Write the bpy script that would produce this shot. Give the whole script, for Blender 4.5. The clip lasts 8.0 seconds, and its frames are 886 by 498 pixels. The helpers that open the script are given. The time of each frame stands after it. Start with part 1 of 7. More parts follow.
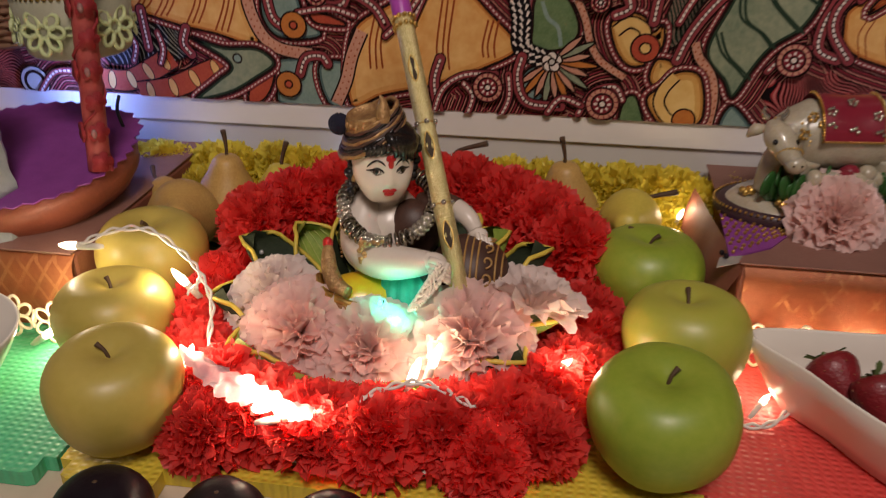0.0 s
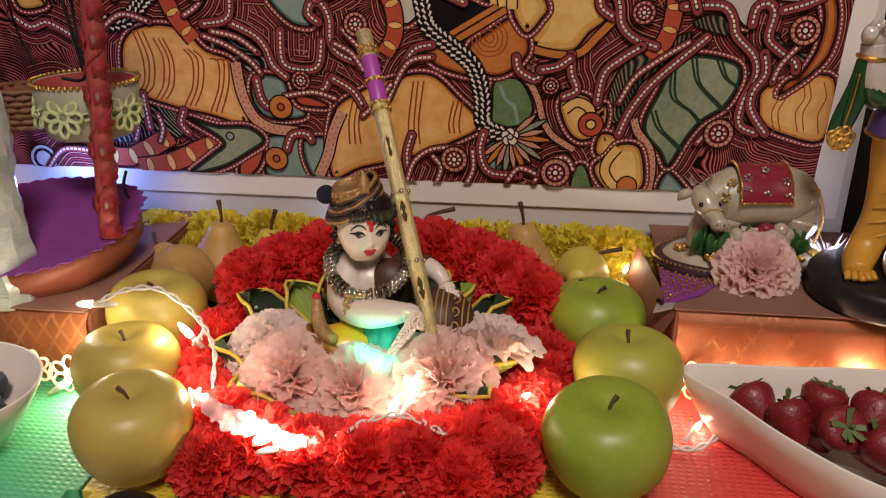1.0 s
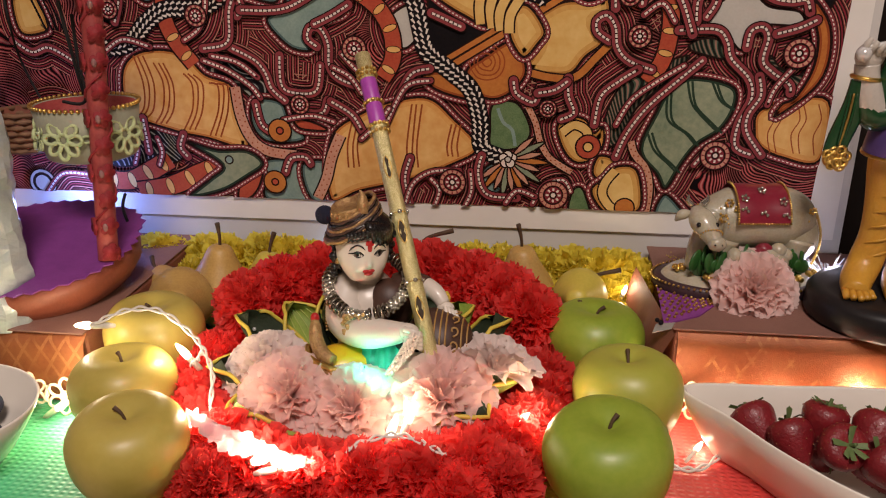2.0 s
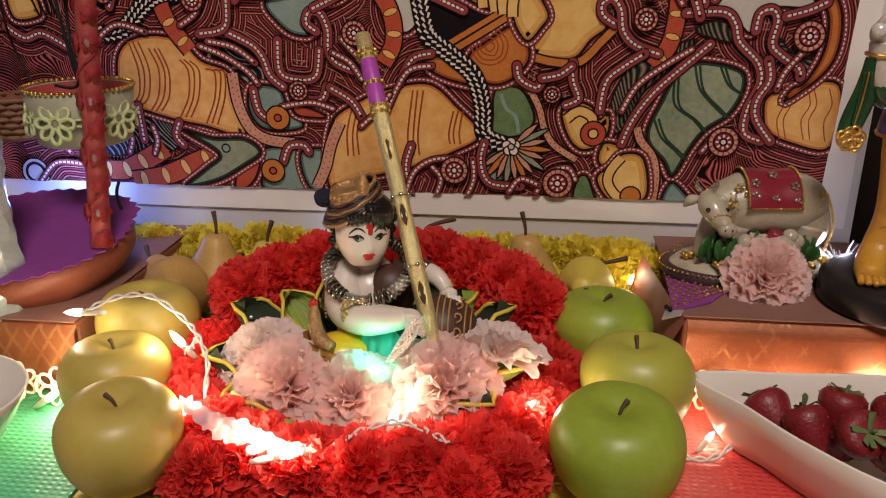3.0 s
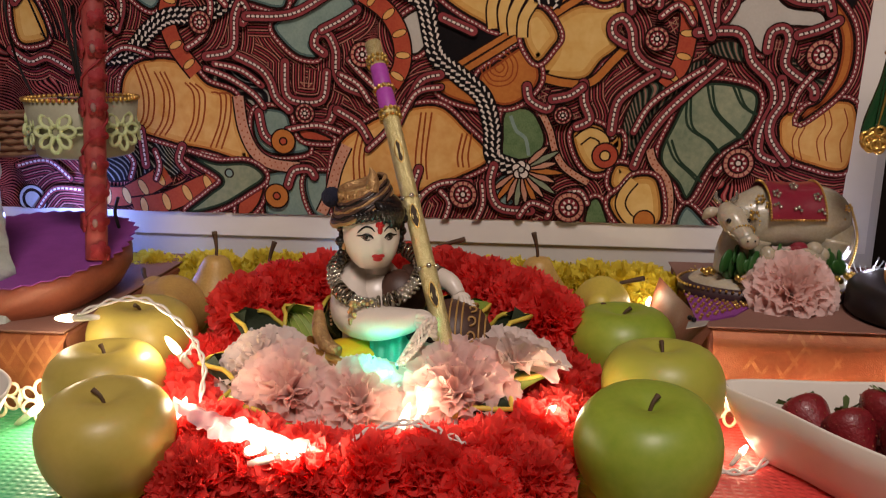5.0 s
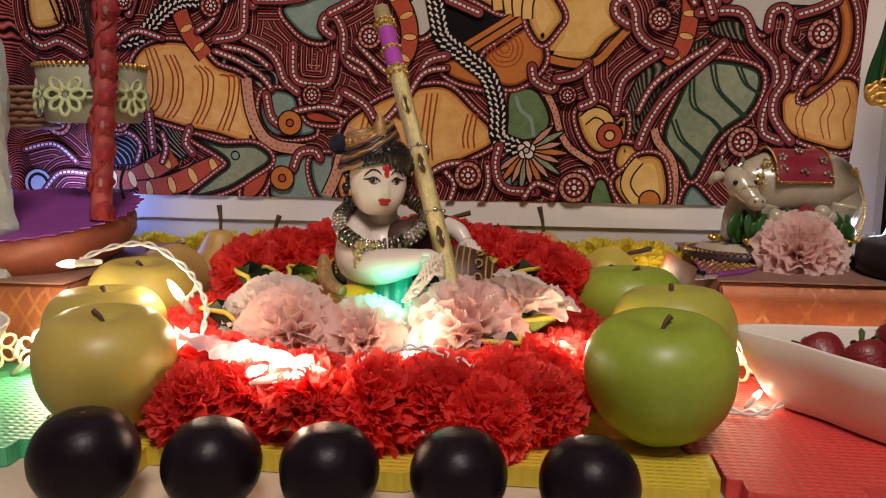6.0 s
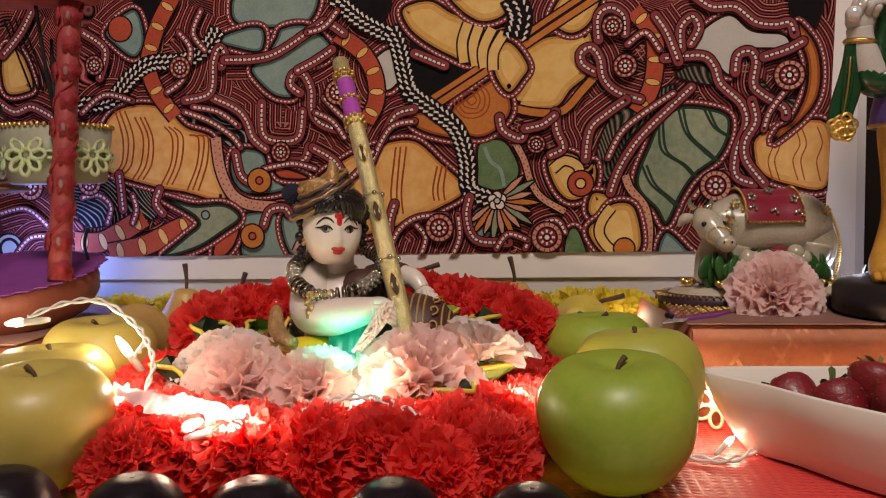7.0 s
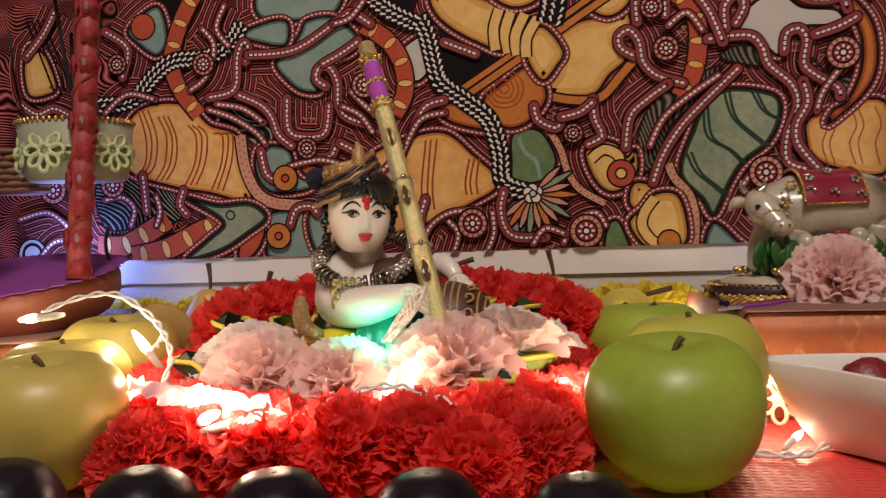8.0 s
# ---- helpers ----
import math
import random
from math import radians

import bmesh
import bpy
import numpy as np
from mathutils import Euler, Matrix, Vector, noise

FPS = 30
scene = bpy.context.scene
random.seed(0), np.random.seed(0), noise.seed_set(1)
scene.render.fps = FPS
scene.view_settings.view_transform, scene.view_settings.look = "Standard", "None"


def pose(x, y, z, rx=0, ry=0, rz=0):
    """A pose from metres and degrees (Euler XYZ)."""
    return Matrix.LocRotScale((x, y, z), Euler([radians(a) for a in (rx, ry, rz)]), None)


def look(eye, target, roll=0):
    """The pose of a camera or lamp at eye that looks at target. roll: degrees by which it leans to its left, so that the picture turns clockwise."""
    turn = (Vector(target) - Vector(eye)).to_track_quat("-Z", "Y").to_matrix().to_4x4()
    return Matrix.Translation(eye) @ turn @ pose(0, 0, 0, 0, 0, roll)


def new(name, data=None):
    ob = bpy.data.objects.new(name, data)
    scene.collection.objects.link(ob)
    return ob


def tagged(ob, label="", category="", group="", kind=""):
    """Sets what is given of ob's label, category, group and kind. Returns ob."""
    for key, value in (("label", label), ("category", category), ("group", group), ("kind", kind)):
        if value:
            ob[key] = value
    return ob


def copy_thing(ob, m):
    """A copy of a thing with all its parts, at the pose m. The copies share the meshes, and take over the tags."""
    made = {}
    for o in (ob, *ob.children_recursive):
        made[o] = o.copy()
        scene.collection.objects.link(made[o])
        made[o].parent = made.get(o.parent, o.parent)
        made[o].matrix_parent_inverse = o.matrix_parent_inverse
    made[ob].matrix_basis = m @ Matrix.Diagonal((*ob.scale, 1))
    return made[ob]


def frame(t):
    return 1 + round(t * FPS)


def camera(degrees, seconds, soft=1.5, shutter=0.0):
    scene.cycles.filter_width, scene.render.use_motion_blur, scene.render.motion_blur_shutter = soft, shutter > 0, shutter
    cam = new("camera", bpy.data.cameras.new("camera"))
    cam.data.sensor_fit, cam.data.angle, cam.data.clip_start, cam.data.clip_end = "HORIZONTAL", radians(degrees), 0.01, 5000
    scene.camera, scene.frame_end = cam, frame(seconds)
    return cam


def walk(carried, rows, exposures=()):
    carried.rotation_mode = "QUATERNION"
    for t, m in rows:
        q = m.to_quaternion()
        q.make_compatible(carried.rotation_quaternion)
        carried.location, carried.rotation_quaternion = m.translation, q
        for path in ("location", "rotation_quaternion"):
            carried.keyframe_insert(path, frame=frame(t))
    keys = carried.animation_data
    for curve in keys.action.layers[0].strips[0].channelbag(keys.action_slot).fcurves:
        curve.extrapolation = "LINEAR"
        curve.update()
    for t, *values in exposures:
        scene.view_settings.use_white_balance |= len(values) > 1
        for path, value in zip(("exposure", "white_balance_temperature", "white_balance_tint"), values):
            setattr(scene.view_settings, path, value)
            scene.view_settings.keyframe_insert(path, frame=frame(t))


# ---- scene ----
cam = camera(57.4, 8.0, soft=1.1, shutter=0.5)
PATH = [
    (0, (0.068, 0.053, 0.296), (-0.214, 1.804, -0.627), 0.1),
    (0.5, (0.077, 0.005, 0.314), (-0.166, 1.802, -0.528), -0.0),
    (1, (0.079, -0.015, 0.323), (-0.148, 1.811, -0.459), 0.0),
    (2.5, (0.078, -0.018, 0.309), (-0.147, 1.841, -0.392), -0.1),
    (3, (0.075, -0.008, 0.297), (-0.148, 1.853, -0.401), -0.1),
    (3.5, (0.068, -0.001, 0.281), (-0.153, 1.862, -0.412), -0.1),
    (4, (0.065, -0.008, 0.267), (-0.155, 1.856, -0.424), -0.0),
    (4.5, (0.065, -0.006, 0.255), (-0.156, 1.875, -0.389), -0.0),
    (4.7, (0.065, -0.003, 0.248), (-0.155, 1.9, -0.327), 0.0),
    (5.8, (0.06, -0.007, 0.177), (-0.164, 1.951, -0.16), 0.5),
    (6, (0.062, -0.015, 0.16), (-0.165, 1.947, -0.153), 0.5),
    (6.5, (0.079, -0.013, 0.155), (-0.153, 1.959, -0.082), 0.3),
    (7, (0.094, 0.001, 0.145), (-0.164, 1.979, 0.002), -1.1),
    (7.5, (0.097, 0.017, 0.131), (-0.202, 1.993, 0.035), -1.8),
    (8, (0.088, 0.031, 0.121), (-0.247, 2.001, 0.039), -2.1),
]
walk(cam, [(t, look(eye, target, roll)) for t, eye, target, roll in PATH],
     [(0, -0.37), (0.5, -0.21), (1, -0.08), (2.5, 0.04), (3, -0.10), (4, -0.27), (4.5, -0.26), (6, -0.09), (6.5, -0.12), (7, -0.03), (8, 0.0)])

# ---- light: a warm ceiling lamp, fairy lights, an unlit room round them ----
world = bpy.data.worlds.new("world")
scene.world = world
world.use_nodes = True
world.node_tree.nodes["Background"].inputs[0].default_value = (1.0, 0.86, 0.7, 1)
world.node_tree.nodes["Background"].inputs[1].default_value = 0.008


def lamp(name, kind, at, energy, colour, size, target=None):
    data = bpy.data.lights.new(name, kind)
    data.energy, data.color = energy, colour
    if kind == "AREA":
        data.shape, data.size = "DISK", size
    else:
        data.shadow_soft_size = size
    ob = new(name, data)
    ob.matrix_world = look(at, target) if target else pose(*at)
    return ob


WARM = (1.0, 0.80, 0.56)
lamp("ceiling_lamp_light", "AREA", (0.22, -0.55, 1.50), 23.0, (1.0, 0.85, 0.785), 0.5, (-0.03, 0.6, 0.1))


# ---- materials ----
def nodes_of(name):
    m = bpy.data.materials.new(name)
    m.use_nodes = True
    return m, m.node_tree.nodes, m.node_tree.links, m.node_tree.nodes["Principled BSDF"]


def surface(name, colour, second=None, rough=0.5, metal=0.0, scale=40.0, bump=0.0, bump_scale=None, coat=0.0, trans=0.0,
            vary=0.0, fine=0.35, sheen=0.0, glow=None, sub=0.0, contrast=(0.3, 0.7), spec=0.5):
    """Principled surface: two colours mixed by noise at two scales, bump, optional thin translucency."""
    m, n, l, b = nodes_of(name)
    second = second or tuple(c * 0.72 for c in colour)
    tex = n.new("ShaderNodeTexCoord")
    big, small, ramp = n.new("ShaderNodeTexNoise"), n.new("ShaderNodeTexNoise"), n.new("ShaderNodeMapRange")
    for t, s in ((big, scale), (small, scale * 9)):
        t.inputs["Scale"].default_value = s
        t.inputs["Detail"].default_value = 4
        l.new(tex.outputs["Object"], t.inputs["Vector"])
    mixf = n.new("ShaderNodeMix")
    mixf.inputs[0].default_value = fine
    l.new(big.outputs[0], mixf.inputs[2])
    l.new(small.outputs[0], mixf.inputs[3])
    ramp.inputs[1].default_value, ramp.inputs[2].default_value = contrast
    l.new(mixf.outputs[0], ramp.inputs[0])
    mix = n.new("ShaderNodeMix")
    mix.data_type = "RGBA"
    mix.inputs[6].default_value, mix.inputs[7].default_value = (*colour, 1), (*second, 1)
    l.new(ramp.outputs[0], mix.inputs[0])
    out = mix.outputs[2]
    if vary:
        info, hsv, span = n.new("ShaderNodeObjectInfo"), n.new("ShaderNodeHueSaturation"), n.new("ShaderNodeMapRange")
        span.inputs[3].default_value, span.inputs[4].default_value = 1 - vary, 1 + vary
        l.new(info.outputs["Random"], span.inputs[0])
        l.new(span.outputs[0], hsv.inputs["Value"])
        l.new(out, hsv.inputs["Color"])
        out = hsv.outputs[0]
    l.new(out, b.inputs["Base Color"])
    b.inputs["Roughness"].default_value, b.inputs["Metallic"].default_value = rough, metal
    b.inputs["Coat Weight"].default_value, b.inputs["Sheen Weight"].default_value = coat, sheen
    b.inputs["Coat Roughness"].default_value = 0.12
    b.inputs["Specular IOR Level"].default_value = spec
    if sub:
        b.inputs["Subsurface Weight"].default_value = sub
        b.inputs["Subsurface Radius"].default_value = (0.006, 0.004, 0.002)
        b.inputs["Subsurface Scale"].default_value = 1.0
    if bump:
        bn = n.new("ShaderNodeBump")
        bt = n.new("ShaderNodeTexNoise")
        bt.inputs["Scale"].default_value = bump_scale or scale * 6
        bt.inputs["Detail"].default_value = 3
        l.new(tex.outputs["Object"], bt.inputs["Vector"])
        bn.inputs["Strength"].default_value, bn.inputs["Distance"].default_value = bump, 0.002
        l.new(bt.outputs[0], bn.inputs["Height"])
        l.new(bn.outputs[0], b.inputs["Normal"])
    if glow:
        b.inputs["Emission Color"].default_value, b.inputs["Emission Strength"].default_value = (*glow[0], 1), glow[1]
    if trans:
        tr, ms = n.new("ShaderNodeBsdfTranslucent"), n.new("ShaderNodeMixShader")
        l.new(out, tr.inputs["Color"])
        ms.inputs[0].default_value = trans
        l.new(b.outputs[0], ms.inputs[1])
        l.new(tr.outputs[0], ms.inputs[2])
        l.new(ms.outputs[0], n["Material Output"].inputs["Surface"])
    return m


def foam(name, colour):
    """EVA foam with a woven relief of small slanted ribs."""
    m = surface(name, colour, tuple(c * 0.85 for c in colour), rough=0.42, scale=60)
    n, l = m.node_tree.nodes, m.node_tree.links
    b = n["Principled BSDF"]
    tex, wa, wb, mx, bn = (n.new(k) for k in ("ShaderNodeTexCoord", "ShaderNodeTexWave", "ShaderNodeTexWave", "ShaderNodeMath", "ShaderNodeBump"))
    wa.bands_direction, wb.bands_direction = "X", "Y"
    wa.inputs["Scale"].default_value, wb.inputs["Scale"].default_value = 55, 75
    wa.inputs["Distortion"].default_value = wb.inputs["Distortion"].default_value = 1.2
    l.new(tex.outputs["Object"], wa.inputs["Vector"])
    l.new(tex.outputs["Object"], wb.inputs["Vector"])
    mx.operation = "MULTIPLY"
    l.new(wa.outputs["Fac"], mx.inputs[0])
    l.new(wb.outputs["Fac"], mx.inputs[1])
    bn.inputs["Strength"].default_value, bn.inputs["Distance"].default_value = 0.6, 0.0012
    l.new(mx.outputs[0], bn.inputs["Height"])
    l.new(bn.outputs[0], b.inputs["Normal"])
    return m


M_TABLE = surface("table_laminate", (0.62, 0.52, 0.40), (0.54, 0.44, 0.33), rough=0.4, scale=14)
M_WALL = surface("wall_paint", (0.63, 0.60, 0.56), (0.57, 0.54, 0.50), rough=0.75, scale=5, bump=0.08, bump_scale=160)
# for the unseen room surfaces only, kept dark to cut the fill light
M_ROOM = surface("unseen_room_dull", (0.30, 0.27, 0.24), (0.26, 0.23, 0.20), rough=0.8, scale=5)
M_DARK = surface("near_black", (0.008, 0.006, 0.005), (0.013, 0.008, 0.006), rough=0.8, scale=8, spec=0.1)
M_PAPER = surface("poster_paper", (0.80, 0.76, 0.70), (0.74, 0.70, 0.64), rough=0.5, scale=9)
M_GREEN_FOAM = foam("green_foam", (0.10, 0.52, 0.26))
M_YELLOW_FOAM = foam("yellow_foam", (0.68, 0.52, 0.05))
M_RED_FOAM = foam("red_foam", (0.68, 0.07, 0.06))
M_APPLE_G = surface("green_apple_skin", (0.20, 0.30, 0.022), (0.31, 0.37, 0.045), rough=0.42, scale=22, coat=0.04, fine=0.42, bump=0.05, bump_scale=60, sub=0.1)
M_APPLE_Y = surface("yellow_apple_skin", (0.49, 0.38, 0.09), (0.42, 0.33, 0.065), rough=0.43, scale=22, coat=0.04, fine=0.42, bump=0.05, bump_scale=60, sub=0.1)
M_APPLE_GY = surface("pale_green_apple_skin", (0.35, 0.37, 0.045), (0.42, 0.40, 0.07), rough=0.42, scale=22, coat=0.04, fine=0.42, bump=0.05, bump_scale=60, sub=0.1)
M_STEM = surface("stem_bark", (0.10, 0.05, 0.02), (0.05, 0.03, 0.015), rough=0.7, scale=200)
M_PEAR = surface("brown_pear_skin", (0.54, 0.35, 0.11), (0.42, 0.25, 0.07), rough=0.45, scale=60, fine=0.6)
M_PEAR_Y = surface("yellow_pear_skin", (0.62, 0.50, 0.09), (0.52, 0.42, 0.06), rough=0.42, scale=50, fine=0.6)
M_PLUM = surface("plum_skin", (0.006, 0.004, 0.007), (0.013, 0.007, 0.011), rough=0.36, scale=40, coat=0.0, spec=0.16, bump=0.12)
M_RED_PETAL = surface("red_petal", (0.95, 0.115, 0.098), (0.92, 0.085, 0.075), rough=0.5, scale=120, trans=0.6, vary=0.08)
M_YELLOW_PETAL = surface("yellow_petal", (0.92, 0.80, 0.12), (0.84, 0.70, 0.07), rough=0.5, scale=120, trans=0.45, vary=0.1)
M_PINK_PETAL = surface("pink_petal", (0.95, 0.75, 0.70), (0.91, 0.67, 0.62), rough=0.6, scale=60, trans=0.55, vary=0.06)
M_WHITE_PETAL = surface("pale_petal", (0.90, 0.80, 0.75), (0.87, 0.73, 0.68), rough=0.6, scale=60, trans=0.45)
M_GOLD = surface("gold", (0.80, 0.56, 0.18), (0.62, 0.40, 0.10), rough=0.28, metal=1.0, scale=300, bump=0.15)
M_CERAMIC = surface("white_ceramic", (0.82, 0.76, 0.68), (0.78, 0.72, 0.63), rough=0.25, scale=12, coat=0.3)


# ---- builders ----
def part(name, bm, material, parent=None, label="", smooth=True):
    me = bpy.data.meshes.new(name)
    bm.to_mesh(me)
    bm.free()
    for m in (material if isinstance(material, (list, tuple)) else [material]):
        me.materials.append(m)
    if smooth:
        me.polygons.foreach_set("use_smooth", [True] * len(me.polygons))
    ob = new(name, me)
    if parent:
        ob.parent = parent
    if label:
        ob["label"] = label
    return ob


def share(name, mesh_ob, parent, m):
    """Another object on the same mesh."""
    ob = new(name, mesh_ob.data)
    ob.parent = parent
    ob.matrix_basis = m
    return ob


def thing(name, at, label, category, group="", kind="", turn=0.0):
    ob = new(name)
    ob.empty_display_size = 0.02
    ob.matrix_basis = pose(*at, 0, 0, turn)
    return tagged(ob, label, category, group, kind)


def smooth_line(pts, per=8, closed=False):
    """Catmull-Rom through the points, of any dimension."""
    p = [np.array(q, float) for q in pts]
    k = len(p)
    out = []
    for i in range(k if closed else k - 1):
        a, b, c, d = (p[(i + j) % k] if closed else p[min(max(i + j, 0), k - 1)] for j in (-1, 0, 1, 2))
        for s in range(per):
            t = s / per
            out.append(0.5 * (2 * b + (c - a) * t + (2 * a - 5 * b + 4 * c - d) * t * t + (3 * b - a - 3 * c + d) * t ** 3))
    if not closed:
        out.append(p[-1])
    return out


def lathe(bm, profile, seg=32, at=(0, 0, 0), squash=(1, 1), mat=0, wobble=None):
    """Revolve (r, z) rows round the z axis."""
    rings = []
    for i, (r, z) in enumerate(profile):
        if r < 1e-6:
            rings.append([bm.verts.new((at[0], at[1], at[2] + z))])
            continue
        ring = []
        for s in range(seg):
            a = 2 * math.pi * s / seg
            f = wobble(a, i / (len(profile) - 1)) if wobble else 1
            ring.append(bm.verts.new((at[0] + r * f * squash[0] * math.cos(a), at[1] + r * f * squash[1] * math.sin(a), at[2] + z)))
        rings.append(ring)
    for a, b in zip(rings, rings[1:]):
        for s in range(seg):
            t = (s + 1) % seg
            if len(a) == 1 and len(b) == 1:
                continue
            if len(a) == 1:
                f = (a[0], b[t], b[s])
            elif len(b) == 1:
                f = (a[s], a[t], b[0])
            else:
                f = (a[s], a[t], b[t], b[s])
            bm.faces.new(f).material_index = mat
    return bm


def tube(bm, pts, radius, seg=10, per=6, mat=0, closed=False, raw=False):
    """Sweep a round section along a smooth line; radius is a number or one per point."""
    k = len(pts)
    rad = radius if isinstance(radius, (list, tuple)) else [radius] * k
    line = [np.array((*p, r), float) for p, r in zip(pts, rad)]
    if not raw:
        line = smooth_line(line, per, closed)
    n = len(line)
    up = Vector((0.13, 0.21, 1)).normalized()
    rings = []
    for i, q in enumerate(line):
        a, b = (line[(i - 1) % n], line[(i + 1) % n]) if closed else (line[max(i - 1, 0)], line[min(i + 1, n - 1)])
        d = Vector(b[:3] - a[:3])
        d = d.normalized() if d.length > 1e-9 else Vector((0, 0, 1))
        side = d.cross(up)
        side = side.normalized() if side.length > 1e-3 else d.cross(Vector((1, 0, 0))).normalized()
        up = side.cross(d).normalized()
        c = Vector(q[:3])
        rings.append([bm.verts.new(c + (side * math.cos(2 * math.pi * s / seg) + up * math.sin(2 * math.pi * s / seg)) * q[3]) for s in range(seg)])
    for i in range(n if closed else n - 1):
        a, b = rings[i], rings[(i + 1) % n]
        for s in range(seg):
            t = (s + 1) % seg
            bm.faces.new((a[s], a[t], b[t], b[s])).material_index = mat
    if not closed:
        for ring, flip in ((rings[0], True), (rings[-1], False)):
            bm.faces.new(ring[::-1] if flip else ring).material_index = mat
    return bm


def ball(bm, at, r, seg=16, mat=0, squash=(1, 1, 1), turn=None, bulge=None):
    """A rounded body, squashed and turned; bulge(v) may move its points."""
    rows = max(seg // 2, 4)
    turn = turn or Matrix.Identity(3)
    rings = []
    for i in range(rows + 1):
        th = math.pi * i / rows
        ring = []
        for s in range(1 if i in (0, rows) else seg):
            a = 2 * math.pi * s / seg
            v = Vector((math.sin(th) * math.cos(a) * squash[0], math.sin(th) * math.sin(a) * squash[1], math.cos(th) * squash[2])) * r
            if bulge:
                v = bulge(v)
            ring.append(bm.verts.new(Vector(at) + turn @ v))
        rings.append(ring)
    for a, b in zip(rings, rings[1:]):
        for s in range(seg):
            t = (s + 1) % seg
            f = (a[0], b[s], b[t]) if len(a) == 1 else ((a[s], b[0], a[t]) if len(b) == 1 else (a[s], b[s], b[t], a[t]))
            bm.faces.new(f).material_index = mat
    return bm


def slab(bm, x0, x1, y0, y1, z0, z1, mat=0, bevel=0.0):
    b2 = bmesh.new()
    bmesh.ops.create_cube(b2, size=1)
    for v in b2.verts:
        v.co = ((x0 + x1) / 2 + v.co.x * (x1 - x0), (y0 + y1) / 2 + v.co.y * (y1 - y0), (z0 + z1) / 2 + v.co.z * (z1 - z0))
    if bevel:
        bmesh.ops.bevel(b2, geom=b2.edges[:], offset=bevel, segments=2, affect="EDGES", profile=0.5)
    lookup = {v: bm.verts.new(v.co) for v in b2.verts}
    for f in b2.faces:
        bm.faces.new([lookup[v] for v in f.verts]).material_index = mat
    b2.free()
    return bm


def prism(bm, outline, z0, z1, mat=0):
    """A flat outline (x, y) raised from z0 to z1."""
    lo, hi = ([bm.verts.new((x, y, z)) for x, y in outline] for z in (z0, z1))
    k = len(outline)
    bm.faces.new(hi).material_index = mat
    bm.faces.new(lo[::-1]).material_index = mat
    for i in range(k):
        j = (i + 1) % k
        bm.faces.new((lo[i], lo[j], hi[j], hi[i])).material_index = mat
    return bm


# ---- the setting ----
def room():
    bm = slab(bmesh.new(), -1.4, 1.4, -1.6, 0.684, -0.05, -0.010, bevel=0.003)
    tagged(part("floor", bm, M_TABLE, smooth=False), "beige laminate platform under the whole display", "platform", kind="structure")
    bm = slab(bmesh.new(), -1.5, 0.345, 0.686, 0.80, -0.05, 2.0)
    tagged(part("wall_north", bm, M_WALL, smooth=False), "plain off-white painted wall behind the poster", "wall", kind="structure")
    # plain near-black panel, set back behind the wall's end
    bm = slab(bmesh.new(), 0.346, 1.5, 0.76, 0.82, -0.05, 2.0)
    tagged(part("wall_recess", bm, M_DARK, smooth=False), "near-black panel set back beside the poster", "wall panel", kind="structure")
    # unseen walls and ceiling, added dull so that shadows on the display stay deep
    for name, box in (("wall_west", (-1.5, -1.42, -1.7, 0.684, -0.05, 2.0)), ("wall_east", (1.42, 1.5, -1.7, 0.755, -0.05, 2.0)),
                      ("wall_south", (-1.5, 1.5, -1.8, -1.72, -0.05, 2.0))):
        tagged(part(name, slab(bmesh.new(), *box), M_ROOM, smooth=False), "unseen dull beige wall, added to close the room and cut fill light", "wall", kind="structure")
    tagged(part("ceiling", slab(bmesh.new(), -1.6, 1.6, -1.9, 0.9, 2.0, 2.06), M_ROOM, smooth=False), "unseen dull beige ceiling, added to close the room and cut fill light", "ceiling", kind="structure")


room()


# ---- foam mats ----
def jigsaw(a, b, tabs, depth, phase=1):
    """Points from a to b with rounded dovetail tabs to the left of the way."""
    a, b = Vector(a), Vector(b)
    d = (b - a).normalized()
    nrm = Vector((-d.y, d.x))
    length, out = (b - a).length, []
    step = length / tabs
    for i in range(tabs):
        s = phase if i % 2 == 0 else -phase
        o = a + d * step * i
        w = step
        for u, v in ((0.02, 0), (0.12, 0.02), (0.115, 0.5), (0.12, 0.85), (0.18, 1.0), (0.82, 1.0), (0.88, 0.85), (0.885, 0.5), (0.88, 0.02), (0.98, 0)):
            out.append(o + d * w * u + nrm * depth * v * (s if s > 0 else 0))
    return [(p.x, p.y) for p in out]


def mat_tile(material, label, x0, x1, y0, y1, gap=0.0008):
    front = jigsaw((x1, y0), (x0, y0), 5, 0.013)
    left = [(p[0] + gap, p[1]) for p in jigsaw((x0, y0 + 0.02), (x0, y1), 5, 0.013)]
    right = [(p[0] - gap, p[1]) for p in jigsaw((x1, y0 + 0.02), (x1, y1), 5, 0.013)][::-1]
    outline = front + left + right
    ob = part("foam_mat", prism(bmesh.new(), outline[::-1], -0.0095, 0.0), material, smooth=False)
    return tagged(ob, label, "foam mat", "interlocking foam mats")


mat_tile(M_GREEN_FOAM, "green interlocking foam mat with woven relief", -0.525, -0.185, 0.345, 0.683)
mat_tile(M_YELLOW_FOAM, "yellow interlocking foam mat under the red garland", -0.185, 0.150, 0.345, 0.683)
mat_tile(M_RED_FOAM, "coral red interlocking foam mat with woven relief", 0.150, 0.485, 0.345, 0.683)


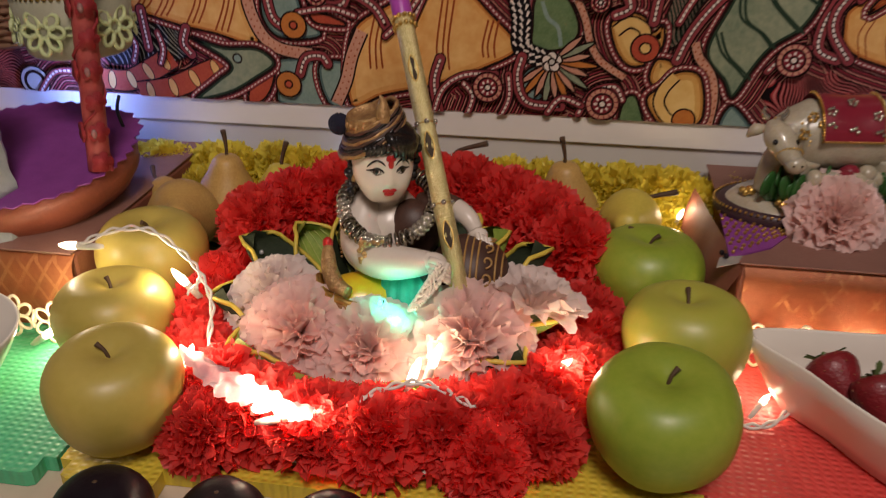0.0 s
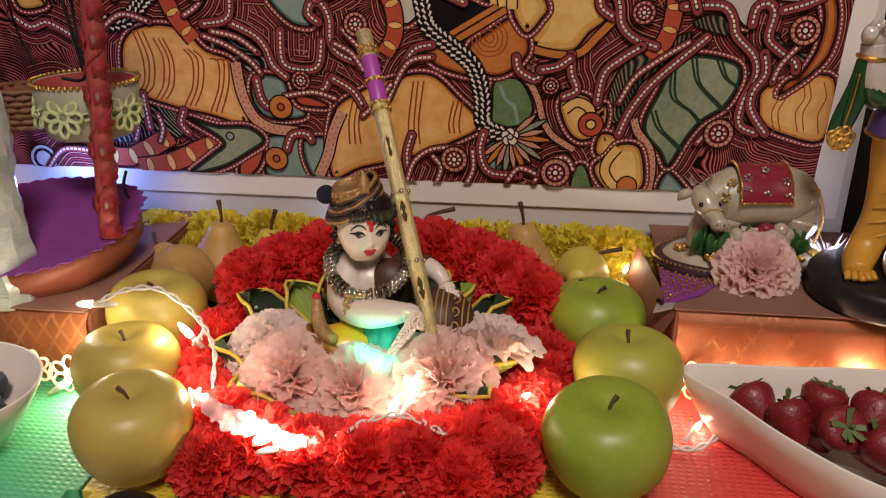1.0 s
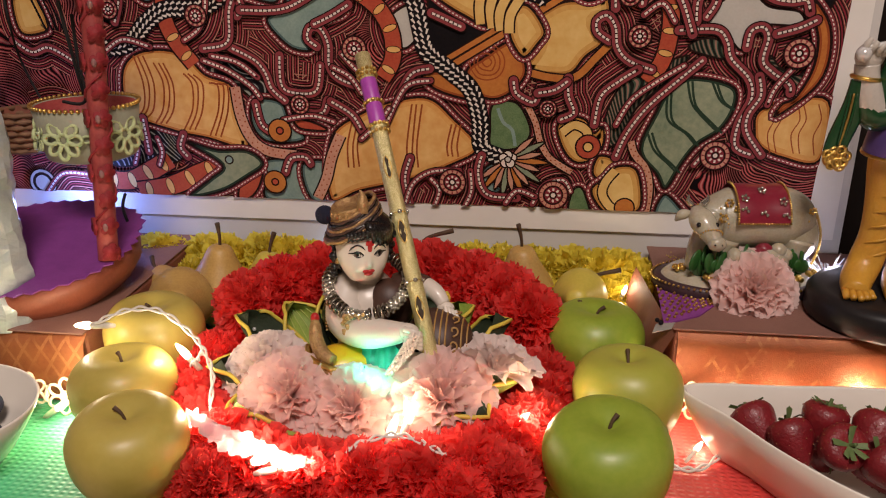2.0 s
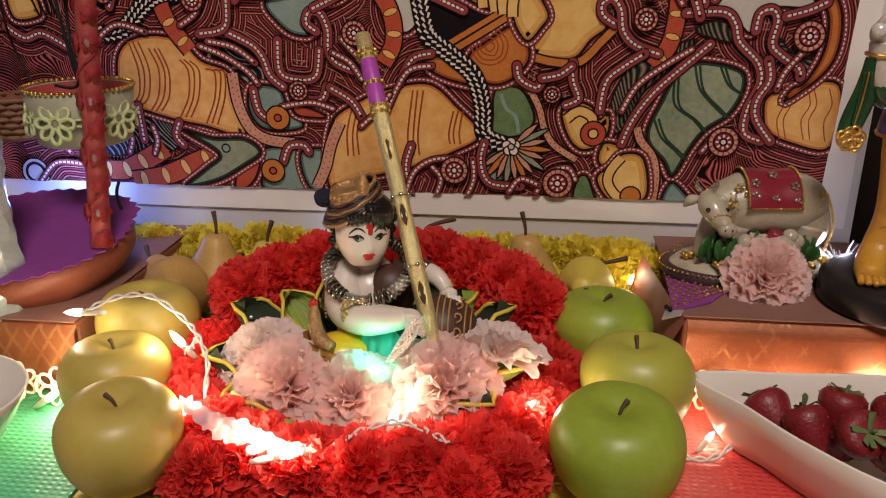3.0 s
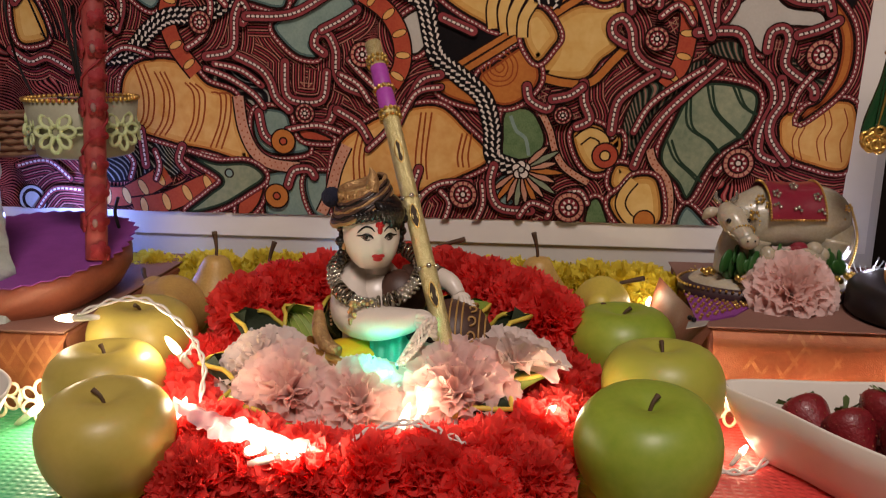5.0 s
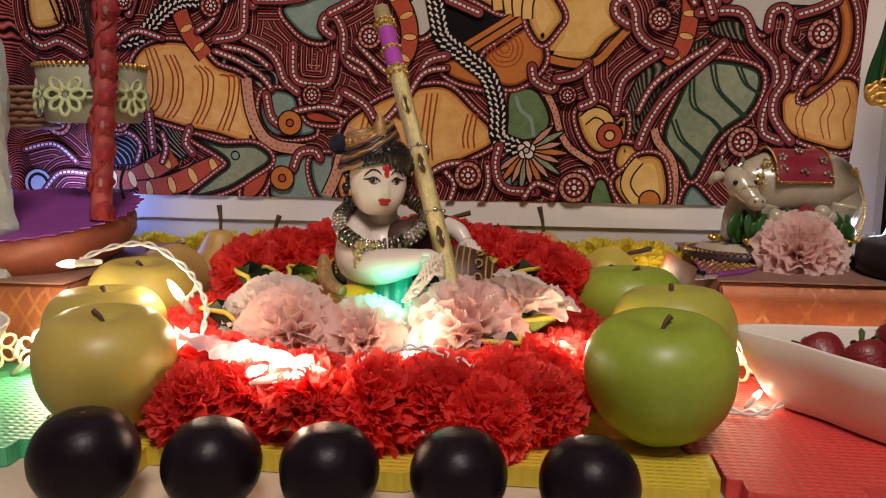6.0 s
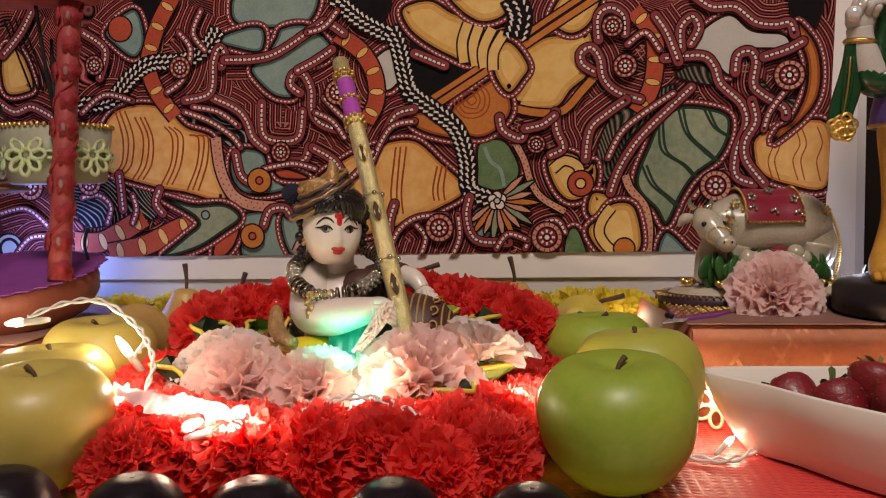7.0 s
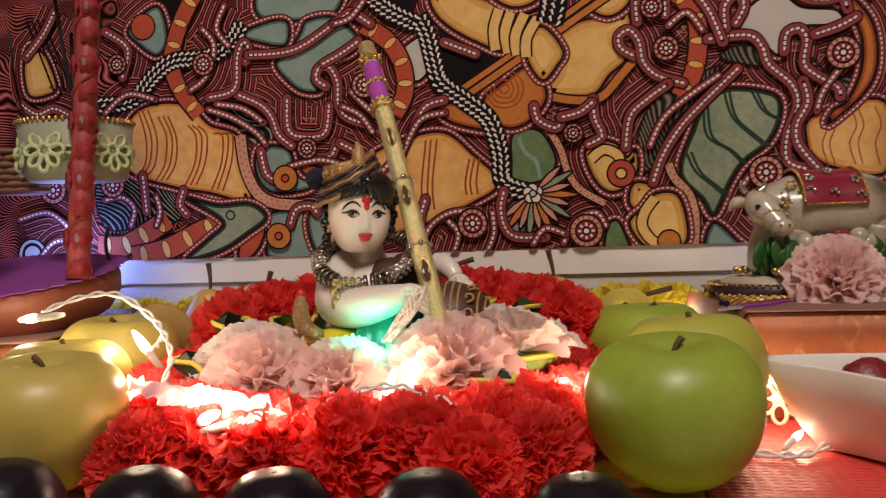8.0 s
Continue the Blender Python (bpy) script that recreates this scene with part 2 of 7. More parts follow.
# ---- fruit ----
def apple(at, r, material, label, group, tilt=(0, 0, 0), stem=(0.3, 0.2), squat=0.93):
    ob = thing("apple", (at[0], at[1], 0.0005), label, "apple", group)
    ob.matrix_basis = ob.matrix_basis @ pose(0, 0, r * squat) @ pose(0, 0, 0, *tilt)
    prof = []
    for i in range(25):
        th = math.pi * i / 24
        rr = math.sin(th) * (0.985 - 0.045 * math.cos(th)) * (1 + 0.06 * max(0.0, math.sin(2 * (th - 1.6))))
        z = -math.cos(th) * squat
        rr = max(rr, 0)
        if th > 2.35:
            z -= 0.36 * ((th - 2.35) / (math.pi - 2.35)) ** 1.7
        if th < 0.45:
            z += 0.14 * ((0.45 - th) / 0.45) ** 1.5
        prof.append((r * rr, r * z))
    prof[0], prof[-1] = (0, prof[0][1]), (0, prof[-1][1])
    ph = random.random() * 6
    bm = lathe(bmesh.new(), prof, 48, wobble=lambda a, f: 1 + 0.018 * math.cos(5 * a + ph) * (1.2 - f) + 0.012 * math.cos(2 * a + ph * 2))
    part("skin", bm, material, ob)
    top = prof[-1][1]
    sx, sy = stem
    part("stem", tube(bmesh.new(), [(0, 0, top - 0.002), (sx * r * .07, sy * r * .07, top + r * .11), (sx * r * .20, sy * r * .20, top + r * .19)],
                      [r * .032, r * .028, r * .044], 8), M_STEM, ob, "short dark stem")
    return ob


GA, YA = "green apples in a row", "yellow apples in a row"
apple((0.1255, 0.3845, 0), 0.0380, M_APPLE_G, "large glossy green apple standing beside the red garland", GA, (3, -3, 20), (0.8, 0.3))
apple((0.1430, 0.4560, 0), 0.0358, M_APPLE_GY, "yellowish green apple standing between two other green apples", GA, (-4, 3, 60), (0.9, 0.5), 1.0)
apple((0.126, 0.534, 0), 0.0370, M_APPLE_G, "green apple at the back beside the yellow pears", GA, (2, 3, 140), (-0.6, -0.7))
apple((-0.1548, 0.3630, 0), 0.0356, M_APPLE_Y, "large pale yellow apple standing beside the red garland", YA, (3, 3, 0), (-1.0, 0.2), 0.96)
apple((-0.1915, 0.4290, 0), 0.0352, M_APPLE_Y, "yellow apple standing between two other yellow apples", YA, (-3, 2, 30), (-0.3, 0.6))
apple((-0.2060, 0.5050, 0), 0.0372, M_APPLE_Y, "yellow apple at the back under the light cable", YA, (-2, -2, 200), (0.5, 0.5))


def plum(x, y, r, turn):
    ob = thing("plum", (x, y, -0.0098), "glossy black plum lying before the foam mat", "plum", "row of black plums", turn=turn)
    prof = []
    for i in range(21):
        th = math.pi * i / 20
        z = -math.cos(th) * 0.97 - (0.09 * max(0, (th - 2.5) / 0.64) ** 1.3)
        prof.append((r * math.sin(th), r * (z + 0.97)))
    prof[0], prof[-1] = (0, prof[0][1]), (0, prof[-1][1])
    bm = lathe(bmesh.new(), prof, 36, wobble=lambda a, f: 1 - 0.07 * math.exp(-(a - math.pi) ** 2 / 0.08) + 0.02 * math.cos(2 * a))
    part("skin", bm, M_PLUM, ob)
    part("stalk_scar", ball(bmesh.new(), (0, 0, r * 1.845), r * .06, 8, squash=(1, 1, .4)), M_STEM, ob)


for i, (x, y) in enumerate(((-0.131, 0.300), (-0.076, 0.306), (-0.024, 0.306), (0.032, 0.310), (0.087, 0.308))):
    plum(x, y, (0.0236, 0.0217, 0.0217, 0.0214, 0.0214)[i], (200, 250, 20, 265, 300)[i])


# ---- flowers of the garlands ----
def petal(bm, base, way, side, length, width, curl, rows=3, mat=0, ragged=0.25):
    """A thin curled petal from base along way; ragged tip."""
    nrm = side.cross(way).normalized()
    prev = None
    for i in range(rows + 1):
        f = i / rows
        c = base + way * length * f + nrm * curl * length * f * f
        w = width * (0.35 + 0.65 * math.sin(min(f * 1.25, 1) * math.pi / 2))
        dip = nrm * width * 0.25 * f
        row = [bm.verts.new(c - side * w + dip), bm.verts.new(c - dip * 0.6), bm.verts.new(c + side * w + dip)]
        if i == rows:
            for v in row:
                v.co += way * length * random.uniform(-ragged, ragged) + nrm * length * random.uniform(-ragged, ragged) * 0.6
        if prev:
            for a in range(2):
                bm.faces.new((prev[a], prev[a + 1], row[a + 1], row[a])).material_index = mat
        prev = row


def pompon(name, material, petals, r, width=0.20, low=-0.35):
    """A full round flower of many ragged petals, radius r, sitting on its centre."""
    bm = bmesh.new()
    for i in range(petals):
        f = (i + 0.5) / petals
        z = low + (1 - low) * f
        a = i * 2.39996 + random.uniform(-.25, .25)
        s = math.sqrt(max(0, 1 - z * z))
        inner = 0.25 + 0.3 * ((i * 0.618) % 1)
        way = Vector((s * math.cos(a), s * math.sin(a), z + random.uniform(-.15, .15))).normalized()
        side = way.cross(Vector((random.uniform(-1, 1), random.uniform(-1, 1), random.uniform(-.5, 1)))).normalized()
        ln = r * (random.uniform(0.92, 1.04) - inner)
        petal(bm, way * r * inner, way, side, ln, r * width * random.uniform(.7, 1.2), random.uniform(-.35, .35))
    ball(bm, (0, 0, 0), r * 0.70, 14)
    return part(name, bm, material)


def ring_garland():
    ob = thing("red_garland", (-0.033, 0.475, 0.0), "ring of bright red ragged flowers round the lotus bowl", "garland")
    kinds = [pompon("flower", M_RED_PETAL, 820, 0.5, 0.155) for _ in range(4)]
    n = 0
    def place(x, y, z, r, tilt):
        nonlocal n
        m = Matrix.Translation((x, y, z)) @ Euler((tilt[0], tilt[1], random.uniform(0, 6.28))).to_matrix().to_4x4() @ Matrix.Scale(r * 2, 4)
        if n < 4:
            kinds[n].parent, kinds[n].matrix_basis = ob, m
        else:
            share("flower", kinds[n % 4], ob, m)
        n += 1
    for i in range(23):
        a = 2 * math.pi * (i + 0.5) / 23 - math.pi / 2
        back, front = max(0, math.sin(a)), max(0, -math.sin(a))
        r = 0.0245 + 0.005 * back + 0.0025 * front
        place(0.122 * math.cos(a), 0.110 * math.sin(a) + 0.002, r * 0.62, r, (random.uniform(-.4, .4), random.uniform(-.4, .4)))
        if front > 0.1:
            place(0.096 * math.cos(a + .16), 0.084 * math.sin(a + .16) + 0.002, 0.008, 0.018, (random.uniform(-.4, .4), random.uniform(-.4, .4)))
        if back > 0.25:
            place(0.122 * math.cos(a), 0.112 * math.sin(a) + 0.014, 0.042 + 0.012 * back, r * 1.02, (random.uniform(-.3, .1), random.uniform(-.4, .4)))
    for x, y in ((-0.100, -0.094), (0.098, -0.092), (-0.075, -0.114), (0.072, -0.112)):
        place(x, y, 0.014, 0.023, (0.2, 0.1))
    return ob


ring_garland()


def yellow_garland():
    ob = thing("yellow_garland", (0, 0.652, 0.0), "row of bright yellow ragged flowers along the wall", "garland")
    kinds = [pompon("flower", M_YELLOW_PETAL, 320, 0.5, 0.16) for _ in range(2)]
    n = 0
    for i in range(24):
        for row in range(2):
            x = -0.295 + i * 0.0215 + random.uniform(-.004, .004)
            r = random.uniform(0.018, 0.024)
            m = Matrix.Translation((x, -0.022 * row + random.uniform(-.004, .004), r * .8 + (0.024 if row == 0 else 0.006))) @ Euler((random.uniform(-.8, .2), random.uniform(-.5, .5), random.uniform(0, 6))).to_matrix().to_4x4() @ Matrix.Scale(r * 2, 4)
            if n < 2:
                kinds[n].parent, kinds[n].matrix_basis = ob, m
            else:
                share("flower", kinds[n % 2], ob, m)
            n += 1


yellow_garland()


# ---- the printed poster: coordinates on the sheet in centimetres, u to the right, w up ----
def print_colour(name, a, b, scale=55.0):
    m = surface(name, a, b, rough=0.6, scale=scale, fine=0.5)
    m.node_tree.nodes["Principled BSDF"].inputs["Specular IOR Level"].default_value = 0.06
    return m


def hatch(name, dark, mid, pale, pitch, bend):
    """Wavy pen lines: broad bands in two colours with thin pale lines between."""
    m, n, l, b = nodes_of(name)
    tex, warp, add, wave, ramp = (n.new(k) for k in ("ShaderNodeTexCoord", "ShaderNodeTexNoise", "ShaderNodeMix", "ShaderNodeTexWave", "ShaderNodeValToRGB"))
    warp.inputs["Scale"].default_value, warp.inputs["Detail"].default_value = 16, 1
    l.new(tex.outputs["Object"], warp.inputs["Vector"])
    add.data_type, add.blend_type = "RGBA", "LINEAR_LIGHT"
    add.inputs[0].default_value = bend
    l.new(tex.outputs["Object"], add.inputs[6])
    l.new(warp.outputs["Color"], add.inputs[7])
    wave.bands_direction = "DIAGONAL"
    wave.inputs["Scale"].default_value = pitch
    l.new(add.outputs[2], wave.inputs["Vector"])
    r = ramp.color_ramp
    r.elements[0].position, r.elements[0].color = 0.0, (*dark, 1)
    r.elements[1].position, r.elements[1].color = 1.0, (*pale, 1)
    for p, c in ((0.34, dark), (0.44, mid), (0.80, mid), (0.92, pale)):
        r.elements.new(p).color = (*c, 1)
    l.new(wave.outputs["Fac"], ramp.inputs[0])
    patch, span, shade = n.new("ShaderNodeTexNoise"), n.new("ShaderNodeMapRange"), n.new("ShaderNodeMix")
    patch.inputs["Scale"].default_value = 34
    l.new(tex.outputs["Object"], patch.inputs["Vector"])
    span.inputs[1].default_value, span.inputs[2].default_value, span.inputs[4].default_value = 0.46, 0.60, 0.8
    l.new(patch.outputs[0], span.inputs[0])
    shade.data_type, shade.blend_type = "RGBA", "MULTIPLY"
    shade.inputs[7].default_value = (0.22, 0.30, 0.30, 1)
    l.new(span.outputs[0], shade.inputs[0])
    l.new(ramp.outputs[0], shade.inputs[6])
    l.new(shade.outputs[2], b.inputs["Base Color"])
    b.inputs["Roughness"].default_value, b.inputs["Specular IOR Level"].default_value = 0.6, 0.06
    return m


PRINT = []


def ink(m):
    PRINT.append(m)
    return len(PRINT) - 1


K_HATCH = ink(hatch("print_maroon_lines", (0.007, 0.004, 0.004), (0.30, 0.034, 0.036), (0.46, 0.15, 0.13), 160, 0.045))
K_DARKHATCH = ink(hatch("print_dark_lines", (0.010, 0.009, 0.010), (0.022, 0.020, 0.022), (0.30, 0.30, 0.26), 110, 0.03))
K_GREENHATCH = ink(hatch("print_green_lines", (0.012, 0.014, 0.010), (0.06, 0.09, 0.06), (0.30, 0.16, 0.12), 110, 0.03))
K_BLACK = ink(print_colour("print_black", (0.006, 0.005, 0.006), (0.012, 0.009, 0.010)))
K_INK = ink(print_colour("print_outline", (0.012, 0.006, 0.005), (0.024, 0.010, 0.008)))
K_PALE = ink(print_colour("print_pale", (0.52, 0.49, 0.44), (0.46, 0.43, 0.38)))
K_WHITE = ink(print_colour("print_white", (0.74, 0.66, 0.58), (0.64, 0.54, 0.47)))
K_TEAL = ink(print_colour("print_teal", (0.26, 0.34, 0.29), (0.16, 0.24, 0.21)))
K_TEALDK = ink(print_colour("print_dark_teal", (0.05, 0.09, 0.08), (0.03, 0.05, 0.05)))
K_GREEN = ink(print_colour("print_green", (0.06, 0.12, 0.05), (0.17, 0.24, 0.11), scale=90))
K_DKGREEN = ink(print_colour("print_dark_green", (0.015, 0.035, 0.022), (0.03, 0.05, 0.03)))
K_SAGE = ink(print_colour("print_sage", (0.32, 0.34, 0.22), (0.15, 0.20, 0.13), scale=30))
K_OCHRE = ink(print_colour("print_ochre", (0.72, 0.50, 0.19), (0.60, 0.34, 0.09), scale=14))
K_ORANGE = ink(print_colour("print_orange", (0.52, 0.20, 0.045), (0.40, 0.12, 0.03), scale=40))
K_SHELL = ink(print_colour("print_shell", (0.76, 0.49, 0.19), (0.60, 0.28, 0.07), scale=13))
K_LINE = ink(print_colour("print_brown_line", (0.32, 0.075, 0.02), (0.24, 0.05, 0.018)))
K_RED = ink(print_colour("print_red", (0.46, 0.095, 0.045), (0.34, 0.05, 0.03)))
K_MAROON = ink(print_colour("print_maroon", (0.26, 0.03, 0.04), (0.17, 0.02, 0.03)))
K_CORD = ink(print_colour("print_cord", (0.27, 0.050, 0.055), (0.19, 0.035, 0.042)))
K_OCHRE_RIM = ink(print_colour("print_ochre_rim", (0.46, 0.22, 0.05), (0.38, 0.16, 0.04)))
K_TEAL_RIM = ink(print_colour("print_teal_rim", (0.09, 0.15, 0.14), (0.06, 0.10, 0.10)))
K_SHELL_MID = ink(print_colour("print_shell_mid", (0.68, 0.38, 0.12), (0.58, 0.27, 0.07), scale=30))
K_OCHRE_MID = ink(print_colour("print_ochre_mid", (0.62, 0.38, 0.12), (0.54, 0.28, 0.07), scale=30))
K_PINK = ink(print_colour("print_pink", (0.58, 0.32, 0.22), (0.46, 0.20, 0.13)))


def poster():
    ob = thing("poster", (0, 0.6845, 0), "printed mural poster in maroon, ochre and green with white border", "poster")
    part("sheet", slab(bmesh.new(), -0.62, 0.337, -0.0022, 0.0, 0.071, 0.75), M_PAPER, ob, "white paper sheet with plain border", smooth=False)
    bm = bmesh.new()
    level = [0]

    def depth():
        level[0] += 1
        return -0.0024 - level[0] * 0.0000045

    def kept(u, w):
        """Keeps a point inside the printed area."""
        w = max(w, 9.2)
        return min(u, 31.3 + 0.034 * (w - 9.2)) / 100, w / 100

    def face(pts, k, y):
        f = bm.faces.new([bm.verts.new((kept(u, w)[0], y, kept(u, w)[1])) for u, w in pts])
        f.material_index = k

    def ribbon(line, width, k, y, closed=False):
        n = len(line)
        rows = []
        for i, p in enumerate(line):
            a, b = (line[i - 1], line[(i + 1) % n]) if closed else (line[max(i - 1, 0)], line[min(i + 1, n - 1)])
            d = b - a
            d = np.array((-d[1], d[0])) / max(np.hypot(*d), 1e-6) * width / 2
            at = [kept(p[0] + s * d[0], p[1] + s * d[1]) for s in (1, -1)]
            rows.append([bm.verts.new((q[0], y, q[1])) for q in at])
        for i in range(n if closed else n - 1):
            a, b = rows[i], rows[(i + 1) % n]
            bm.faces.new((a[0], a[1], b[1], b[0])).material_index = k

    def walk_along(line, step):
        """Points and directions at even steps along a line."""
        out, left = [], step / 2
        for a, b in zip(line, line[1:]):
            d = np.hypot(*(b - a))
            while left <= d and d > 0:
                out.append((a + (b - a) * left / d, (b - a) / d))
                left += step
            left -= d
        return out

    def dash(c, d, length, width, k, y, taper=1.0):
        nrm = np.array((-d[1], d[0]))
        face([c - d * length / 2 - nrm * width / 2, c + d * length / 2 - nrm * width / 2 * taper,
              c + d * length / 2 + nrm * width / 2 * taper, c - d * length / 2 + nrm * width / 2], k, y)

    under = [0]

    def beneath():
        under[0] += 1
        return -0.00242 - under[0] * 0.0000022

    def shifted(line, off, closed):
        n, out = len(line), []
        for i in range(n):
            d = (line[(i + 1) % n] - line[i - 1]) if closed else (line[min(i + 1, n - 1)] - line[max(i - 1, 0)])
            out.append(line[i] + np.array((-d[1], d[0])) / max(np.hypot(*d), 1e-6) * off)
        return out

    def echo(line, near, sides, closed=False):
        """Pen lines that run along a form: a dark ground with maroon and pale strokes."""
        for s in sides:
            ribbon(shifted(line, s * (near + 0.52), closed), 1.25, K_INK, beneath(), closed)
            y, y2 = beneath(), beneath()
            for i in range(5):
                off = near + 0.07 + 0.235 * i
                ribbon(shifted(line, s * off, closed), 0.125, (K_CORD, K_MAROON)[i % 2], y, closed)
                if i % 2 == 0:
                    ribbon(shifted(line, s * (off + 0.03), closed), 0.05, K_PINK, y2, closed)

    def fill(pts, k, edge=0.16, halo=True):
        line = smooth_line(pts, 6, True)
        if halo and edge:
            n = len(line)
            area = sum(line[i][0] * line[(i + 1) % n][1] - line[(i + 1) % n][0] * line[i][1] for i in range(n))
            echo(line, 0.62, (-1,) if area > 0 else (1,), True)
        if halo and edge and k not in (K_DARKHATCH, K_GREENHATCH, K_BLACK):
            n = len(line)
            turn = sum(line[i][0] * line[(i + 1) % n][1] - line[(i + 1) % n][0] * line[i][1] for i in range(n))
            out = []
            for i in range(n):
                d = line[(i + 1) % n] - line[i - 1]
                out.append(line[i] + np.array((d[1], -d[0])) / max(np.hypot(*d), 1e-6) * (0.32 if turn > 0 else -0.32))
            ribbon(out, 0.46, K_INK, depth(), True)
            ribbon(out, 0.34, K_CORD, depth(), True)
            y = depth()
            for c, d in walk_along(out + out[:1], 0.36):
                dash(c, d, 0.20, 0.10, K_WHITE, y)
        face(line, k, depth())
        rim = {K_SHELL: K_ORANGE, K_OCHRE: K_OCHRE_RIM, K_SAGE: K_DKGREEN, K_TEAL: K_TEAL_RIM, K_ORANGE: K_LINE}.get(k)
        if rim is not None and halo:
            n = len(line)
            turn = sum(line[i][0] * line[(i + 1) % n][1] - line[(i + 1) % n][0] * line[i][1] for i in range(n))
            inset = []
            for i in range(n):
                d = line[(i + 1) % n] - line[i - 1]
                inset.append(line[i] - np.array((d[1], -d[0])) / max(np.hypot(*d), 1e-6) * (0.13 if turn > 0 else -0.13))
            side = 1 if turn > 0 else -1
            middle = {K_SHELL: K_SHELL_MID, K_OCHRE: K_OCHRE_MID}.get(k)
            if middle is not None:
                ribbon(shifted(line, side * 0.42, True), 0.50, middle, depth(), True)
            ribbon(inset, 0.26, rim, depth(), True)
        if edge:
            ribbon(line, edge, K_INK, depth(), True)

    def band(pts, width, k, edge=0.14):
        line = smooth_line(pts, 8)
        if edge:
            ribbon(line, width + 2 * edge, K_INK, depth())
        ribbon(line, width, k, depth())

    def cord(pts, width=0.62):
        line = smooth_line(pts, 8)
        echo(line, width * 0.5 + 0.24, (1, -1))
        for extra, k in ((0.34, K_INK), (0.14, K_CORD)):
            y = depth()
            for c in (line[0], line[-1]):
                face([c + (width + extra) / 2 * np.array((math.cos(a), math.sin(a))) for a in np.linspace(0, 2 * math.pi, 14, endpoint=False)], k, y)
        ribbon(line, width + 0.34, K_INK, depth())
        ribbon(line, width + 0.14, K_CORD, depth())
        ribbon(line, width * 0.42, K_INK, depth())
        y = depth()
        for c, d in walk_along(line, 0.40):
            dash(c, d, 0.29, 0.18, K_WHITE, y)

    def scales(pts, width):
        line, width = smooth_line(pts, 8), width * 1.3
        ribbon(line, width + 0.1, K_BLACK, depth())
        y = depth()
        for i, (c, d) in enumerate(walk_along(line, 0.26)):
            nrm = np.array((-d[1], d[0]))
            for s in (-0.62, 0, 0.62):
                if (i + (s == 0)) % 2:
                    e = d + nrm * (0.55 if s <= 0 else -0.55)
                    dash(c + nrm * width / 2 * s * 1.05, e / np.hypot(*e), 0.44, 0.23, K_WHITE, y, 0.5)

    def segmented(pts, width, k, n):
        line = smooth_line(pts, 8)
        ribbon(line, width + 0.3, K_INK, depth())
        ribbon(line, width, k, depth())
        total = sum(np.hypot(*(b - a)) for a, b in zip(line, line[1:]))
        y, y2 = depth(), depth()
        for c, d in walk_along(line, total / n):
            disc_face(c, 0.50 * width, 0.62, d, K_INK, y, 0.46)
            disc_face(c, 0.50 * width - 0.09, 0.55, d, K_PINK if k == K_MAROON else K_SHELL, y2, 0.42)

    def disc_face(c, r, _, d, k, y, thin):
        nrm = np.array((-d[1], d[0]))
        face([c + nrm * r * math.cos(a) + d * r * thin * math.sin(a) for a in np.linspace(0, 2 * math.pi, 14, endpoint=False)], k, y)

    def disc(u, w, r, k):
        for rr, kk in ((r + 0.14, K_INK), (r, k)):
            y = depth()
            face([(u + rr * math.cos(a), w + rr * math.sin(a)) for a in np.linspace(0, 2 * math.pi, 22, endpoint=False)], kk, y)

    def rosette(u, w, r):
        disc(u, w, r, K_CORD)
        y = depth()
        n = max(8, int(r * 13))
        for i in range(n):
            a = 2 * math.pi * i / n
            d = np.array((math.cos(a), math.sin(a)))
            dash(np.array((u, w)) + d * r * 0.84, d, r * 0.22, r * 0.26, K_PINK, y)
        disc(u, w, r * 0.6, K_MAROON)
        y = depth()
        for i in range(8):
            a = 2 * math.pi * i / 8
            d = np.array((math.cos(a), math.sin(a)))
            dash(np.array((u, w)) + d * r * 0.42, d, r * 0.2, r * 0.14, K_WHITE, y)
        disc(u, w, r * 0.16, K_WHITE)

    def dotted(pts, width):
        band(pts, width, K_PINK)
        y = depth()
        for i, (c, d) in enumerate(walk_along(smooth_line(pts, 8), 0.28)):
            nrm = np.array((-d[1], d[0]))
            dash(c + nrm * width * (0.25 if i % 2 else -0.22), d, 0.13, 0.13, K_LINE, y)

    def blossom(u, w, r):
        c = np.array((u, w))
        for i, a in enumerate(np.linspace(-2.5, 0.75, 13)):
            d = np.array((math.cos(a), math.sin(a)))
            nrm = np.array((-d[1], d[0]))
            q = r * (0.85 + 0.15 * (i % 2))
            fill([c + d * 0.4, c + d * q * .6 + nrm * 0.28, c + d * q, c + d * q * .6 - nrm * 0.28], (K_PINK, K_ORANGE, K_PINK, K_SAGE)[i % 4], 0.14, False)
        for a in (0.4, 1.6, 2.8, 4.1, 5.3):
            disc(u + 0.42 * math.cos(a), w + 0.42 * math.sin(a), 0.33, K_WHITE)
        disc(u, w, 0.2, K_PALE)

    face([(-61, 9.2), (31.3, 9.2), (33.5, 74), (-61, 74)], K_HATCH, depth())
    level[0] = 420
    # dark hatched grounds
    fill([(-22.2, 20.5), (-20.8, 22), (-18.3, 21.4), (-16.3, 19.9), (-15.6, 18.5), (-17.4, 18.3), (-19.1, 19.5)], K_DARKHATCH)
    fill([(-32.2, 16.6), (-29, 16.7), (-25.3, 15.3), (-24.3, 14.1), (-25.5, 12.4), (-29.2, 12), (-31.9, 12), (-32.9, 14.5)], K_DARKHATCH)
    fill([(3.9, 19.1), (1, 21), (-1.6, 21.1), (-2.3, 20.4), (-0.4, 19.4), (1.5, 18.4)], K_DARKHATCH)
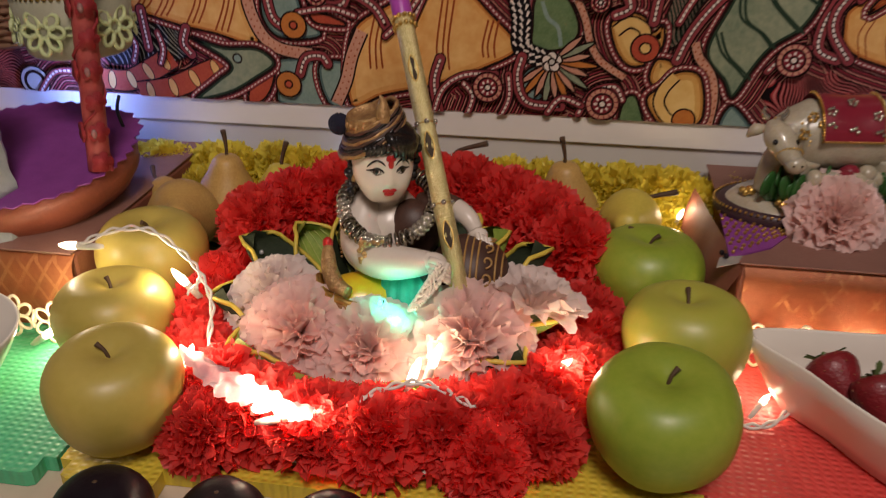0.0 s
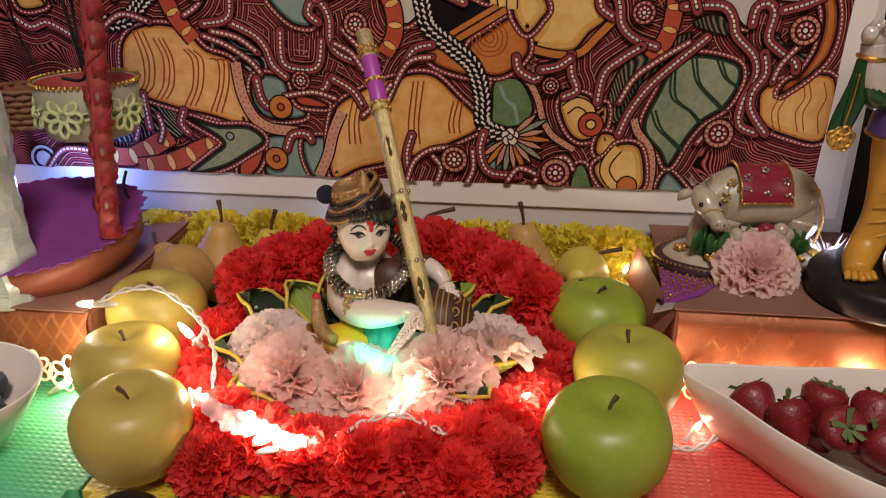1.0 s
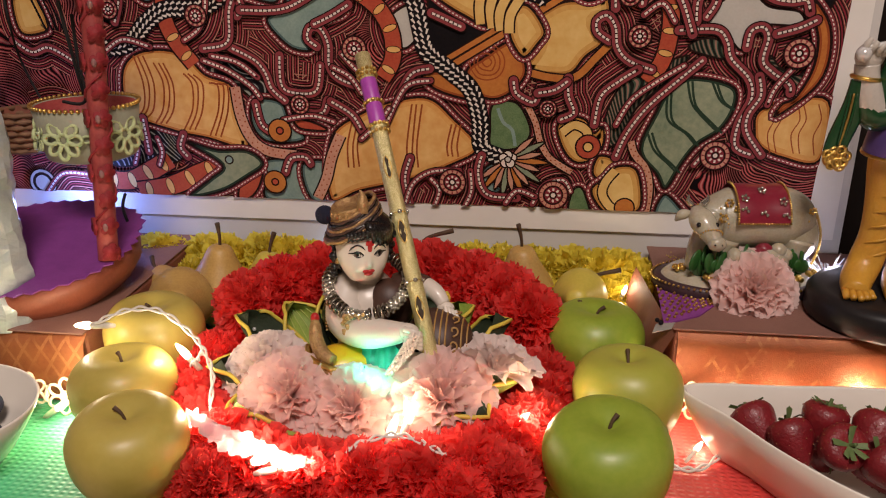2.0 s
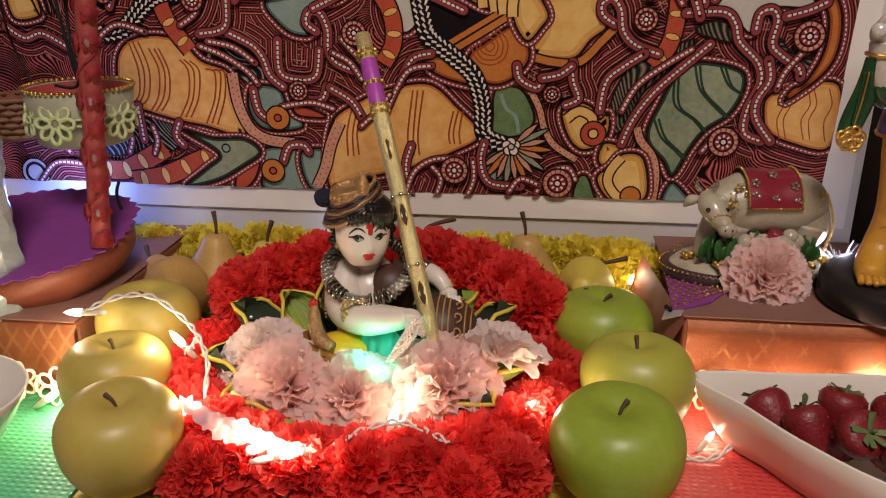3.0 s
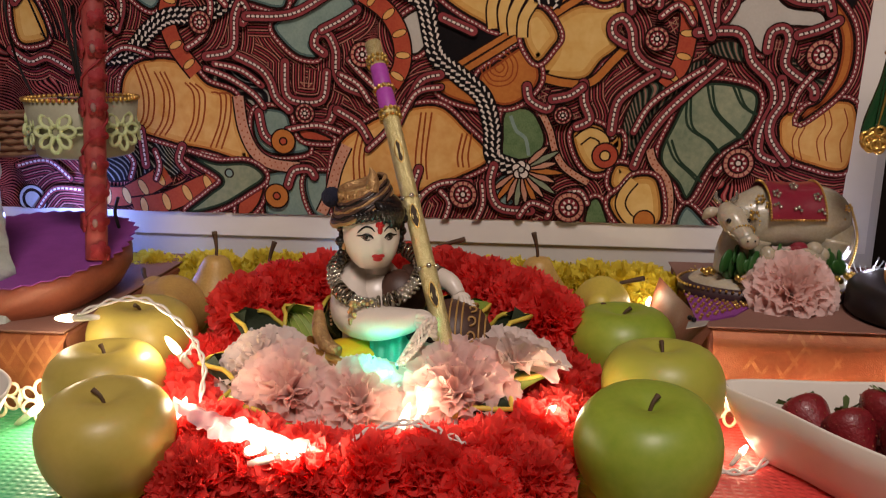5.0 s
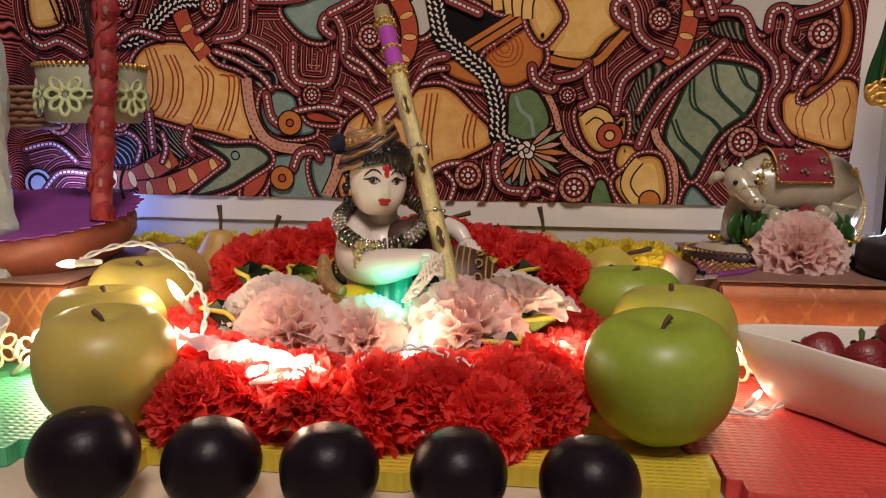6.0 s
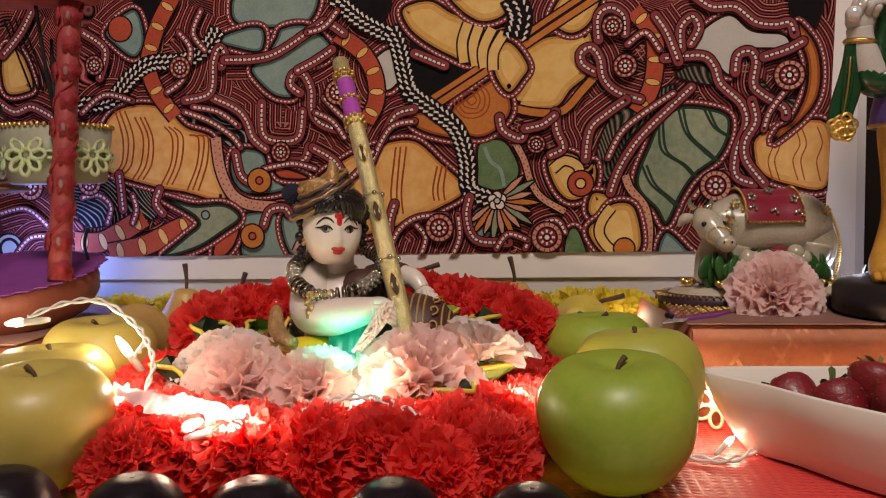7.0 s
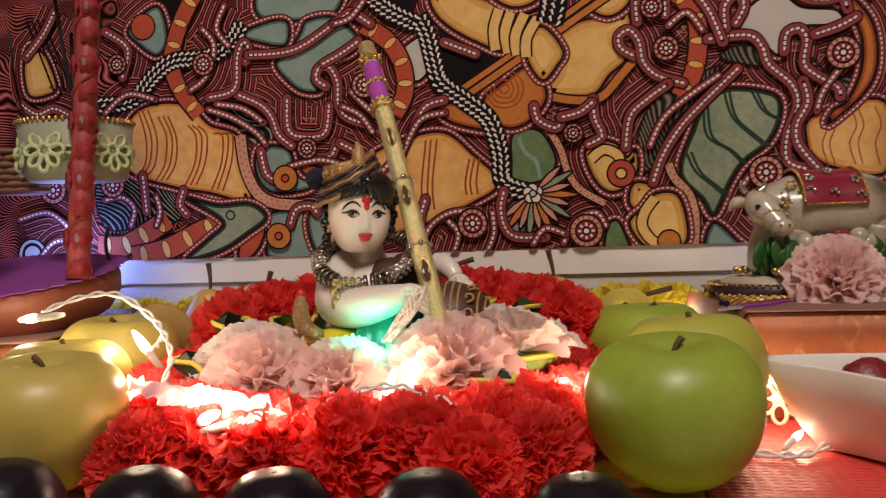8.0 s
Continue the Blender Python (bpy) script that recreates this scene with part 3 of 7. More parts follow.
    fill([(13.4, 17.4), (14.3, 19.9), (15.9, 21.5), (18.1, 22.3), (19.9, 22.7), (18.1, 20.5), (15.9, 18.3), (14.7, 15.5), (13.6, 15.1)], K_GREENHATCH)
    fill([(26.3, 22.9), (27.1, 22), (28.7, 21.3), (29.7, 22.4), (29.3, 20.6), (28.2, 20.4), (26.5, 21.4)], K_GREENHATCH)
    fill([(20.6, 24.1), (22.1, 24), (22.9, 22.6), (21.3, 22.8), (19.7, 23.4)], K_GREENHATCH)
    # black grounds
    fill([(-1.8, 27.7), (-1, 27.1), (1.1, 25.8), (3.2, 24.9), (3.9, 24.3), (1.5, 22.9), (-0.2, 21.5), (-1.6, 23.5), (-1.8, 25.8)], K_BLACK)
    fill([(-6.8, 31.2), (-3.5, 31), (-4.3, 28.7), (-6, 28.9)], K_BLACK)
    fill([(28.6, 29.4), (30.9, 29.3), (30.4, 26.7), (29.5, 26.8), (28.6, 27.7)], K_BLACK)
    fill([(-26.1, 32.1), (-23, 32), (-24.1, 29.6), (-25.5, 28.7), (-25.9, 30.2)], K_BLACK)
    # pale cloth
    fill([(21.9, 27), (23.9, 28), (25.6, 26.7), (28, 26.3), (28.3, 25.3), (25.6, 25.3), (24.3, 24.7), (23.9, 23.3), (22.8, 24.3), (21.7, 25.2), (20.6, 25.4)], K_PALE)
    fill([(-5.1, 25.5), (-3.2, 26.6), (-2.6, 24.5), (-3.7, 23.1), (-4.8, 23.6)], K_PALE)
    # blue-green forms
    fill([(-17.4, 30.3), (-16.5, 29), (-12.9, 28.7), (-10.7, 29), (-9.7, 30.6), (-10.4, 31.6), (-16.3, 31.9)], K_TEAL)
    fill([(-12.9, 28.6), (-10.7, 28.7), (-8.8, 27.1), (-9.1, 25.9), (-11.1, 25.1), (-12.7, 23.9), (-12.1, 22.8), (-13.6, 22.9), (-14.9, 23.9), (-15.8, 25.3), (-14.5, 26.3), (-13.5, 27.7)], K_TEAL)
    fill([(-18.8, 27.9), (-16, 28.8), (-14.6, 28.5), (-14.9, 26.8), (-17, 27.1)], K_TEAL)
    fill([(-17.6, 18.3), (-15.2, 18.2), (-14.5, 16.7), (-13.2, 14.9), (-16.5, 14.6), (-17.9, 16.1)], K_TEAL)
    fill([(-17.1, 12.7), (-13.5, 12.8), (-11.3, 10.7), (-11.6, 9.2), (-16.7, 9), (-17.3, 10.3)], K_TEAL)
    fill([(-13.5, 12.5), (-10.5, 12.7), (-8.5, 10.2), (-9.1, 9.1), (-12.6, 9)], K_TEAL)
    fill([(-28.9, 29.1), (-26.2, 30.8), (-25.4, 28.2), (-26.4, 26.7), (-28.2, 27.9)], K_TEAL)
    disc(-27.6, 29.2, 1.05, K_RED)
    fill([(18.4, 8.8), (19, 10.8), (20.6, 9.4), (21.1, 8.7)], K_TEAL)
    fill([(3, 10.8), (2.9, 12.2), (3.7, 13.1), (4.3, 12.7), (4, 11.5), (4.7, 10.8), (3.7, 10.3)], K_TEAL)
    fill([(10.8, 8.8), (11, 10.8), (11.7, 11.2), (12.3, 10), (12.5, 8.8)], K_GREEN)
    fill([(3.8, 18.4), (5.7, 18.6), (6.8, 17.1), (7, 15.7), (5.9, 14.6), (3.8, 14.6), (3.6, 16.3)], K_GREEN)
    band([(4.2, 18.1), (4.7, 16.9), (5.5, 16.2), (5.8, 14.8)], 0.3, K_TEAL, 0)
    fill([(15.4, 8.8), (14.9, 9.3), (16.8, 9.5), (17.7, 8.8)], K_TEAL)
    # ochre forms with bands
    fill([(-2.4, 29.8), (-0.2, 30.3), (1.7, 29.2), (4, 28.1), (3.4, 25.1), (1.1, 25.9), (-1, 27.2), (-2.2, 28.5)], K_OCHRE)
    fill([(1.7, 30.8), (6.6, 30.5), (6.4, 29.4), (5.6, 28.6), (4, 28.4), (2.4, 29.4)], K_OCHRE)
    fill([(6.5, 24.9), (9.1, 26.8), (11.4, 27), (12.8, 27.4), (13.1, 25.8), (11.9, 25.5), (12.7, 23.8), (11.4, 22.6), (10.2, 21.2), (8.1, 21.1), (6.5, 21.5), (7.6, 23.6)], K_OCHRE)
    fill([(11, 30.3), (13.7, 30.2), (13, 28), (11.6, 27.1), (10.3, 27.6), (9.8, 28.6)], K_OCHRE)
    band([(6.4, 21.3), (8.6, 20.8), (10.7, 20.9), (12.3, 22.5), (13.6, 23.9)], 0.6, K_ORANGE)
    fill([(1.5, 21.2), (3, 22.4), (5.3, 23.7), (6.5, 21.4), (5.5, 19.7), (3.9, 18.9), (2.3, 19.4)], K_ORANGE)
    band([(2.9, 21.8), (3, 21.7), (3.2, 21.6), (3.4, 21.7), (3.5, 21.8), (3.6, 22), (3.5, 22.2), (3.4, 22.3), (3.2, 22.4), (3, 22.3), (2.9, 22.2), (2.8, 22), (2.9, 21.8)], 0.12, K_LINE, 0)
    band([(2.5, 21.6), (2.8, 21.4), (3.2, 21.3), (3.6, 21.3), (3.8, 21.6), (3.9, 22), (3.8, 22.4), (3.6, 22.6), (3.2, 22.7), (2.8, 22.7), (2.5, 22.4), (2.4, 22), (2.5, 21.6)], 0.12, K_LINE, 0)
    band([(2.2, 21.5), (2.6, 21), (3.2, 20.9), (3.8, 21), (4.2, 21.4), (4.3, 22), (4.2, 22.5), (3.8, 23), (3.2, 23.1), (2.6, 23), (2.2, 22.6), (2.1, 22), (2.2, 21.5)], 0.12, K_LINE, 0)
    band([(1.9, 21.3), (2.4, 20.7), (3.2, 20.5), (4, 20.7), (4.5, 21.2), (4.7, 22), (4.5, 22.7), (3.9, 23.3), (3.2, 23.5), (2.4, 23.3), (1.9, 22.8), (1.7, 22), (1.9, 21.3)], 0.12, K_LINE, 0)
    band([(0.2, 21.7), (5.6, 25), (9.1, 27.2), (13.7, 30)], 0.5, K_ORANGE)
    band([(-0.4, 22.1), (5.4, 25.6), (8.9, 27.9), (12.5, 30.1)], 0.42, K_ORANGE)
    fill([(5.1, 26.2), (6.5, 26.6), (7.9, 24.7), (7.4, 23.6), (6.3, 22.5), (5.3, 23.7), (5, 25.1)], K_OCHRE)
    band([(3, 28.3), (2.5, 26.8), (2.6, 25.1)], 0.75, K_OCHRE)
    band([(3.9, 28), (3.4, 26.5), (3.6, 24.8)], 0.75, K_OCHRE)
    band([(5, 27.8), (4.2, 26.1), (4.3, 24.6)], 0.75, K_OCHRE)
    band([(6, 27.4), (5.1, 25.9), (5, 24.4)], 0.75, K_OCHRE)
    fill([(-2.3, 20.9), (-0.4, 21.1), (1, 20.3), (2, 18.9), (0, 19.2), (-1.6, 19.9)], K_ORANGE)
    # large ochre forms with triple stripes
    fill([(-29.3, 21.2), (-27.9, 22.3), (-25.5, 22.6), (-23.4, 22), (-21.9, 20.5), (-19.5, 19.5), (-19.1, 16.8), (-18.6, 14), (-22.2, 14.8), (-25.3, 15.4), (-29.5, 16.9), (-29.8, 19.3)], K_SHELL)
    band([(-28.4, 22.1), (-27.8, 19.7), (-28, 17.5), (-29, 16.4)], 0.16, K_LINE, 0)
    band([(-28, 22.1), (-27.3, 19.7), (-27.6, 17.5), (-28.5, 16.4)], 0.16, K_LINE, 0)
    band([(-27.5, 22.1), (-26.8, 19.7), (-27.1, 17.4), (-28, 16.4)], 0.16, K_LINE, 0)
    band([(-26.6, 21.5), (-25.9, 19.7), (-26.2, 17.4), (-27.1, 16)], 0.16, K_LINE, 0)
    band([(-26.1, 21.5), (-25.4, 19.6), (-25.7, 17.4), (-26.6, 16)], 0.16, K_LINE, 0)
    band([(-25.7, 21.5), (-25, 19.6), (-25.2, 17.4), (-26.1, 16)], 0.16, K_LINE, 0)
    band([(-23.9, 20.6), (-23.2, 19.6), (-23.4, 17.4), (-24.4, 15.5)], 0.16, K_LINE, 0)
    band([(-23.5, 20.6), (-22.7, 19.6), (-23, 17.3), (-23.9, 15.5)], 0.16, K_LINE, 0)
    band([(-23, 20.5), (-22.2, 19.6), (-22.5, 17.3), (-23.4, 15.5)], 0.16, K_LINE, 0)
    band([(-21.6, 19.8), (-20.8, 19.5), (-21, 17.3), (-22, 15)], 0.16, K_LINE, 0)
    band([(-21.1, 19.7), (-20.3, 19.5), (-20.6, 17.3), (-21.5, 15)], 0.16, K_LINE, 0)
    band([(-20.6, 19.7), (-19.9, 19.5), (-20.1, 17.3), (-21, 14.9)], 0.16, K_LINE, 0)
    fill([(-10.7, 15), (-7.9, 17.3), (-4.8, 18.5), (-1.8, 18.8), (0.4, 17), (2.5, 14.6), (0.2, 13), (-3.9, 11.4), (-8.2, 10.3), (-11, 9.4)], K_SHELL)
    band([(-8.7, 16.6), (-9.2, 14.5), (-9.2, 12.4)], 0.16, K_LINE, 0)
    band([(-8.2, 16.6), (-8.7, 14.5), (-8.7, 12.4)], 0.16, K_LINE, 0)
    band([(-7.8, 16.6), (-8.3, 14.5), (-8.2, 12.5)], 0.16, K_LINE, 0)
    band([(-3.3, 18.3), (-3.8, 14.6), (-3.7, 12.6)], 0.16, K_LINE, 0)
    band([(-2.9, 18.3), (-3.3, 14.7), (-3.3, 12.6)], 0.16, K_LINE, 0)
    band([(-2.4, 18.3), (-2.9, 14.7), (-2.8, 12.6)], 0.16, K_LINE, 0)
    band([(0.2, 16.6), (-0.2, 14.7), (-0.1, 13.7)], 0.16, K_LINE, 0)
    band([(0.6, 16.6), (0.2, 14.8), (0.3, 13.7)], 0.16, K_LINE, 0)
    band([(1, 16.6), (0.7, 14.8), (0.8, 13.7)], 0.16, K_LINE, 0)
    fill([(25.9, 18.2), (27.4, 19), (31.3, 19.3), (31.4, 14.3), (28.3, 14.5), (26.3, 15.5), (25.8, 16.9)], K_SHELL)
    band([(27, 19.1), (27.3, 17.8), (26.9, 16.4), (27.3, 14.8)], 0.1, K_LINE, 0)
    band([(27.5, 19.1), (27.8, 17.7), (27.4, 16.4), (27.8, 14.8)], 0.1, K_LINE, 0)
    band([(28.9, 19.1), (29.3, 17.7), (28.8, 16.4), (29.2, 14.8)], 0.1, K_LINE, 0)
    band([(29.4, 19), (29.8, 17.7), (29.4, 16.4), (29.7, 14.8)], 0.1, K_LINE, 0)
    band([(30.6, 19), (31, 17.7), (30.6, 16.3), (30.9, 14.7)], 0.1, K_LINE, 0)
    fill([(29, 27.2), (30.3, 25.6), (30.8, 23.6), (30.6, 21.4), (29.5, 19.7), (27.3, 17.9), (27.7, 18.9), (28.7, 19.5), (29.7, 21.7), (29.8, 24.1), (29.1, 26.1)], K_ORANGE)
    fill([(16.6, 15.5), (17.5, 17.8), (18.4, 19.8), (19.9, 20.9), (22.1, 20.8), (23.8, 20.1), (23.9, 18.5), (23, 16.7), (21.3, 15.4), (20.2, 13.8), (19, 11.4), (18.1, 12.7), (16.8, 14.1)], K_SAGE)
    band([(18.4, 19.8), (18.6, 17.5), (20.2, 16.3), (21.1, 15.3)], 0.2, K_DKGREEN, 0)
    band([(18.7, 19.7), (19, 17.4), (20.5, 16.2), (21.4, 15.2)], 0.2, K_DKGREEN, 0)
    band([(19.9, 20.8), (20.5, 18.8), (21.9, 17.3), (22.8, 16.5)], 0.2, K_DKGREEN, 0)
    band([(20.3, 20.7), (20.8, 18.7), (22.3, 17.2), (23.2, 16.4)], 0.2, K_DKGREEN, 0)
    band([(17, 16.4), (17.7, 14.8), (19, 13.6), (19.7, 12.9)], 0.2, K_DKGREEN, 0)
    band([(17.4, 16.3), (18.1, 14.7), (19.4, 13.5), (20.1, 12.8)], 0.2, K_DKGREEN, 0)
    band([(21.9, 20.7), (22.7, 19.2), (23.7, 18.5)], 0.2, K_DKGREEN, 0)
    band([(22.3, 20.6), (23, 19.1), (24, 18.4)], 0.2, K_DKGREEN, 0)
    # dotted straps
    dotted([(-19.2, 19.5), (-18.9, 16.8), (-18, 14.7), (-16.5, 13.7), (-14, 13.4)], 0.9)
    dotted([(-9.8, 15.4), (-10.7, 13.4), (-11.3, 11.3), (-12.2, 9.4)], 0.9)
    dotted([(6.8, 18.3), (7.5, 16.9), (8, 15.2), (8.9, 13.8), (10.8, 12.6)], 0.5)
    dotted([(15.7, 15.5), (16.1, 14.4), (17.2, 13), (17.6, 11.3), (17.5, 9.2)], 0.6)
    # figures of ochre at the foot
    fill([(9.4, 16.6), (10.4, 17.5), (11.8, 17.2), (12.5, 16.1), (13.2, 16.7), (13.4, 15.5), (12.9, 14.1), (11.3, 13.5), (10.1, 14.5)], K_OCHRE)
    fill([(13.1, 14.1), (14.6, 13.6), (14.1, 11.7), (12.7, 12.5)], K_OCHRE)
    fill([(12.7, 11.2), (13.7, 12.1), (14.7, 13.2), (16.4, 12.9), (17, 9.9), (16, 8.9), (14.1, 9), (13, 10.1)], K_OCHRE)
    band([(9.8, 16.1), (10.8, 16.8), (11.9, 16.3), (12, 15.2)], 0.7, K_OCHRE)
    band([(14.6, 12.9), (13.8, 11.8), (13.6, 10.7), (14.3, 9.6), (15.2, 9.2)], 0.7, K_OCHRE)
    disc(12.1, 14.9, 1.0, K_RED)
    disc(12.1, 14.9, 0.35, K_OCHRE)
    disc(15.6, 9.5, 0.8, K_ORANGE)
    # red forms with cream segments
    segmented([(-8.1, 27.9), (-6.1, 26.4), (-5, 24.4), (-4.9, 22.2), (-5.8, 20.5)], 1.35, K_RED, 5)
    segmented([(-22.6, 31.7), (-23.9, 29.6), (-24.7, 27.7), (-25.1, 25.8), (-24.4, 23.6), (-22.8, 21.4)], 1.35, K_RED, 6)
    segmented([(-32.8, 10.6), (-30.4, 10.5), (-28.2, 11.5), (-26.1, 12.7)], 1.7, K_RED, 4)
    segmented([(-29.6, 9.5), (-26.4, 10.1), (-23.4, 11.4), (-21.4, 12.2)], 1.7, K_RED, 4)
    segmented([(16.4, 28.7), (17.9, 26.8), (18.1, 24.6), (17.7, 22.3), (16.6, 20.6)], 1.3, K_RED, 5)
    fill([(-13.9, 16.7), (-12.4, 16.5), (-11, 15.8), (-13.4, 15.9)], K_RED)
    fill([(-19.8, 9.2), (-19.3, 10.8), (-17.4, 11.9), (-17.8, 10.3), (-18.8, 9.2)], K_RED)
    fill([(-24.3, 14.4), (-21.5, 13.7), (-18.6, 13.7), (-17.2, 12.5), (-18.9, 11.2), (-21.4, 9.8), (-24.6, 9.1), (-22.4, 10.9), (-21.1, 12.3)], K_SAGE)
    disc(-20.4, 12.8, 0.3, K_TEAL)
    fill([(-38.4, 28.3), (-36.8, 27.2), (-36, 24.7), (-36.7, 24), (-38.6, 24), (-39, 26.3)], K_OCHRE)
    band([(-38.5, 30.5), (-36.2, 24.2)], 0.2, K_BLACK, 0)
    band([(-38, 30.5), (-35.6, 24.2)], 0.2, K_BLACK, 0)
    band([(-37.4, 30.5), (-35.1, 24.2)], 0.2, K_BLACK, 0)
    band([(-36.9, 30.5), (-34.5, 24.1)], 0.2, K_BLACK, 0)
    disc(-39.2, 10, 1.3, K_PALE)
    disc(-39.2, 10, 0.9, K_TEALDK)
    disc(-39.2, 10, 0.75, K_PALE)
    # garlands of white scales
    scales([(-8.4, 31), (-6, 28.9), (-3.2, 27.4)], 1.1)
    scales([(-3.6, 28.2), (-2.9, 26.8), (-2.4, 24.4), (-1.9, 22.8), (0.1, 21.2), (1.9, 19.6), (2.7, 17), (2.9, 14.6), (4.9, 13.7)], 1.15)
    scales([(-18.6, 28.8), (-19.5, 27.5), (-21.7, 26.2), (-24.8, 26.1), (-26.7, 25), (-28.9, 23), (-32, 22.7)], 1.1)
    scales([(6.6, 30.3), (7.3, 28.7), (6.9, 26.9)], 1.6)
    # blossom
    blossom(5.2, 13.6, 3.6)
    # maroon cords with white stitches
    cord([(18.8, 24.8), (21.7, 24.9), (22.7, 24), (23.2, 22.6), (24.8, 21), (25.2, 19.4), (24.4, 17.2), (24.4, 15.3), (25.8, 14.6)])
    cord([(26.6, 14.6), (25.2, 16.5), (25.1, 18), (25.9, 19.6), (25.6, 21.2)])
    cord([(24.3, 23.5), (24.5, 24.8), (25.4, 25.1), (25.9, 24.3), (25.7, 22.5), (26.5, 21.6), (28, 20.6), (28.2, 19.9)])
    cord([(21.2, 29.6), (22.5, 28.7), (24.3, 28.6), (25.8, 27.4), (27.3, 27.1), (28.4, 27.2), (28.8, 26.3)])
    cord([(20.1, 25.5), (20.1, 27.2), (21, 28), (21.5, 27.1), (20.9, 25.9)])
    cord([(26.5, 24.6), (28.2, 25.1), (29.4, 25.7)])
    cord([(13.6, 26.5), (13.6, 28.4), (14.6, 29), (15.6, 28.3), (15.7, 26.9)])
    cord([(13.3, 23.9), (12.3, 24.6), (12.2, 25.5), (13, 25.9), (13.7, 25), (14, 23.4), (15, 22.3), (16.9, 21.6)])
    cord([(12.5, 16.9), (12.9, 19.3), (14.3, 20.6), (15.8, 21.6)])
    cord([(14.5, 14.1), (15.2, 16), (16.3, 17.8), (17.7, 19.4), (20.9, 22.4)])
    cord([(-19.2, 22.9), (-17.2, 21.9), (-16.3, 20.8), (-15.8, 19.4), (-14.7, 18.4)])
    cord([(-11.5, 23.1), (-12.3, 23.8), (-12, 24.7), (-11.1, 24.6), (-10.5, 23.3), (-10.5, 21.6), (-9.8, 20.5), (-8.1, 19.8)])
    cord([(-14.9, 22.3), (-14.9, 19.8), (-13.8, 19.1), (-11.8, 19.3), (-11.3, 21.5)])
    cord([(-8.6, 26.6), (-10.1, 25.7), (-11.6, 25)])
    cord([(-4.4, 18.9), (-3.3, 20.9), (-1.7, 21.4)])
    cord([(-21.8, 22.8), (-19.5, 23.4), (-19.1, 26), (-18.5, 27.2), (-18, 26.4), (-18.4, 25.6)])
    cord([(5.5, 20.5), (5.8, 19.4), (7.2, 18.7), (7.6, 19.5)])
    cord([(10.1, 20.8), (10.2, 19.3), (10.7, 17.9), (9.7, 17.3)])
    cord([(2.9, 13.9), (2.6, 12.5), (2.9, 11), (3.8, 10.2), (6.1, 10.1)])
    cord([(-13.4, 18.5), (-12.7, 17.4), (-11.3, 17.4), (-10.8, 18.5)])
    cord([(-10.5, 18.4), (-8.7, 17.3), (-7.8, 15.9)])
    cord([(-17.4, 18.1), (-17, 16.2), (-15.9, 15.4)])
    cord([(-28.2, 16.5), (-28.1, 15), (-28, 13.4)])
    cord([(-24.5, 15.1), (-24.9, 13.9), (-24.3, 13)])
    cord([(-15.1, 11.8), (-14.5, 13.1), (-13.2, 13.3), (-12.7, 12.7)])
    cord([(-7.5, 27.9), (-9, 28.9), (-10, 28.5), (-14, 26.3), (-18.1, 26.1)])
    cord([(-1.5, 26), (1, 24.9)])
    cord([(-35.7, 31.1), (-36.9, 29.2), (-38.7, 27.3)])
    cord([(-34.1, 21.6), (-36.2, 22.7), (-37.9, 22.3), (-39.5, 23.3)])
    cord([(-3.6, 9.2), (-4, 11.6), (-3.5, 13.5)])
    cord([(18.1, 28.2), (19, 26.8), (19.9, 24.5)])
    cord([(7.6, 19.5), (9, 19.8), (10, 20.5)])
    cord([(-31, 29), (-29, 27.4), (-29.6, 25)])
    # thinner extra cords
    cord([(-21.9, 21.8), (-19.8, 21), (-17.8, 19.7), (-16.9, 18.6)], 0.36)
    cord([(-21.1, 22.2), (-18.8, 21.7), (-17, 20.4)], 0.36)
    cord([(-5.6, 16.5), (-3.8, 19.8), (-1.6, 20.4)], 0.36)
    cord([(-4.1, 8.9), (-3.3, 11.1), (-1.6, 12.3), (0.9, 12.5)], 0.36)
    cord([(-1.4, 8.9), (-0.9, 10.6), (-1.6, 11.6)], 0.36)
    cord([(1.3, 8.9), (2, 10.6), (1.9, 12.5)], 0.36)
    cord([(-10.2, 21.4), (-8.7, 20.6), (-7.7, 19.2)], 0.36)
    cord([(-9.4, 22.6), (-8.2, 21.3), (-6.3, 19.6)], 0.36)
    cord([(14.3, 16.9), (15.4, 19), (17.2, 20.5), (19.5, 22)], 0.36)
    cord([(28.6, 22.4), (27.8, 21.5), (26.9, 20.2), (26.5, 18.9)], 0.36)
    cord([(7.5, 9.6), (8.5, 11.4), (10.1, 11.9), (10.8, 10.9)], 0.36)
    cord([(21.1, 13.6), (22.2, 14.9), (23.7, 15.4)], 0.36)
    cord([(-31.4, 22), (-29.2, 23.5), (-26.6, 22.9)], 0.36)
    cord([(-8, 29.8), (-9.2, 28.5), (-10.7, 28.1)], 0.36)
    cord([(-22.1, 28.6), (-21.1, 27.1), (-21.8, 24.7), (-23.4, 23.5)], 0.36)
    cord([(-20, 30.4), (-20.8, 28.5), (-19.8, 27)], 0.36)
    cord([(15.9, 26), (17.3, 26.9), (18.4, 25.5)], 0.36)
    cord([(5.1, 9.6), (6.1, 10.8), (7.7, 10.3)], 0.36)
    cord([(-38.8, 17.2), (-36.5, 17.7), (-34.4, 16.6)], 0.36)
    cord([(-40.2, 13.1), (-37.3, 13.6), (-35.2, 12)], 0.36)
    cord([(-38.7, 9.2), (-36.9, 11), (-34.2, 11)], 0.36)
    cord([(-14.9, 16.7), (-12.3, 17.1), (-10.3, 16.6)], 0.36)
    cord([(-7.9, 15.1), (-6.4, 16.5), (-5.3, 17.9)], 0.36)
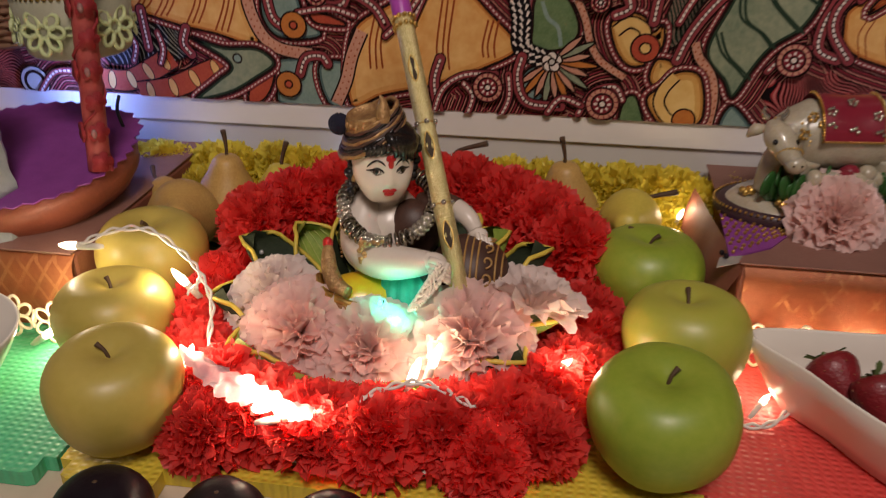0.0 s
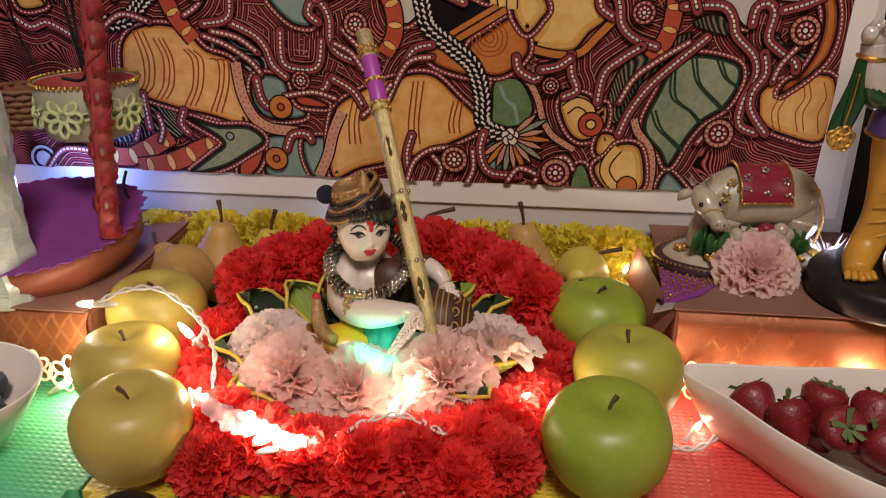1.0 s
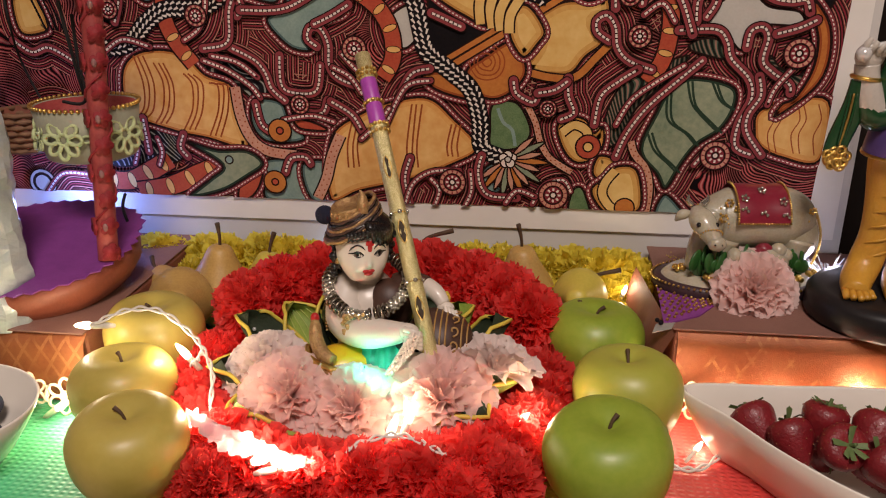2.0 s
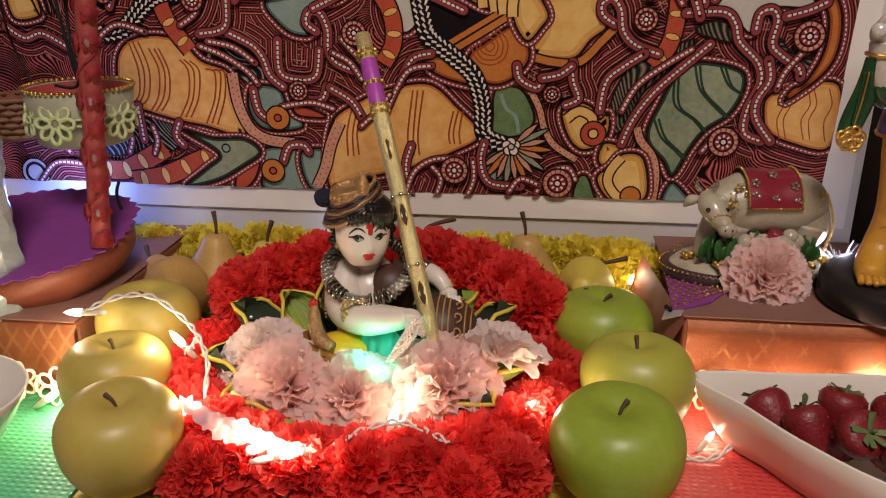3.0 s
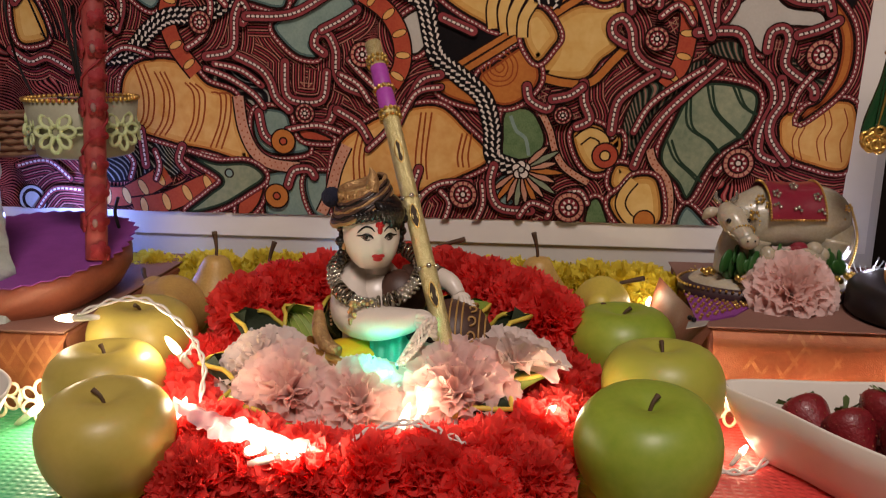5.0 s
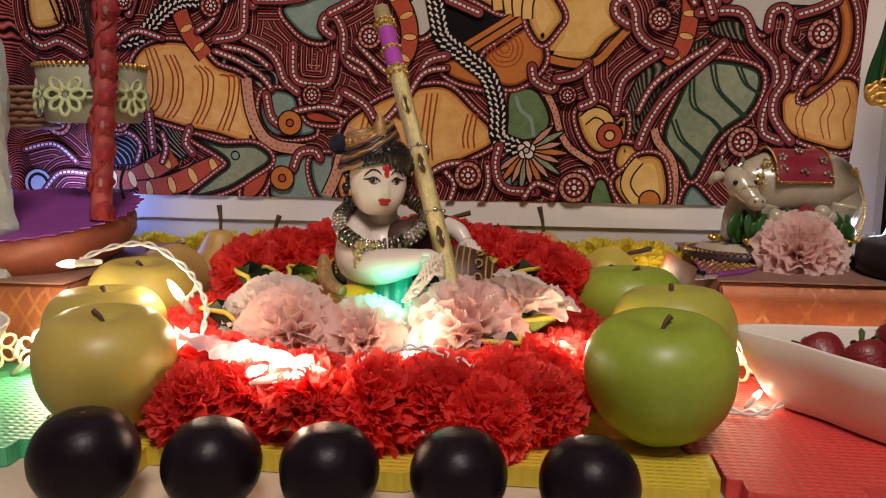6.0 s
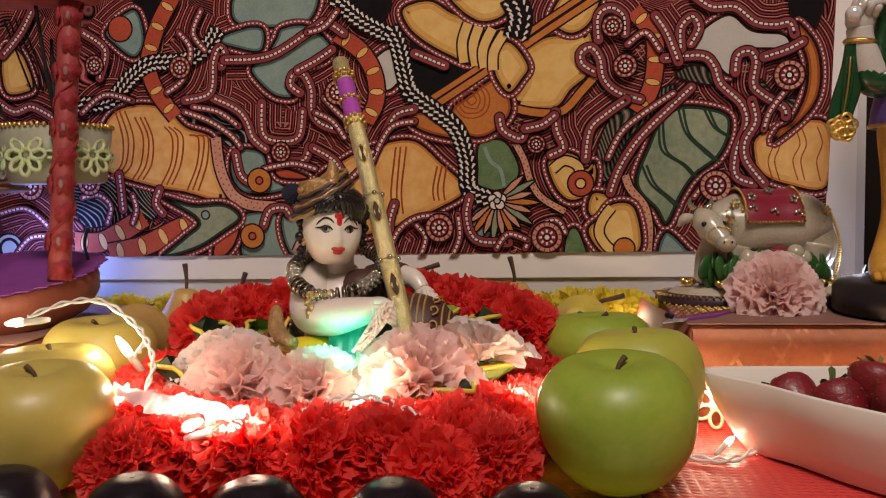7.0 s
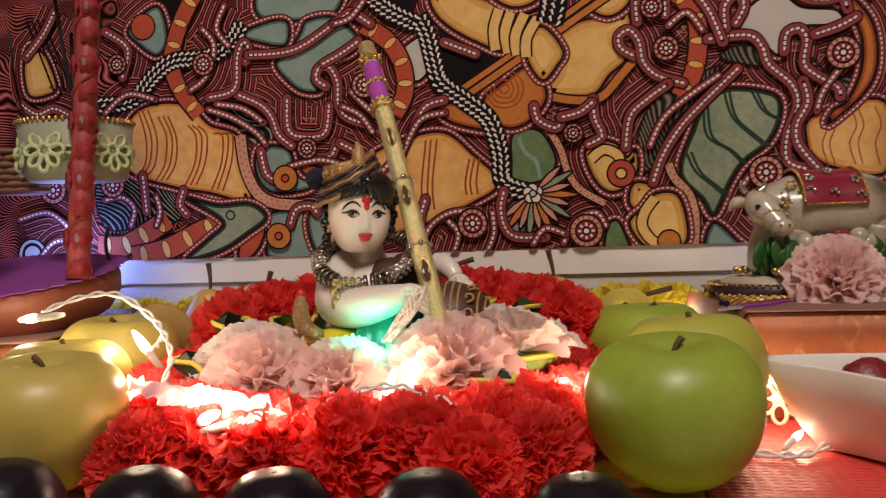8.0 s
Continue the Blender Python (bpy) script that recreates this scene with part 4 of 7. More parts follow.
    cord([(-31.8, 14.5), (-30.2, 14.7), (-29.1, 13.7), (-29.5, 12.2)], 0.36)
    cord([(-27, 14.7), (-26.7, 13.4), (-27.1, 12.2)], 0.36)
    # rosettes and rings
    rosette(28.4, 23.1, 1.15)
    rosette(0.3, 11.4, 1.15)
    rosette(9.3, 10.5, 1.25)
    rosette(22.8, 14.5, 1.2)
    rosette(15.7, 24.3, 0.9)
    rosette(-22.1, 25.6, 0.9)
    rosette(-31, 15.8, 1.05)
    rosette(-30, 26.1, 0.8)
    rosette(-8.2, 23, 1.0)
    rosette(-13.3, 18.1, 0.8)
    rosette(8.5, 18.2, 0.7)
    rosette(14.7, 27.5, 0.8)
    rosette(-36.7, 15.6, 1.2)
    disc(-15.3, 15.7, 1.0, K_ORANGE)
    disc(-15.3, 15.7, 0.25, K_RED)
    disc(-16.1, 10.9, 1.0, K_ORANGE)
    disc(-16.1, 10.9, 0.25, K_RED)
    part("printed_picture", bm, PRINT, ob, "dense printed mural of cords, shells and blossoms", smooth=False)


poster()


# ---- boxes draped with copper cloth ----
def brocade(name, thread, patch):
    """Shot copper cloth with a woven lattice of lozenges and fine gold threads."""
    m = surface(name, (0.40, 0.135, 0.05), (0.27, 0.080, 0.030), rough=0.45, metal=0.35, scale=30, bump=0.2, bump_scale=1100)
    n, l = m.node_tree.nodes, m.node_tree.links
    b = n["Principled BSDF"]
    tex, sep = n.new("ShaderNodeTexCoord"), n.new("ShaderNodeSeparateXYZ")
    l.new(tex.outputs["Object"], sep.inputs[0])

    def calc(op, a, c):
        q = n.new("ShaderNodeMath")
        q.operation = op
        for k, v in enumerate((a, c)):
            if isinstance(v, (int, float)):
                q.inputs[k].default_value = v
            else:
                l.new(v, q.inputs[k])
        return q.outputs[0]
    x, z = calc("MULTIPLY", sep.outputs["X"], 75.0), calc("MULTIPLY", sep.outputs["Z"], 50.0)
    edge = []
    for op in ("ADD", "SUBTRACT"):
        edge.append(calc("ABSOLUTE", calc("SUBTRACT", calc("FRACT", calc(op, x, z), 0.0), 0.5), 0.0))
    lattice = calc("LESS_THAN", calc("MINIMUM", edge[0], edge[1]), 0.10)
    grain = n.new("ShaderNodeTexNoise")
    grain.inputs["Scale"].default_value = 900
    l.new(tex.outputs["Object"], grain.inputs["Vector"])
    mix = n.new("ShaderNodeMix")
    mix.data_type = "RGBA"
    mix.inputs[7].default_value = (*thread, 1)
    # noise patches where the lattice brightens: gold shimmer put into the thread colour
    shimmer = n.new("ShaderNodeTexNoise")
    shimmer.inputs["Scale"].default_value = 45
    l.new(tex.outputs["Object"], shimmer.inputs["Vector"])
    seen = n.new("ShaderNodeMapRange")
    seen.inputs[1].default_value, seen.inputs[2].default_value = patch
    l.new(shimmer.outputs[0], seen.inputs[0])
    l.new(calc("MULTIPLY", calc("MULTIPLY", lattice, grain.outputs[0]), seen.outputs[0]), mix.inputs[0])
    old = b.inputs["Base Color"].links[0].from_socket
    l.new(old, mix.inputs[6])
    l.new(mix.outputs[2], b.inputs["Base Color"])
    return m


M_BROCADE = brocade("copper_brocade", (0.56, 0.24, 0.095), (0.30, 0.55))
M_PLAIN_BROCADE = brocade("shot_copper_cloth", (0.72, 0.38, 0.15), (0.52, 0.66))
M_BROWN_CLOTH = surface("brown_cloth", (0.26, 0.085, 0.05), (0.19, 0.06, 0.035), rough=0.7, scale=50, bump=0.2, bump_scale=700)
M_TOP_CLOTH = surface("dusky_cloth", (0.25, 0.125, 0.095), (0.20, 0.095, 0.07), rough=0.65, scale=40, bump=0.2, bump_scale=800)
M_LACE = surface("cream_lace", (0.85, 0.74, 0.55), (0.78, 0.66, 0.46), rough=0.6, scale=300)
M_PURPLE = surface("purple_card", (0.25, 0.050, 0.27), (0.19, 0.035, 0.21), rough=0.6, scale=80)
M_CLAY = surface("brown_clay", (0.27, 0.07, 0.035), (0.19, 0.05, 0.028), rough=0.5, scale=50, bump=0.15)
M_SILVERFOIL = surface("silver_tag", (0.75, 0.72, 0.68), (0.6, 0.57, 0.53), rough=0.25, metal=0.6, scale=200)


def drape(bm, x0, x1, y, z0, z1, folds, amp, lean):
    """A hanging cloth face with soft folds, its back closed."""
    nx, nz = int((x1 - x0) / 0.006), 10
    grid = []
    for i in range(nx + 1):
        x = x0 + (x1 - x0) * i / nx
        col = []
        for j in range(nz + 1):
            f = j / nz
            d = amp * (1 - f) * (math.sin(x * folds) + 0.6 * math.sin(x * folds * 2.3 + 1))
            r = 0.006 * max(0, (f - 0.85) / 0.15) ** 2
            col.append(bm.verts.new((x, y - lean * (1 - f) - d + r, z0 + (z1 - z0) * f)))
        grid.append(col)
    for a, b in zip(grid, grid[1:]):
        for j in range(nz):
            bm.faces.new((a[j], b[j], b[j + 1], a[j + 1]))
    return bm


def lace_flower():
    """A flat open flower of six looped petals, two centimetres wide, standing in the xz plane."""
    bm = bmesh.new()
    for i in range(6):
        a = math.pi * i / 3 + math.pi / 6
        d, s = Vector((math.cos(a), 0, math.sin(a))), Vector((-math.sin(a), 0, math.cos(a)))
        loop = [d * (0.0065 + 0.0042 * math.cos(t)) + s * 0.0030 * math.sin(t) for t in np.linspace(0, 2 * math.pi, 10, endpoint=False)]
        tube(bm, loop, 0.0009, 5, 2, closed=True)
    ball(bm, (0, 0, 0), 0.0024, 8, squash=(1, .5, 1))
    for s in (-1, 1):
        tube(bm, [(s * 0.0105, 0, -0.004), (s * 0.0118, 0, 0), (s * 0.0105, 0, 0.004)], 0.0009, 5, 3)
    return bm


def lace_strip(x0, count, y, z, parent_label, turn=0, size=1.25):
    ob = thing("lace_trim", (x0, y, 0.0), parent_label, "lace trim", turn=turn)
    first = None
    for i in range(count):
        m = pose(i * 0.0225 * size, 0.0012 * math.sin(i * 1.7), z + 0.0008 * math.sin(i * 2.3), -12, 0, 0) @ Matrix.Scale(size, 4)
        if first is None:
            first = part("lace_flower", lace_flower(), M_LACE, ob)
            first.matrix_basis = m
        else:
            share("lace_flower", first, ob, m)


def cloth_box(x0, x1, y0, y1, h, label, cloth):
    ob = thing("draped_box", (0, 0, 0.0), label, "draped box")
    part("core", slab(bmesh.new(), x0 + 0.004, x1, y0 + 0.007, y1, 0.0005, h - 0.0015, bevel=0.003), M_BROWN_CLOTH, ob, "brown cloth sides", smooth=False)
    part("front_drape", drape(bmesh.new(), x0 + 0.006, x1, y0 + 0.003, 0.0008, h - 0.002, 95, 0.0011, 0.004), cloth, ob, "copper brocade with woven gold lozenges")
    part("top_cloth", slab(bmesh.new(), x0 + 0.002, x1, y0 + 0.0045, y1, h - 0.0012, h, bevel=0.0005), M_TOP_CLOTH, ob, "dusky rose cloth top", smooth=False)
    return ob


def side_cloth():
    """Brown cloth that falls slack over the near end of the box, bulging where it meets the mat."""
    bm, cols = bmesh.new(), []
    for i in range(15):
        f = i / 14
        top = Vector((0.1775 - 0.014 * f, 0.4985 + 0.125 * f, 0.0614))
        col = []
        for j in range(11):
            g = j / 10
            out = 0.020 * math.sin(g * 1.9) * (0.75 + 0.25 * math.sin(f * 7)) * (1 - 0.55 * f) + 0.002 * math.sin(f * 22) * g
            col.append(bm.verts.new((top.x - out, top.y - 0.004 * g * (1 - f), 0.0614 * (1 - g) ** 0.85 + 0.0006)))
        cols.append(col)
    for a, b in zip(cols, cols[1:]):
        for j in range(10):
            bm.faces.new((a[j], a[j + 1], b[j + 1], b[j]))
    return bm


right_box = cloth_box(0.176, 0.52, 0.506, 0.676, 0.061, "low box draped in copper brocade beside the apples", M_PLAIN_BROCADE)
part("side_cloth", side_cloth(), M_BROWN_CLOTH, right_box, "slack brown cloth end")
cloth_box(-0.56, -0.240, 0.462, 0.676, 0.054, "low box draped in copper brocade under the clay pot", M_BROCADE)
lace_strip(0.192, 11, 0.492, 0.0146, "cream lace trim of open flowers before the draped box")
lace_strip(0.1585, 3, 0.492, 0.030, "short cream lace trim on the draped box side", 90)
lace_strip(-0.530, 11, 0.448, 0.0146, "cream lace trim of open flowers under the clay pot box")


def bead_corner():
    """The beaded corner of a purple cloth, with pins and a tag."""
    ob = thing("beaded_cloth", (0.170, 0.510, 0.0612), "purple cloth corner sewn with gold beads on the box", "beaded cloth")
    part("cloth", prism(bmesh.new(), [(0.002, 0.004), (0.030, 0.022), (0.050, 0.050), (0.034, 0.078), (0.006, 0.092)], 0, 0.0012), M_PURPLE, ob, smooth=False)
    first = None
    for row in range(7):
        for i in range(14):
            u = i / 13
            x = 0.005 + row * 0.0058 + 0.0022 * (i % 2)
            y = 0.010 + row * 0.0050 + (0.078 - row * 0.0085) * u
            if first is None:
                first = part("bead", ball(bmesh.new(), (0, 0, 0), 0.0013, 8), M_GOLD, ob)
                first.matrix_basis = pose(x, y, 0.0022)
            else:
                share("bead", first, ob, pose(x, y, 0.0022))
    tag = part("tag", prism(bmesh.new(), [(-0.008, -0.012), (0.006, -0.004), (0.010, 0.006), (-0.004, 0.002)], 0.0014, 0.0020), M_SILVERFOIL, ob, "small silver foil tag", smooth=False)
    for x, y in ((-0.001, 0.0), (0.004, 0.088), (-0.003, 0.004)):
        part("pin_head", ball(bmesh.new(), (x, y, 0.004), 0.0018, 10), M_PLUM, ob, "black pin head")


bead_corner()


# ---- pears ----
def pear(at, turn, size, material, label, stem_bend=0.2, group="pears before the yellow garland"):
    ob = thing("pear", at, label, "pear", group)
    ob.matrix_basis = pose(*at, *turn)
    prof = [(0, 0.004), (0.010, 0.0), (0.019, 0.004), (0.0255, 0.014), (0.0275, 0.025), (0.0255, 0.036), (0.020, 0.047), (0.0145, 0.057), (0.0115, 0.064), (0.008, 0.069), (0, 0.071)]
    prof = [(r * size, z * size) for r, z in (tuple(q) for q in smooth_line(prof, 3))]
    prof[0], prof[-1] = (0, prof[0][1]), (0, prof[-1][1])
    part("skin", lathe(bmesh.new(), [(max(r, 0), z) for r, z in prof], 32, wobble=lambda a, f: 1 + 0.02 * math.cos(3 * a + f * 4)), material, ob)
    part("stem", tube(bmesh.new(), [(0, 0, 0.069 * size), (0.002 * stem_bend, 0, 0.078 * size), (0.022 * stem_bend, 0, 0.090 * size)], [0.0013, 0.0014, 0.0022], 8), M_STEM, ob, "long dark brown stem")
    part("calyx", ball(bmesh.new(), (0, 0, 0.003 * size), 0.0035, 8, squash=(1, 1, .5)), M_STEM, ob)
    return ob


pear((-0.197, 0.607, 0.0), (0, 5, 0), 1.02, M_PEAR, "brown pear standing upright with long stem", -0.1)
pear((-0.2190, 0.586, 0.030), (70, 0, 20), 0.98, M_PEAR, "brown pear lying with its base to the front")
pear((-0.200, 0.562, 0.024), (-62, 10, 60), 0.85, M_PEAR, "brown pear lying under two others")
pear((-0.158, 0.604, 0.0), (-4, 9, 0), 0.95, M_PEAR_Y, "yellow pear leaning behind the red garland", 0.1)
pear((-0.034, 0.620, 0.002), (0, 14, 0), 1.05, M_PEAR_Y, "yellow pear behind the gold flute", 1.0)
pear((0.073, 0.632, 0.0), (2, -4, 0), 1.04, M_PEAR, "slim brown pear standing behind the red garland", -0.1)
pear((0.116, 0.588, 0.004), (-14, 10, 0), 0.76, M_PEAR_Y, "yellow pear leaning beside the green apples", 1.0)
pear((0.120, 0.617, 0.038), (72, 0, -8), 0.82, M_PEAR_Y, "yellow pear lying with its base to the front")


# ---- bowls ----
def shaped_bowl(name, at, outline, foot, height, material, label, lift=None):
    """A thin-walled bowl over any smooth rim outline; the foot is the rim scaled about the middle."""
    ob = thing(name, at, label, "bowl")
    rim = smooth_line(outline, 8, True)
    c = sum(rim) / len(rim)
    bm = bmesh.new()
    steps = [(foot * 0.9, 0.0), (foot, 0.0015), (foot + (1 - foot) * .35, height * .3), (foot + (1 - foot) * .72, height * .65), (1.0, height), (0.985, height + 0.0012), (0.965, height),
             (foot + (1 - foot) * .68, height * .66), (foot + (1 - foot) * .30, height * .32), (foot * .95, 0.005), (0.0, 0.0045)]
    rings = []
    for s, z in steps:
        rings.append([bm.verts.new((*(c + (p - c) * s)[:2], z)) for p in rim] if s else [bm.verts.new((*c, z))])
    k = len(rim)
    for a, b in zip(rings, rings[1:]):
        for i in range(k):
            j = (i + 1) % k
            bm.faces.new((a[i], a[j], b[j], b[i]) if len(b) > 1 else (a[i], a[j], b[0]))
    bm.faces.new(rings[0][::-1])
    bmesh.ops.recalc_face_normals(bm, faces=bm.faces[:])
    part("shell", bm, material, ob)
    return ob


shaped_bowl("strawberry_bowl", (0, 0, 0.0005), [(0.178, 0.463), (0.202, 0.425), (0.226, 0.389), (0.262, 0.352), (0.32, 0.322), (0.39, 0.345), (0.41, 0.42), (0.37, 0.466), (0.307, 0.474), (0.246, 0.470)],
            0.80, 0.042, M_CERAMIC, "white pointed ceramic bowl holding strawberries on the red mat")
shaped_bowl("blueberry_bowl", (-0.292, 0.378, 0.0005), [(0.064 * math.cos(a), 0.056 * math.sin(a)) for a in np.linspace(0, 2 * math.pi, 12, endpoint=False)],
            0.55, 0.044, M_CERAMIC, "white rounded ceramic bowl holding blueberries on the green mat")

M_BERRY = surface("strawberry_skin", (0.24, 0.012, 0.018), (0.14, 0.007, 0.011), rough=0.45, scale=120, coat=0.1, bump=0.3, bump_scale=500)
M_SEED = surface("strawberry_seed", (0.30, 0.10, 0.04), rough=0.5)
M_CALYX = surface("berry_leaf", (0.10, 0.17, 0.05), (0.17, 0.22, 0.08), rough=0.6, scale=200, trans=0.15)
M_BLUE = surface("blueberry_skin", (0.020, 0.022, 0.045), (0.05, 0.055, 0.09), rough=0.5, scale=90)


def strawberry(at, turn, r=0.0140):
    ob = thing("strawberry", at, "ripe red strawberry with green leaves in the white bowl", "strawberry", "strawberries in the bowl")
    ob.matrix_basis = pose(*at, *turn)
    prof = [(0, -1.35), (0.28, -1.22), (0.58, -0.80), (0.85, -0.25), (1.0, 0.25), (0.92, 0.62), (0.62, 0.82), (0.2, 0.80), (0, 0.76)]
    prof = [(max(p[0], 0) * r, p[1] * r) for p in smooth_line(prof, 3)]
    prof[0], prof[-1] = (0, prof[0][1]), (0, prof[-1][1])
    part("flesh", lathe(bmesh.new(), prof, 26, wobble=lambda a, f: 1 + 0.03 * math.cos(2 * a + at[0] * 90)), M_BERRY, ob)
    bm = bmesh.new()
    for i in range(70):
        f = 0.12 + 0.72 * (i + .5) / 70
        k = f * (len(prof) - 1)
        q, fr = int(k), k % 1
        rr = prof[q][0] * (1 - fr) + prof[q + 1][0] * fr
        z = prof[q][1] * (1 - fr) + prof[q + 1][1] * fr
        a = i * 2.39996
        ball(bm, (rr * math.cos(a), rr * math.sin(a), z), 0.00042, 5, squash=(1, 1, 1.5))
    part("seed_speckle", bm, M_SEED, ob)
    bm = bmesh.new()
    for i in range(8):
        a = i * math.pi / 4 + random.uniform(-.2, .2)
        way = Vector((math.cos(a), math.sin(a), random.uniform(-.1, .5))).normalized()
        petal(bm, Vector((0, 0, r * .78)), way, Vector((-math.sin(a), math.cos(a), 0)), r * random.uniform(.6, .85), r * .13, random.uniform(-.3, .5), rows=3, ragged=0.1)
    tube(bm, [(0, 0, r * .75), (0.001, 0, r * 1.1)], 0.0011, 6)
    part("leaves", bm, M_CALYX, ob, "pale green leaf crown")


for at, turn in (((0.222, 0.441, 0.031), (-62, 0, 25)), ((0.239, 0.422, 0.033), (-30, -40, -30)), ((0.258, 0.430, 0.042), (-14, 12, 0)), ((0.260, 0.406, 0.040), (48, 5, 10)),
                 ((0.284, 0.419, 0.043), (-55, 20, -20)), ((0.285, 0.394, 0.036), (-70, 30, 40)), ((0.298, 0.386, 0.047), (20, 60, 0)), ((0.305, 0.420, 0.043), (90, 0, 30)),
                 ((0.262, 0.434, 0.022), (90, 0, 30)), ((0.290, 0.412, 0.022), (90, 0, 80)), ((0.300, 0.360, 0.036), (60, 0, 200)), ((0.33, 0.40, 0.040), (90, 0, 10))):
    strawberry(at, turn)


def blueberries():
    first = None
    for i in range(26):
        a, rr = i * 2.39996, 0.040 * math.sqrt((i % 13) / 13)
        z = 0.018 if i < 13 else 0.030
        m = pose(-0.292 + rr * math.cos(a), 0.378 + rr * 0.85 * math.sin(a), z + random.uniform(-.002, .002), random.uniform(-60, 60), random.uniform(-60, 60), 0)
        if first is None:
            ob = thing("blueberry", (0, 0, 0), "dark blueberry in the white bowl", "blueberry", "blueberries in the bowl")
            prof = [(0, -1.0), (0.5, -0.88), (0.86, -0.5), (1.0, 0.0), (0.86, 0.5), (0.55, 0.84), (0.42, 0.95), (0.34, 0.84), (0, 0.78)]
            part("skin", lathe(bmesh.new(), [(r * .0082, q * .0075) for r, q in prof], 16), M_BLUE, ob)
            ob.matrix_basis = m
            first = ob
        else:
            copy_thing(first, m)


blueberries()


# ---- lotus bowl, carnations ----
M_LEAF_LIGHT = surface("light_green_satin", (0.34, 0.42, 0.08), (0.17, 0.26, 0.035), rough=0.4, scale=70)
M_LEAF_DARK = surface("dark_green_velvet", (0.016, 0.026, 0.010), (0.030, 0.042, 0.016), rough=0.75, scale=60, bump=0.3, bump_scale=600)
M_PIPING = surface("yellow_piping", (0.72, 0.55, 0.08), (0.60, 0.45, 0.06), rough=0.5, scale=200)
M_SEQUIN = surface("silver_sequin", (0.85, 0.83, 0.8), rough=0.2, metal=0.35)
M_VEIN = surface("pale_vein", (0.42, 0.48, 0.12), rough=0.5)


def lotus_bowl():
    ob = thing("lotus_bowl", (-0.033, 0.475, 0.0), "lotus-shaped bowl of green cloth petals with yellow piping", "lotus bowl")
    part("bowl", lathe(bmesh.new(), [(0, 0.003), (0.045, 0.003), (0.075, 0.012), (0.088, 0.022), (0.086, 0.024), (0.070, 0.015), (0.04, 0.008), (0, 0.007)], 40), M_LEAF_DARK, ob)
    for degrees, dark, reach, tip, wide in ((348, False, 0.110, 0.046, 0.026), (13, True, 0.100, 0.066, 0.023), (29, False, 0.080, 0.069, 0.023), (58, True, 0.088, 0.060, 0.026), (92, False, 0.090, 0.060, 0.028),
                                            (122, True, 0.088, 0.058, 0.024), (147, False, 0.090, 0.058, 0.025), (170, True, 0.104, 0.060, 0.025), (196, True, 0.110, 0.044, 0.027), (222, False, 0.106, 0.036, 0.030),
                                            (248, False, 0.098, 0.030, 0.031), (272, False, 0.090, 0.028, 0.031), (298, False, 0.097, 0.030, 0.031), (325, True, 0.107, 0.040, 0.029)):
        a = math.radians(degrees)
        back = 0.5 + 0.5 * math.sin(a)
        length, rise = reach - 0.050, tip - 0.013
        bm = bmesh.new()
        nu, nv = 10, 9
        grid = []
        for i in range(nu + 1):
            f = i / nu
            w = wide * (0.62 + 0.38 * math.sin(min(f * 1.7, 1) * math.pi / 2)) * max(0.0, 1 - f ** 3.2) ** 0.55
            row = []
            for j in range(nv + 1):
                v = 2 * j / nv - 1
                x = 0.050 + length * f
                y = w * v
                z = 0.013 + rise * f ** (1.5 - 0.5 * back) + 0.004 * v * v * (0.4 + f) + (0.0014 if dark else 0) + 0.0012 * math.sin(v * 5 + degrees) * f
                x -= 0.007 * v * v * (1 + back)
                row.append(Vector((x, y, z)))
            grid.append(row)
        R = Matrix.Rotation(a, 3, "Z")
        top = [[bm.verts.new(R @ p) for p in row] for row in grid]
        low = [[bm.verts.new(R @ (p - Vector((-0.0006, 0, 0.0014)))) for p in row] for row in grid]
        for g, flip in ((top, False), (low, True)):
            for i in range(nu):
                for j in range(nv):
                    q = (g[i][j], g[i + 1][j], g[i + 1][j + 1], g[i][j + 1])
                    bm.faces.new(q[::-1] if flip else q)
        pt = part("petal", bm, M_LEAF_DARK if dark else M_LEAF_LIGHT, ob, "dark green velvet petal" if dark else "light green veined petal")
        line = [R @ grid[i][0] for i in range(nu)] + [R @ grid[nu][nv // 2]] + [R @ grid[i][nv] for i in range(nu - 1, -1, -1)]
        part("piping", tube(bmesh.new(), [tuple(p) for p in line], 0.0015, 6, 2), M_PIPING, pt)
        if dark:
            for i in range(2, 9):
                share_first = ball(bmesh.new(), tuple(R @ (grid[i][4] + Vector((-0.0024, 0, 0.0016)))), 0.0016, 6)
                part("sequin", share_first, M_SEQUIN, pt)
        else:
            for j in (1, 2, 3, 4, 5, 6, 7, 8):
                part("vein", tube(bmesh.new(), [tuple(R @ (grid[i][j] + Vector((-0.0003, 0, 0.0003)))) for i in range(0, nu)], 0.00045, 4, 1), M_VEIN, pt)


lotus_bowl()


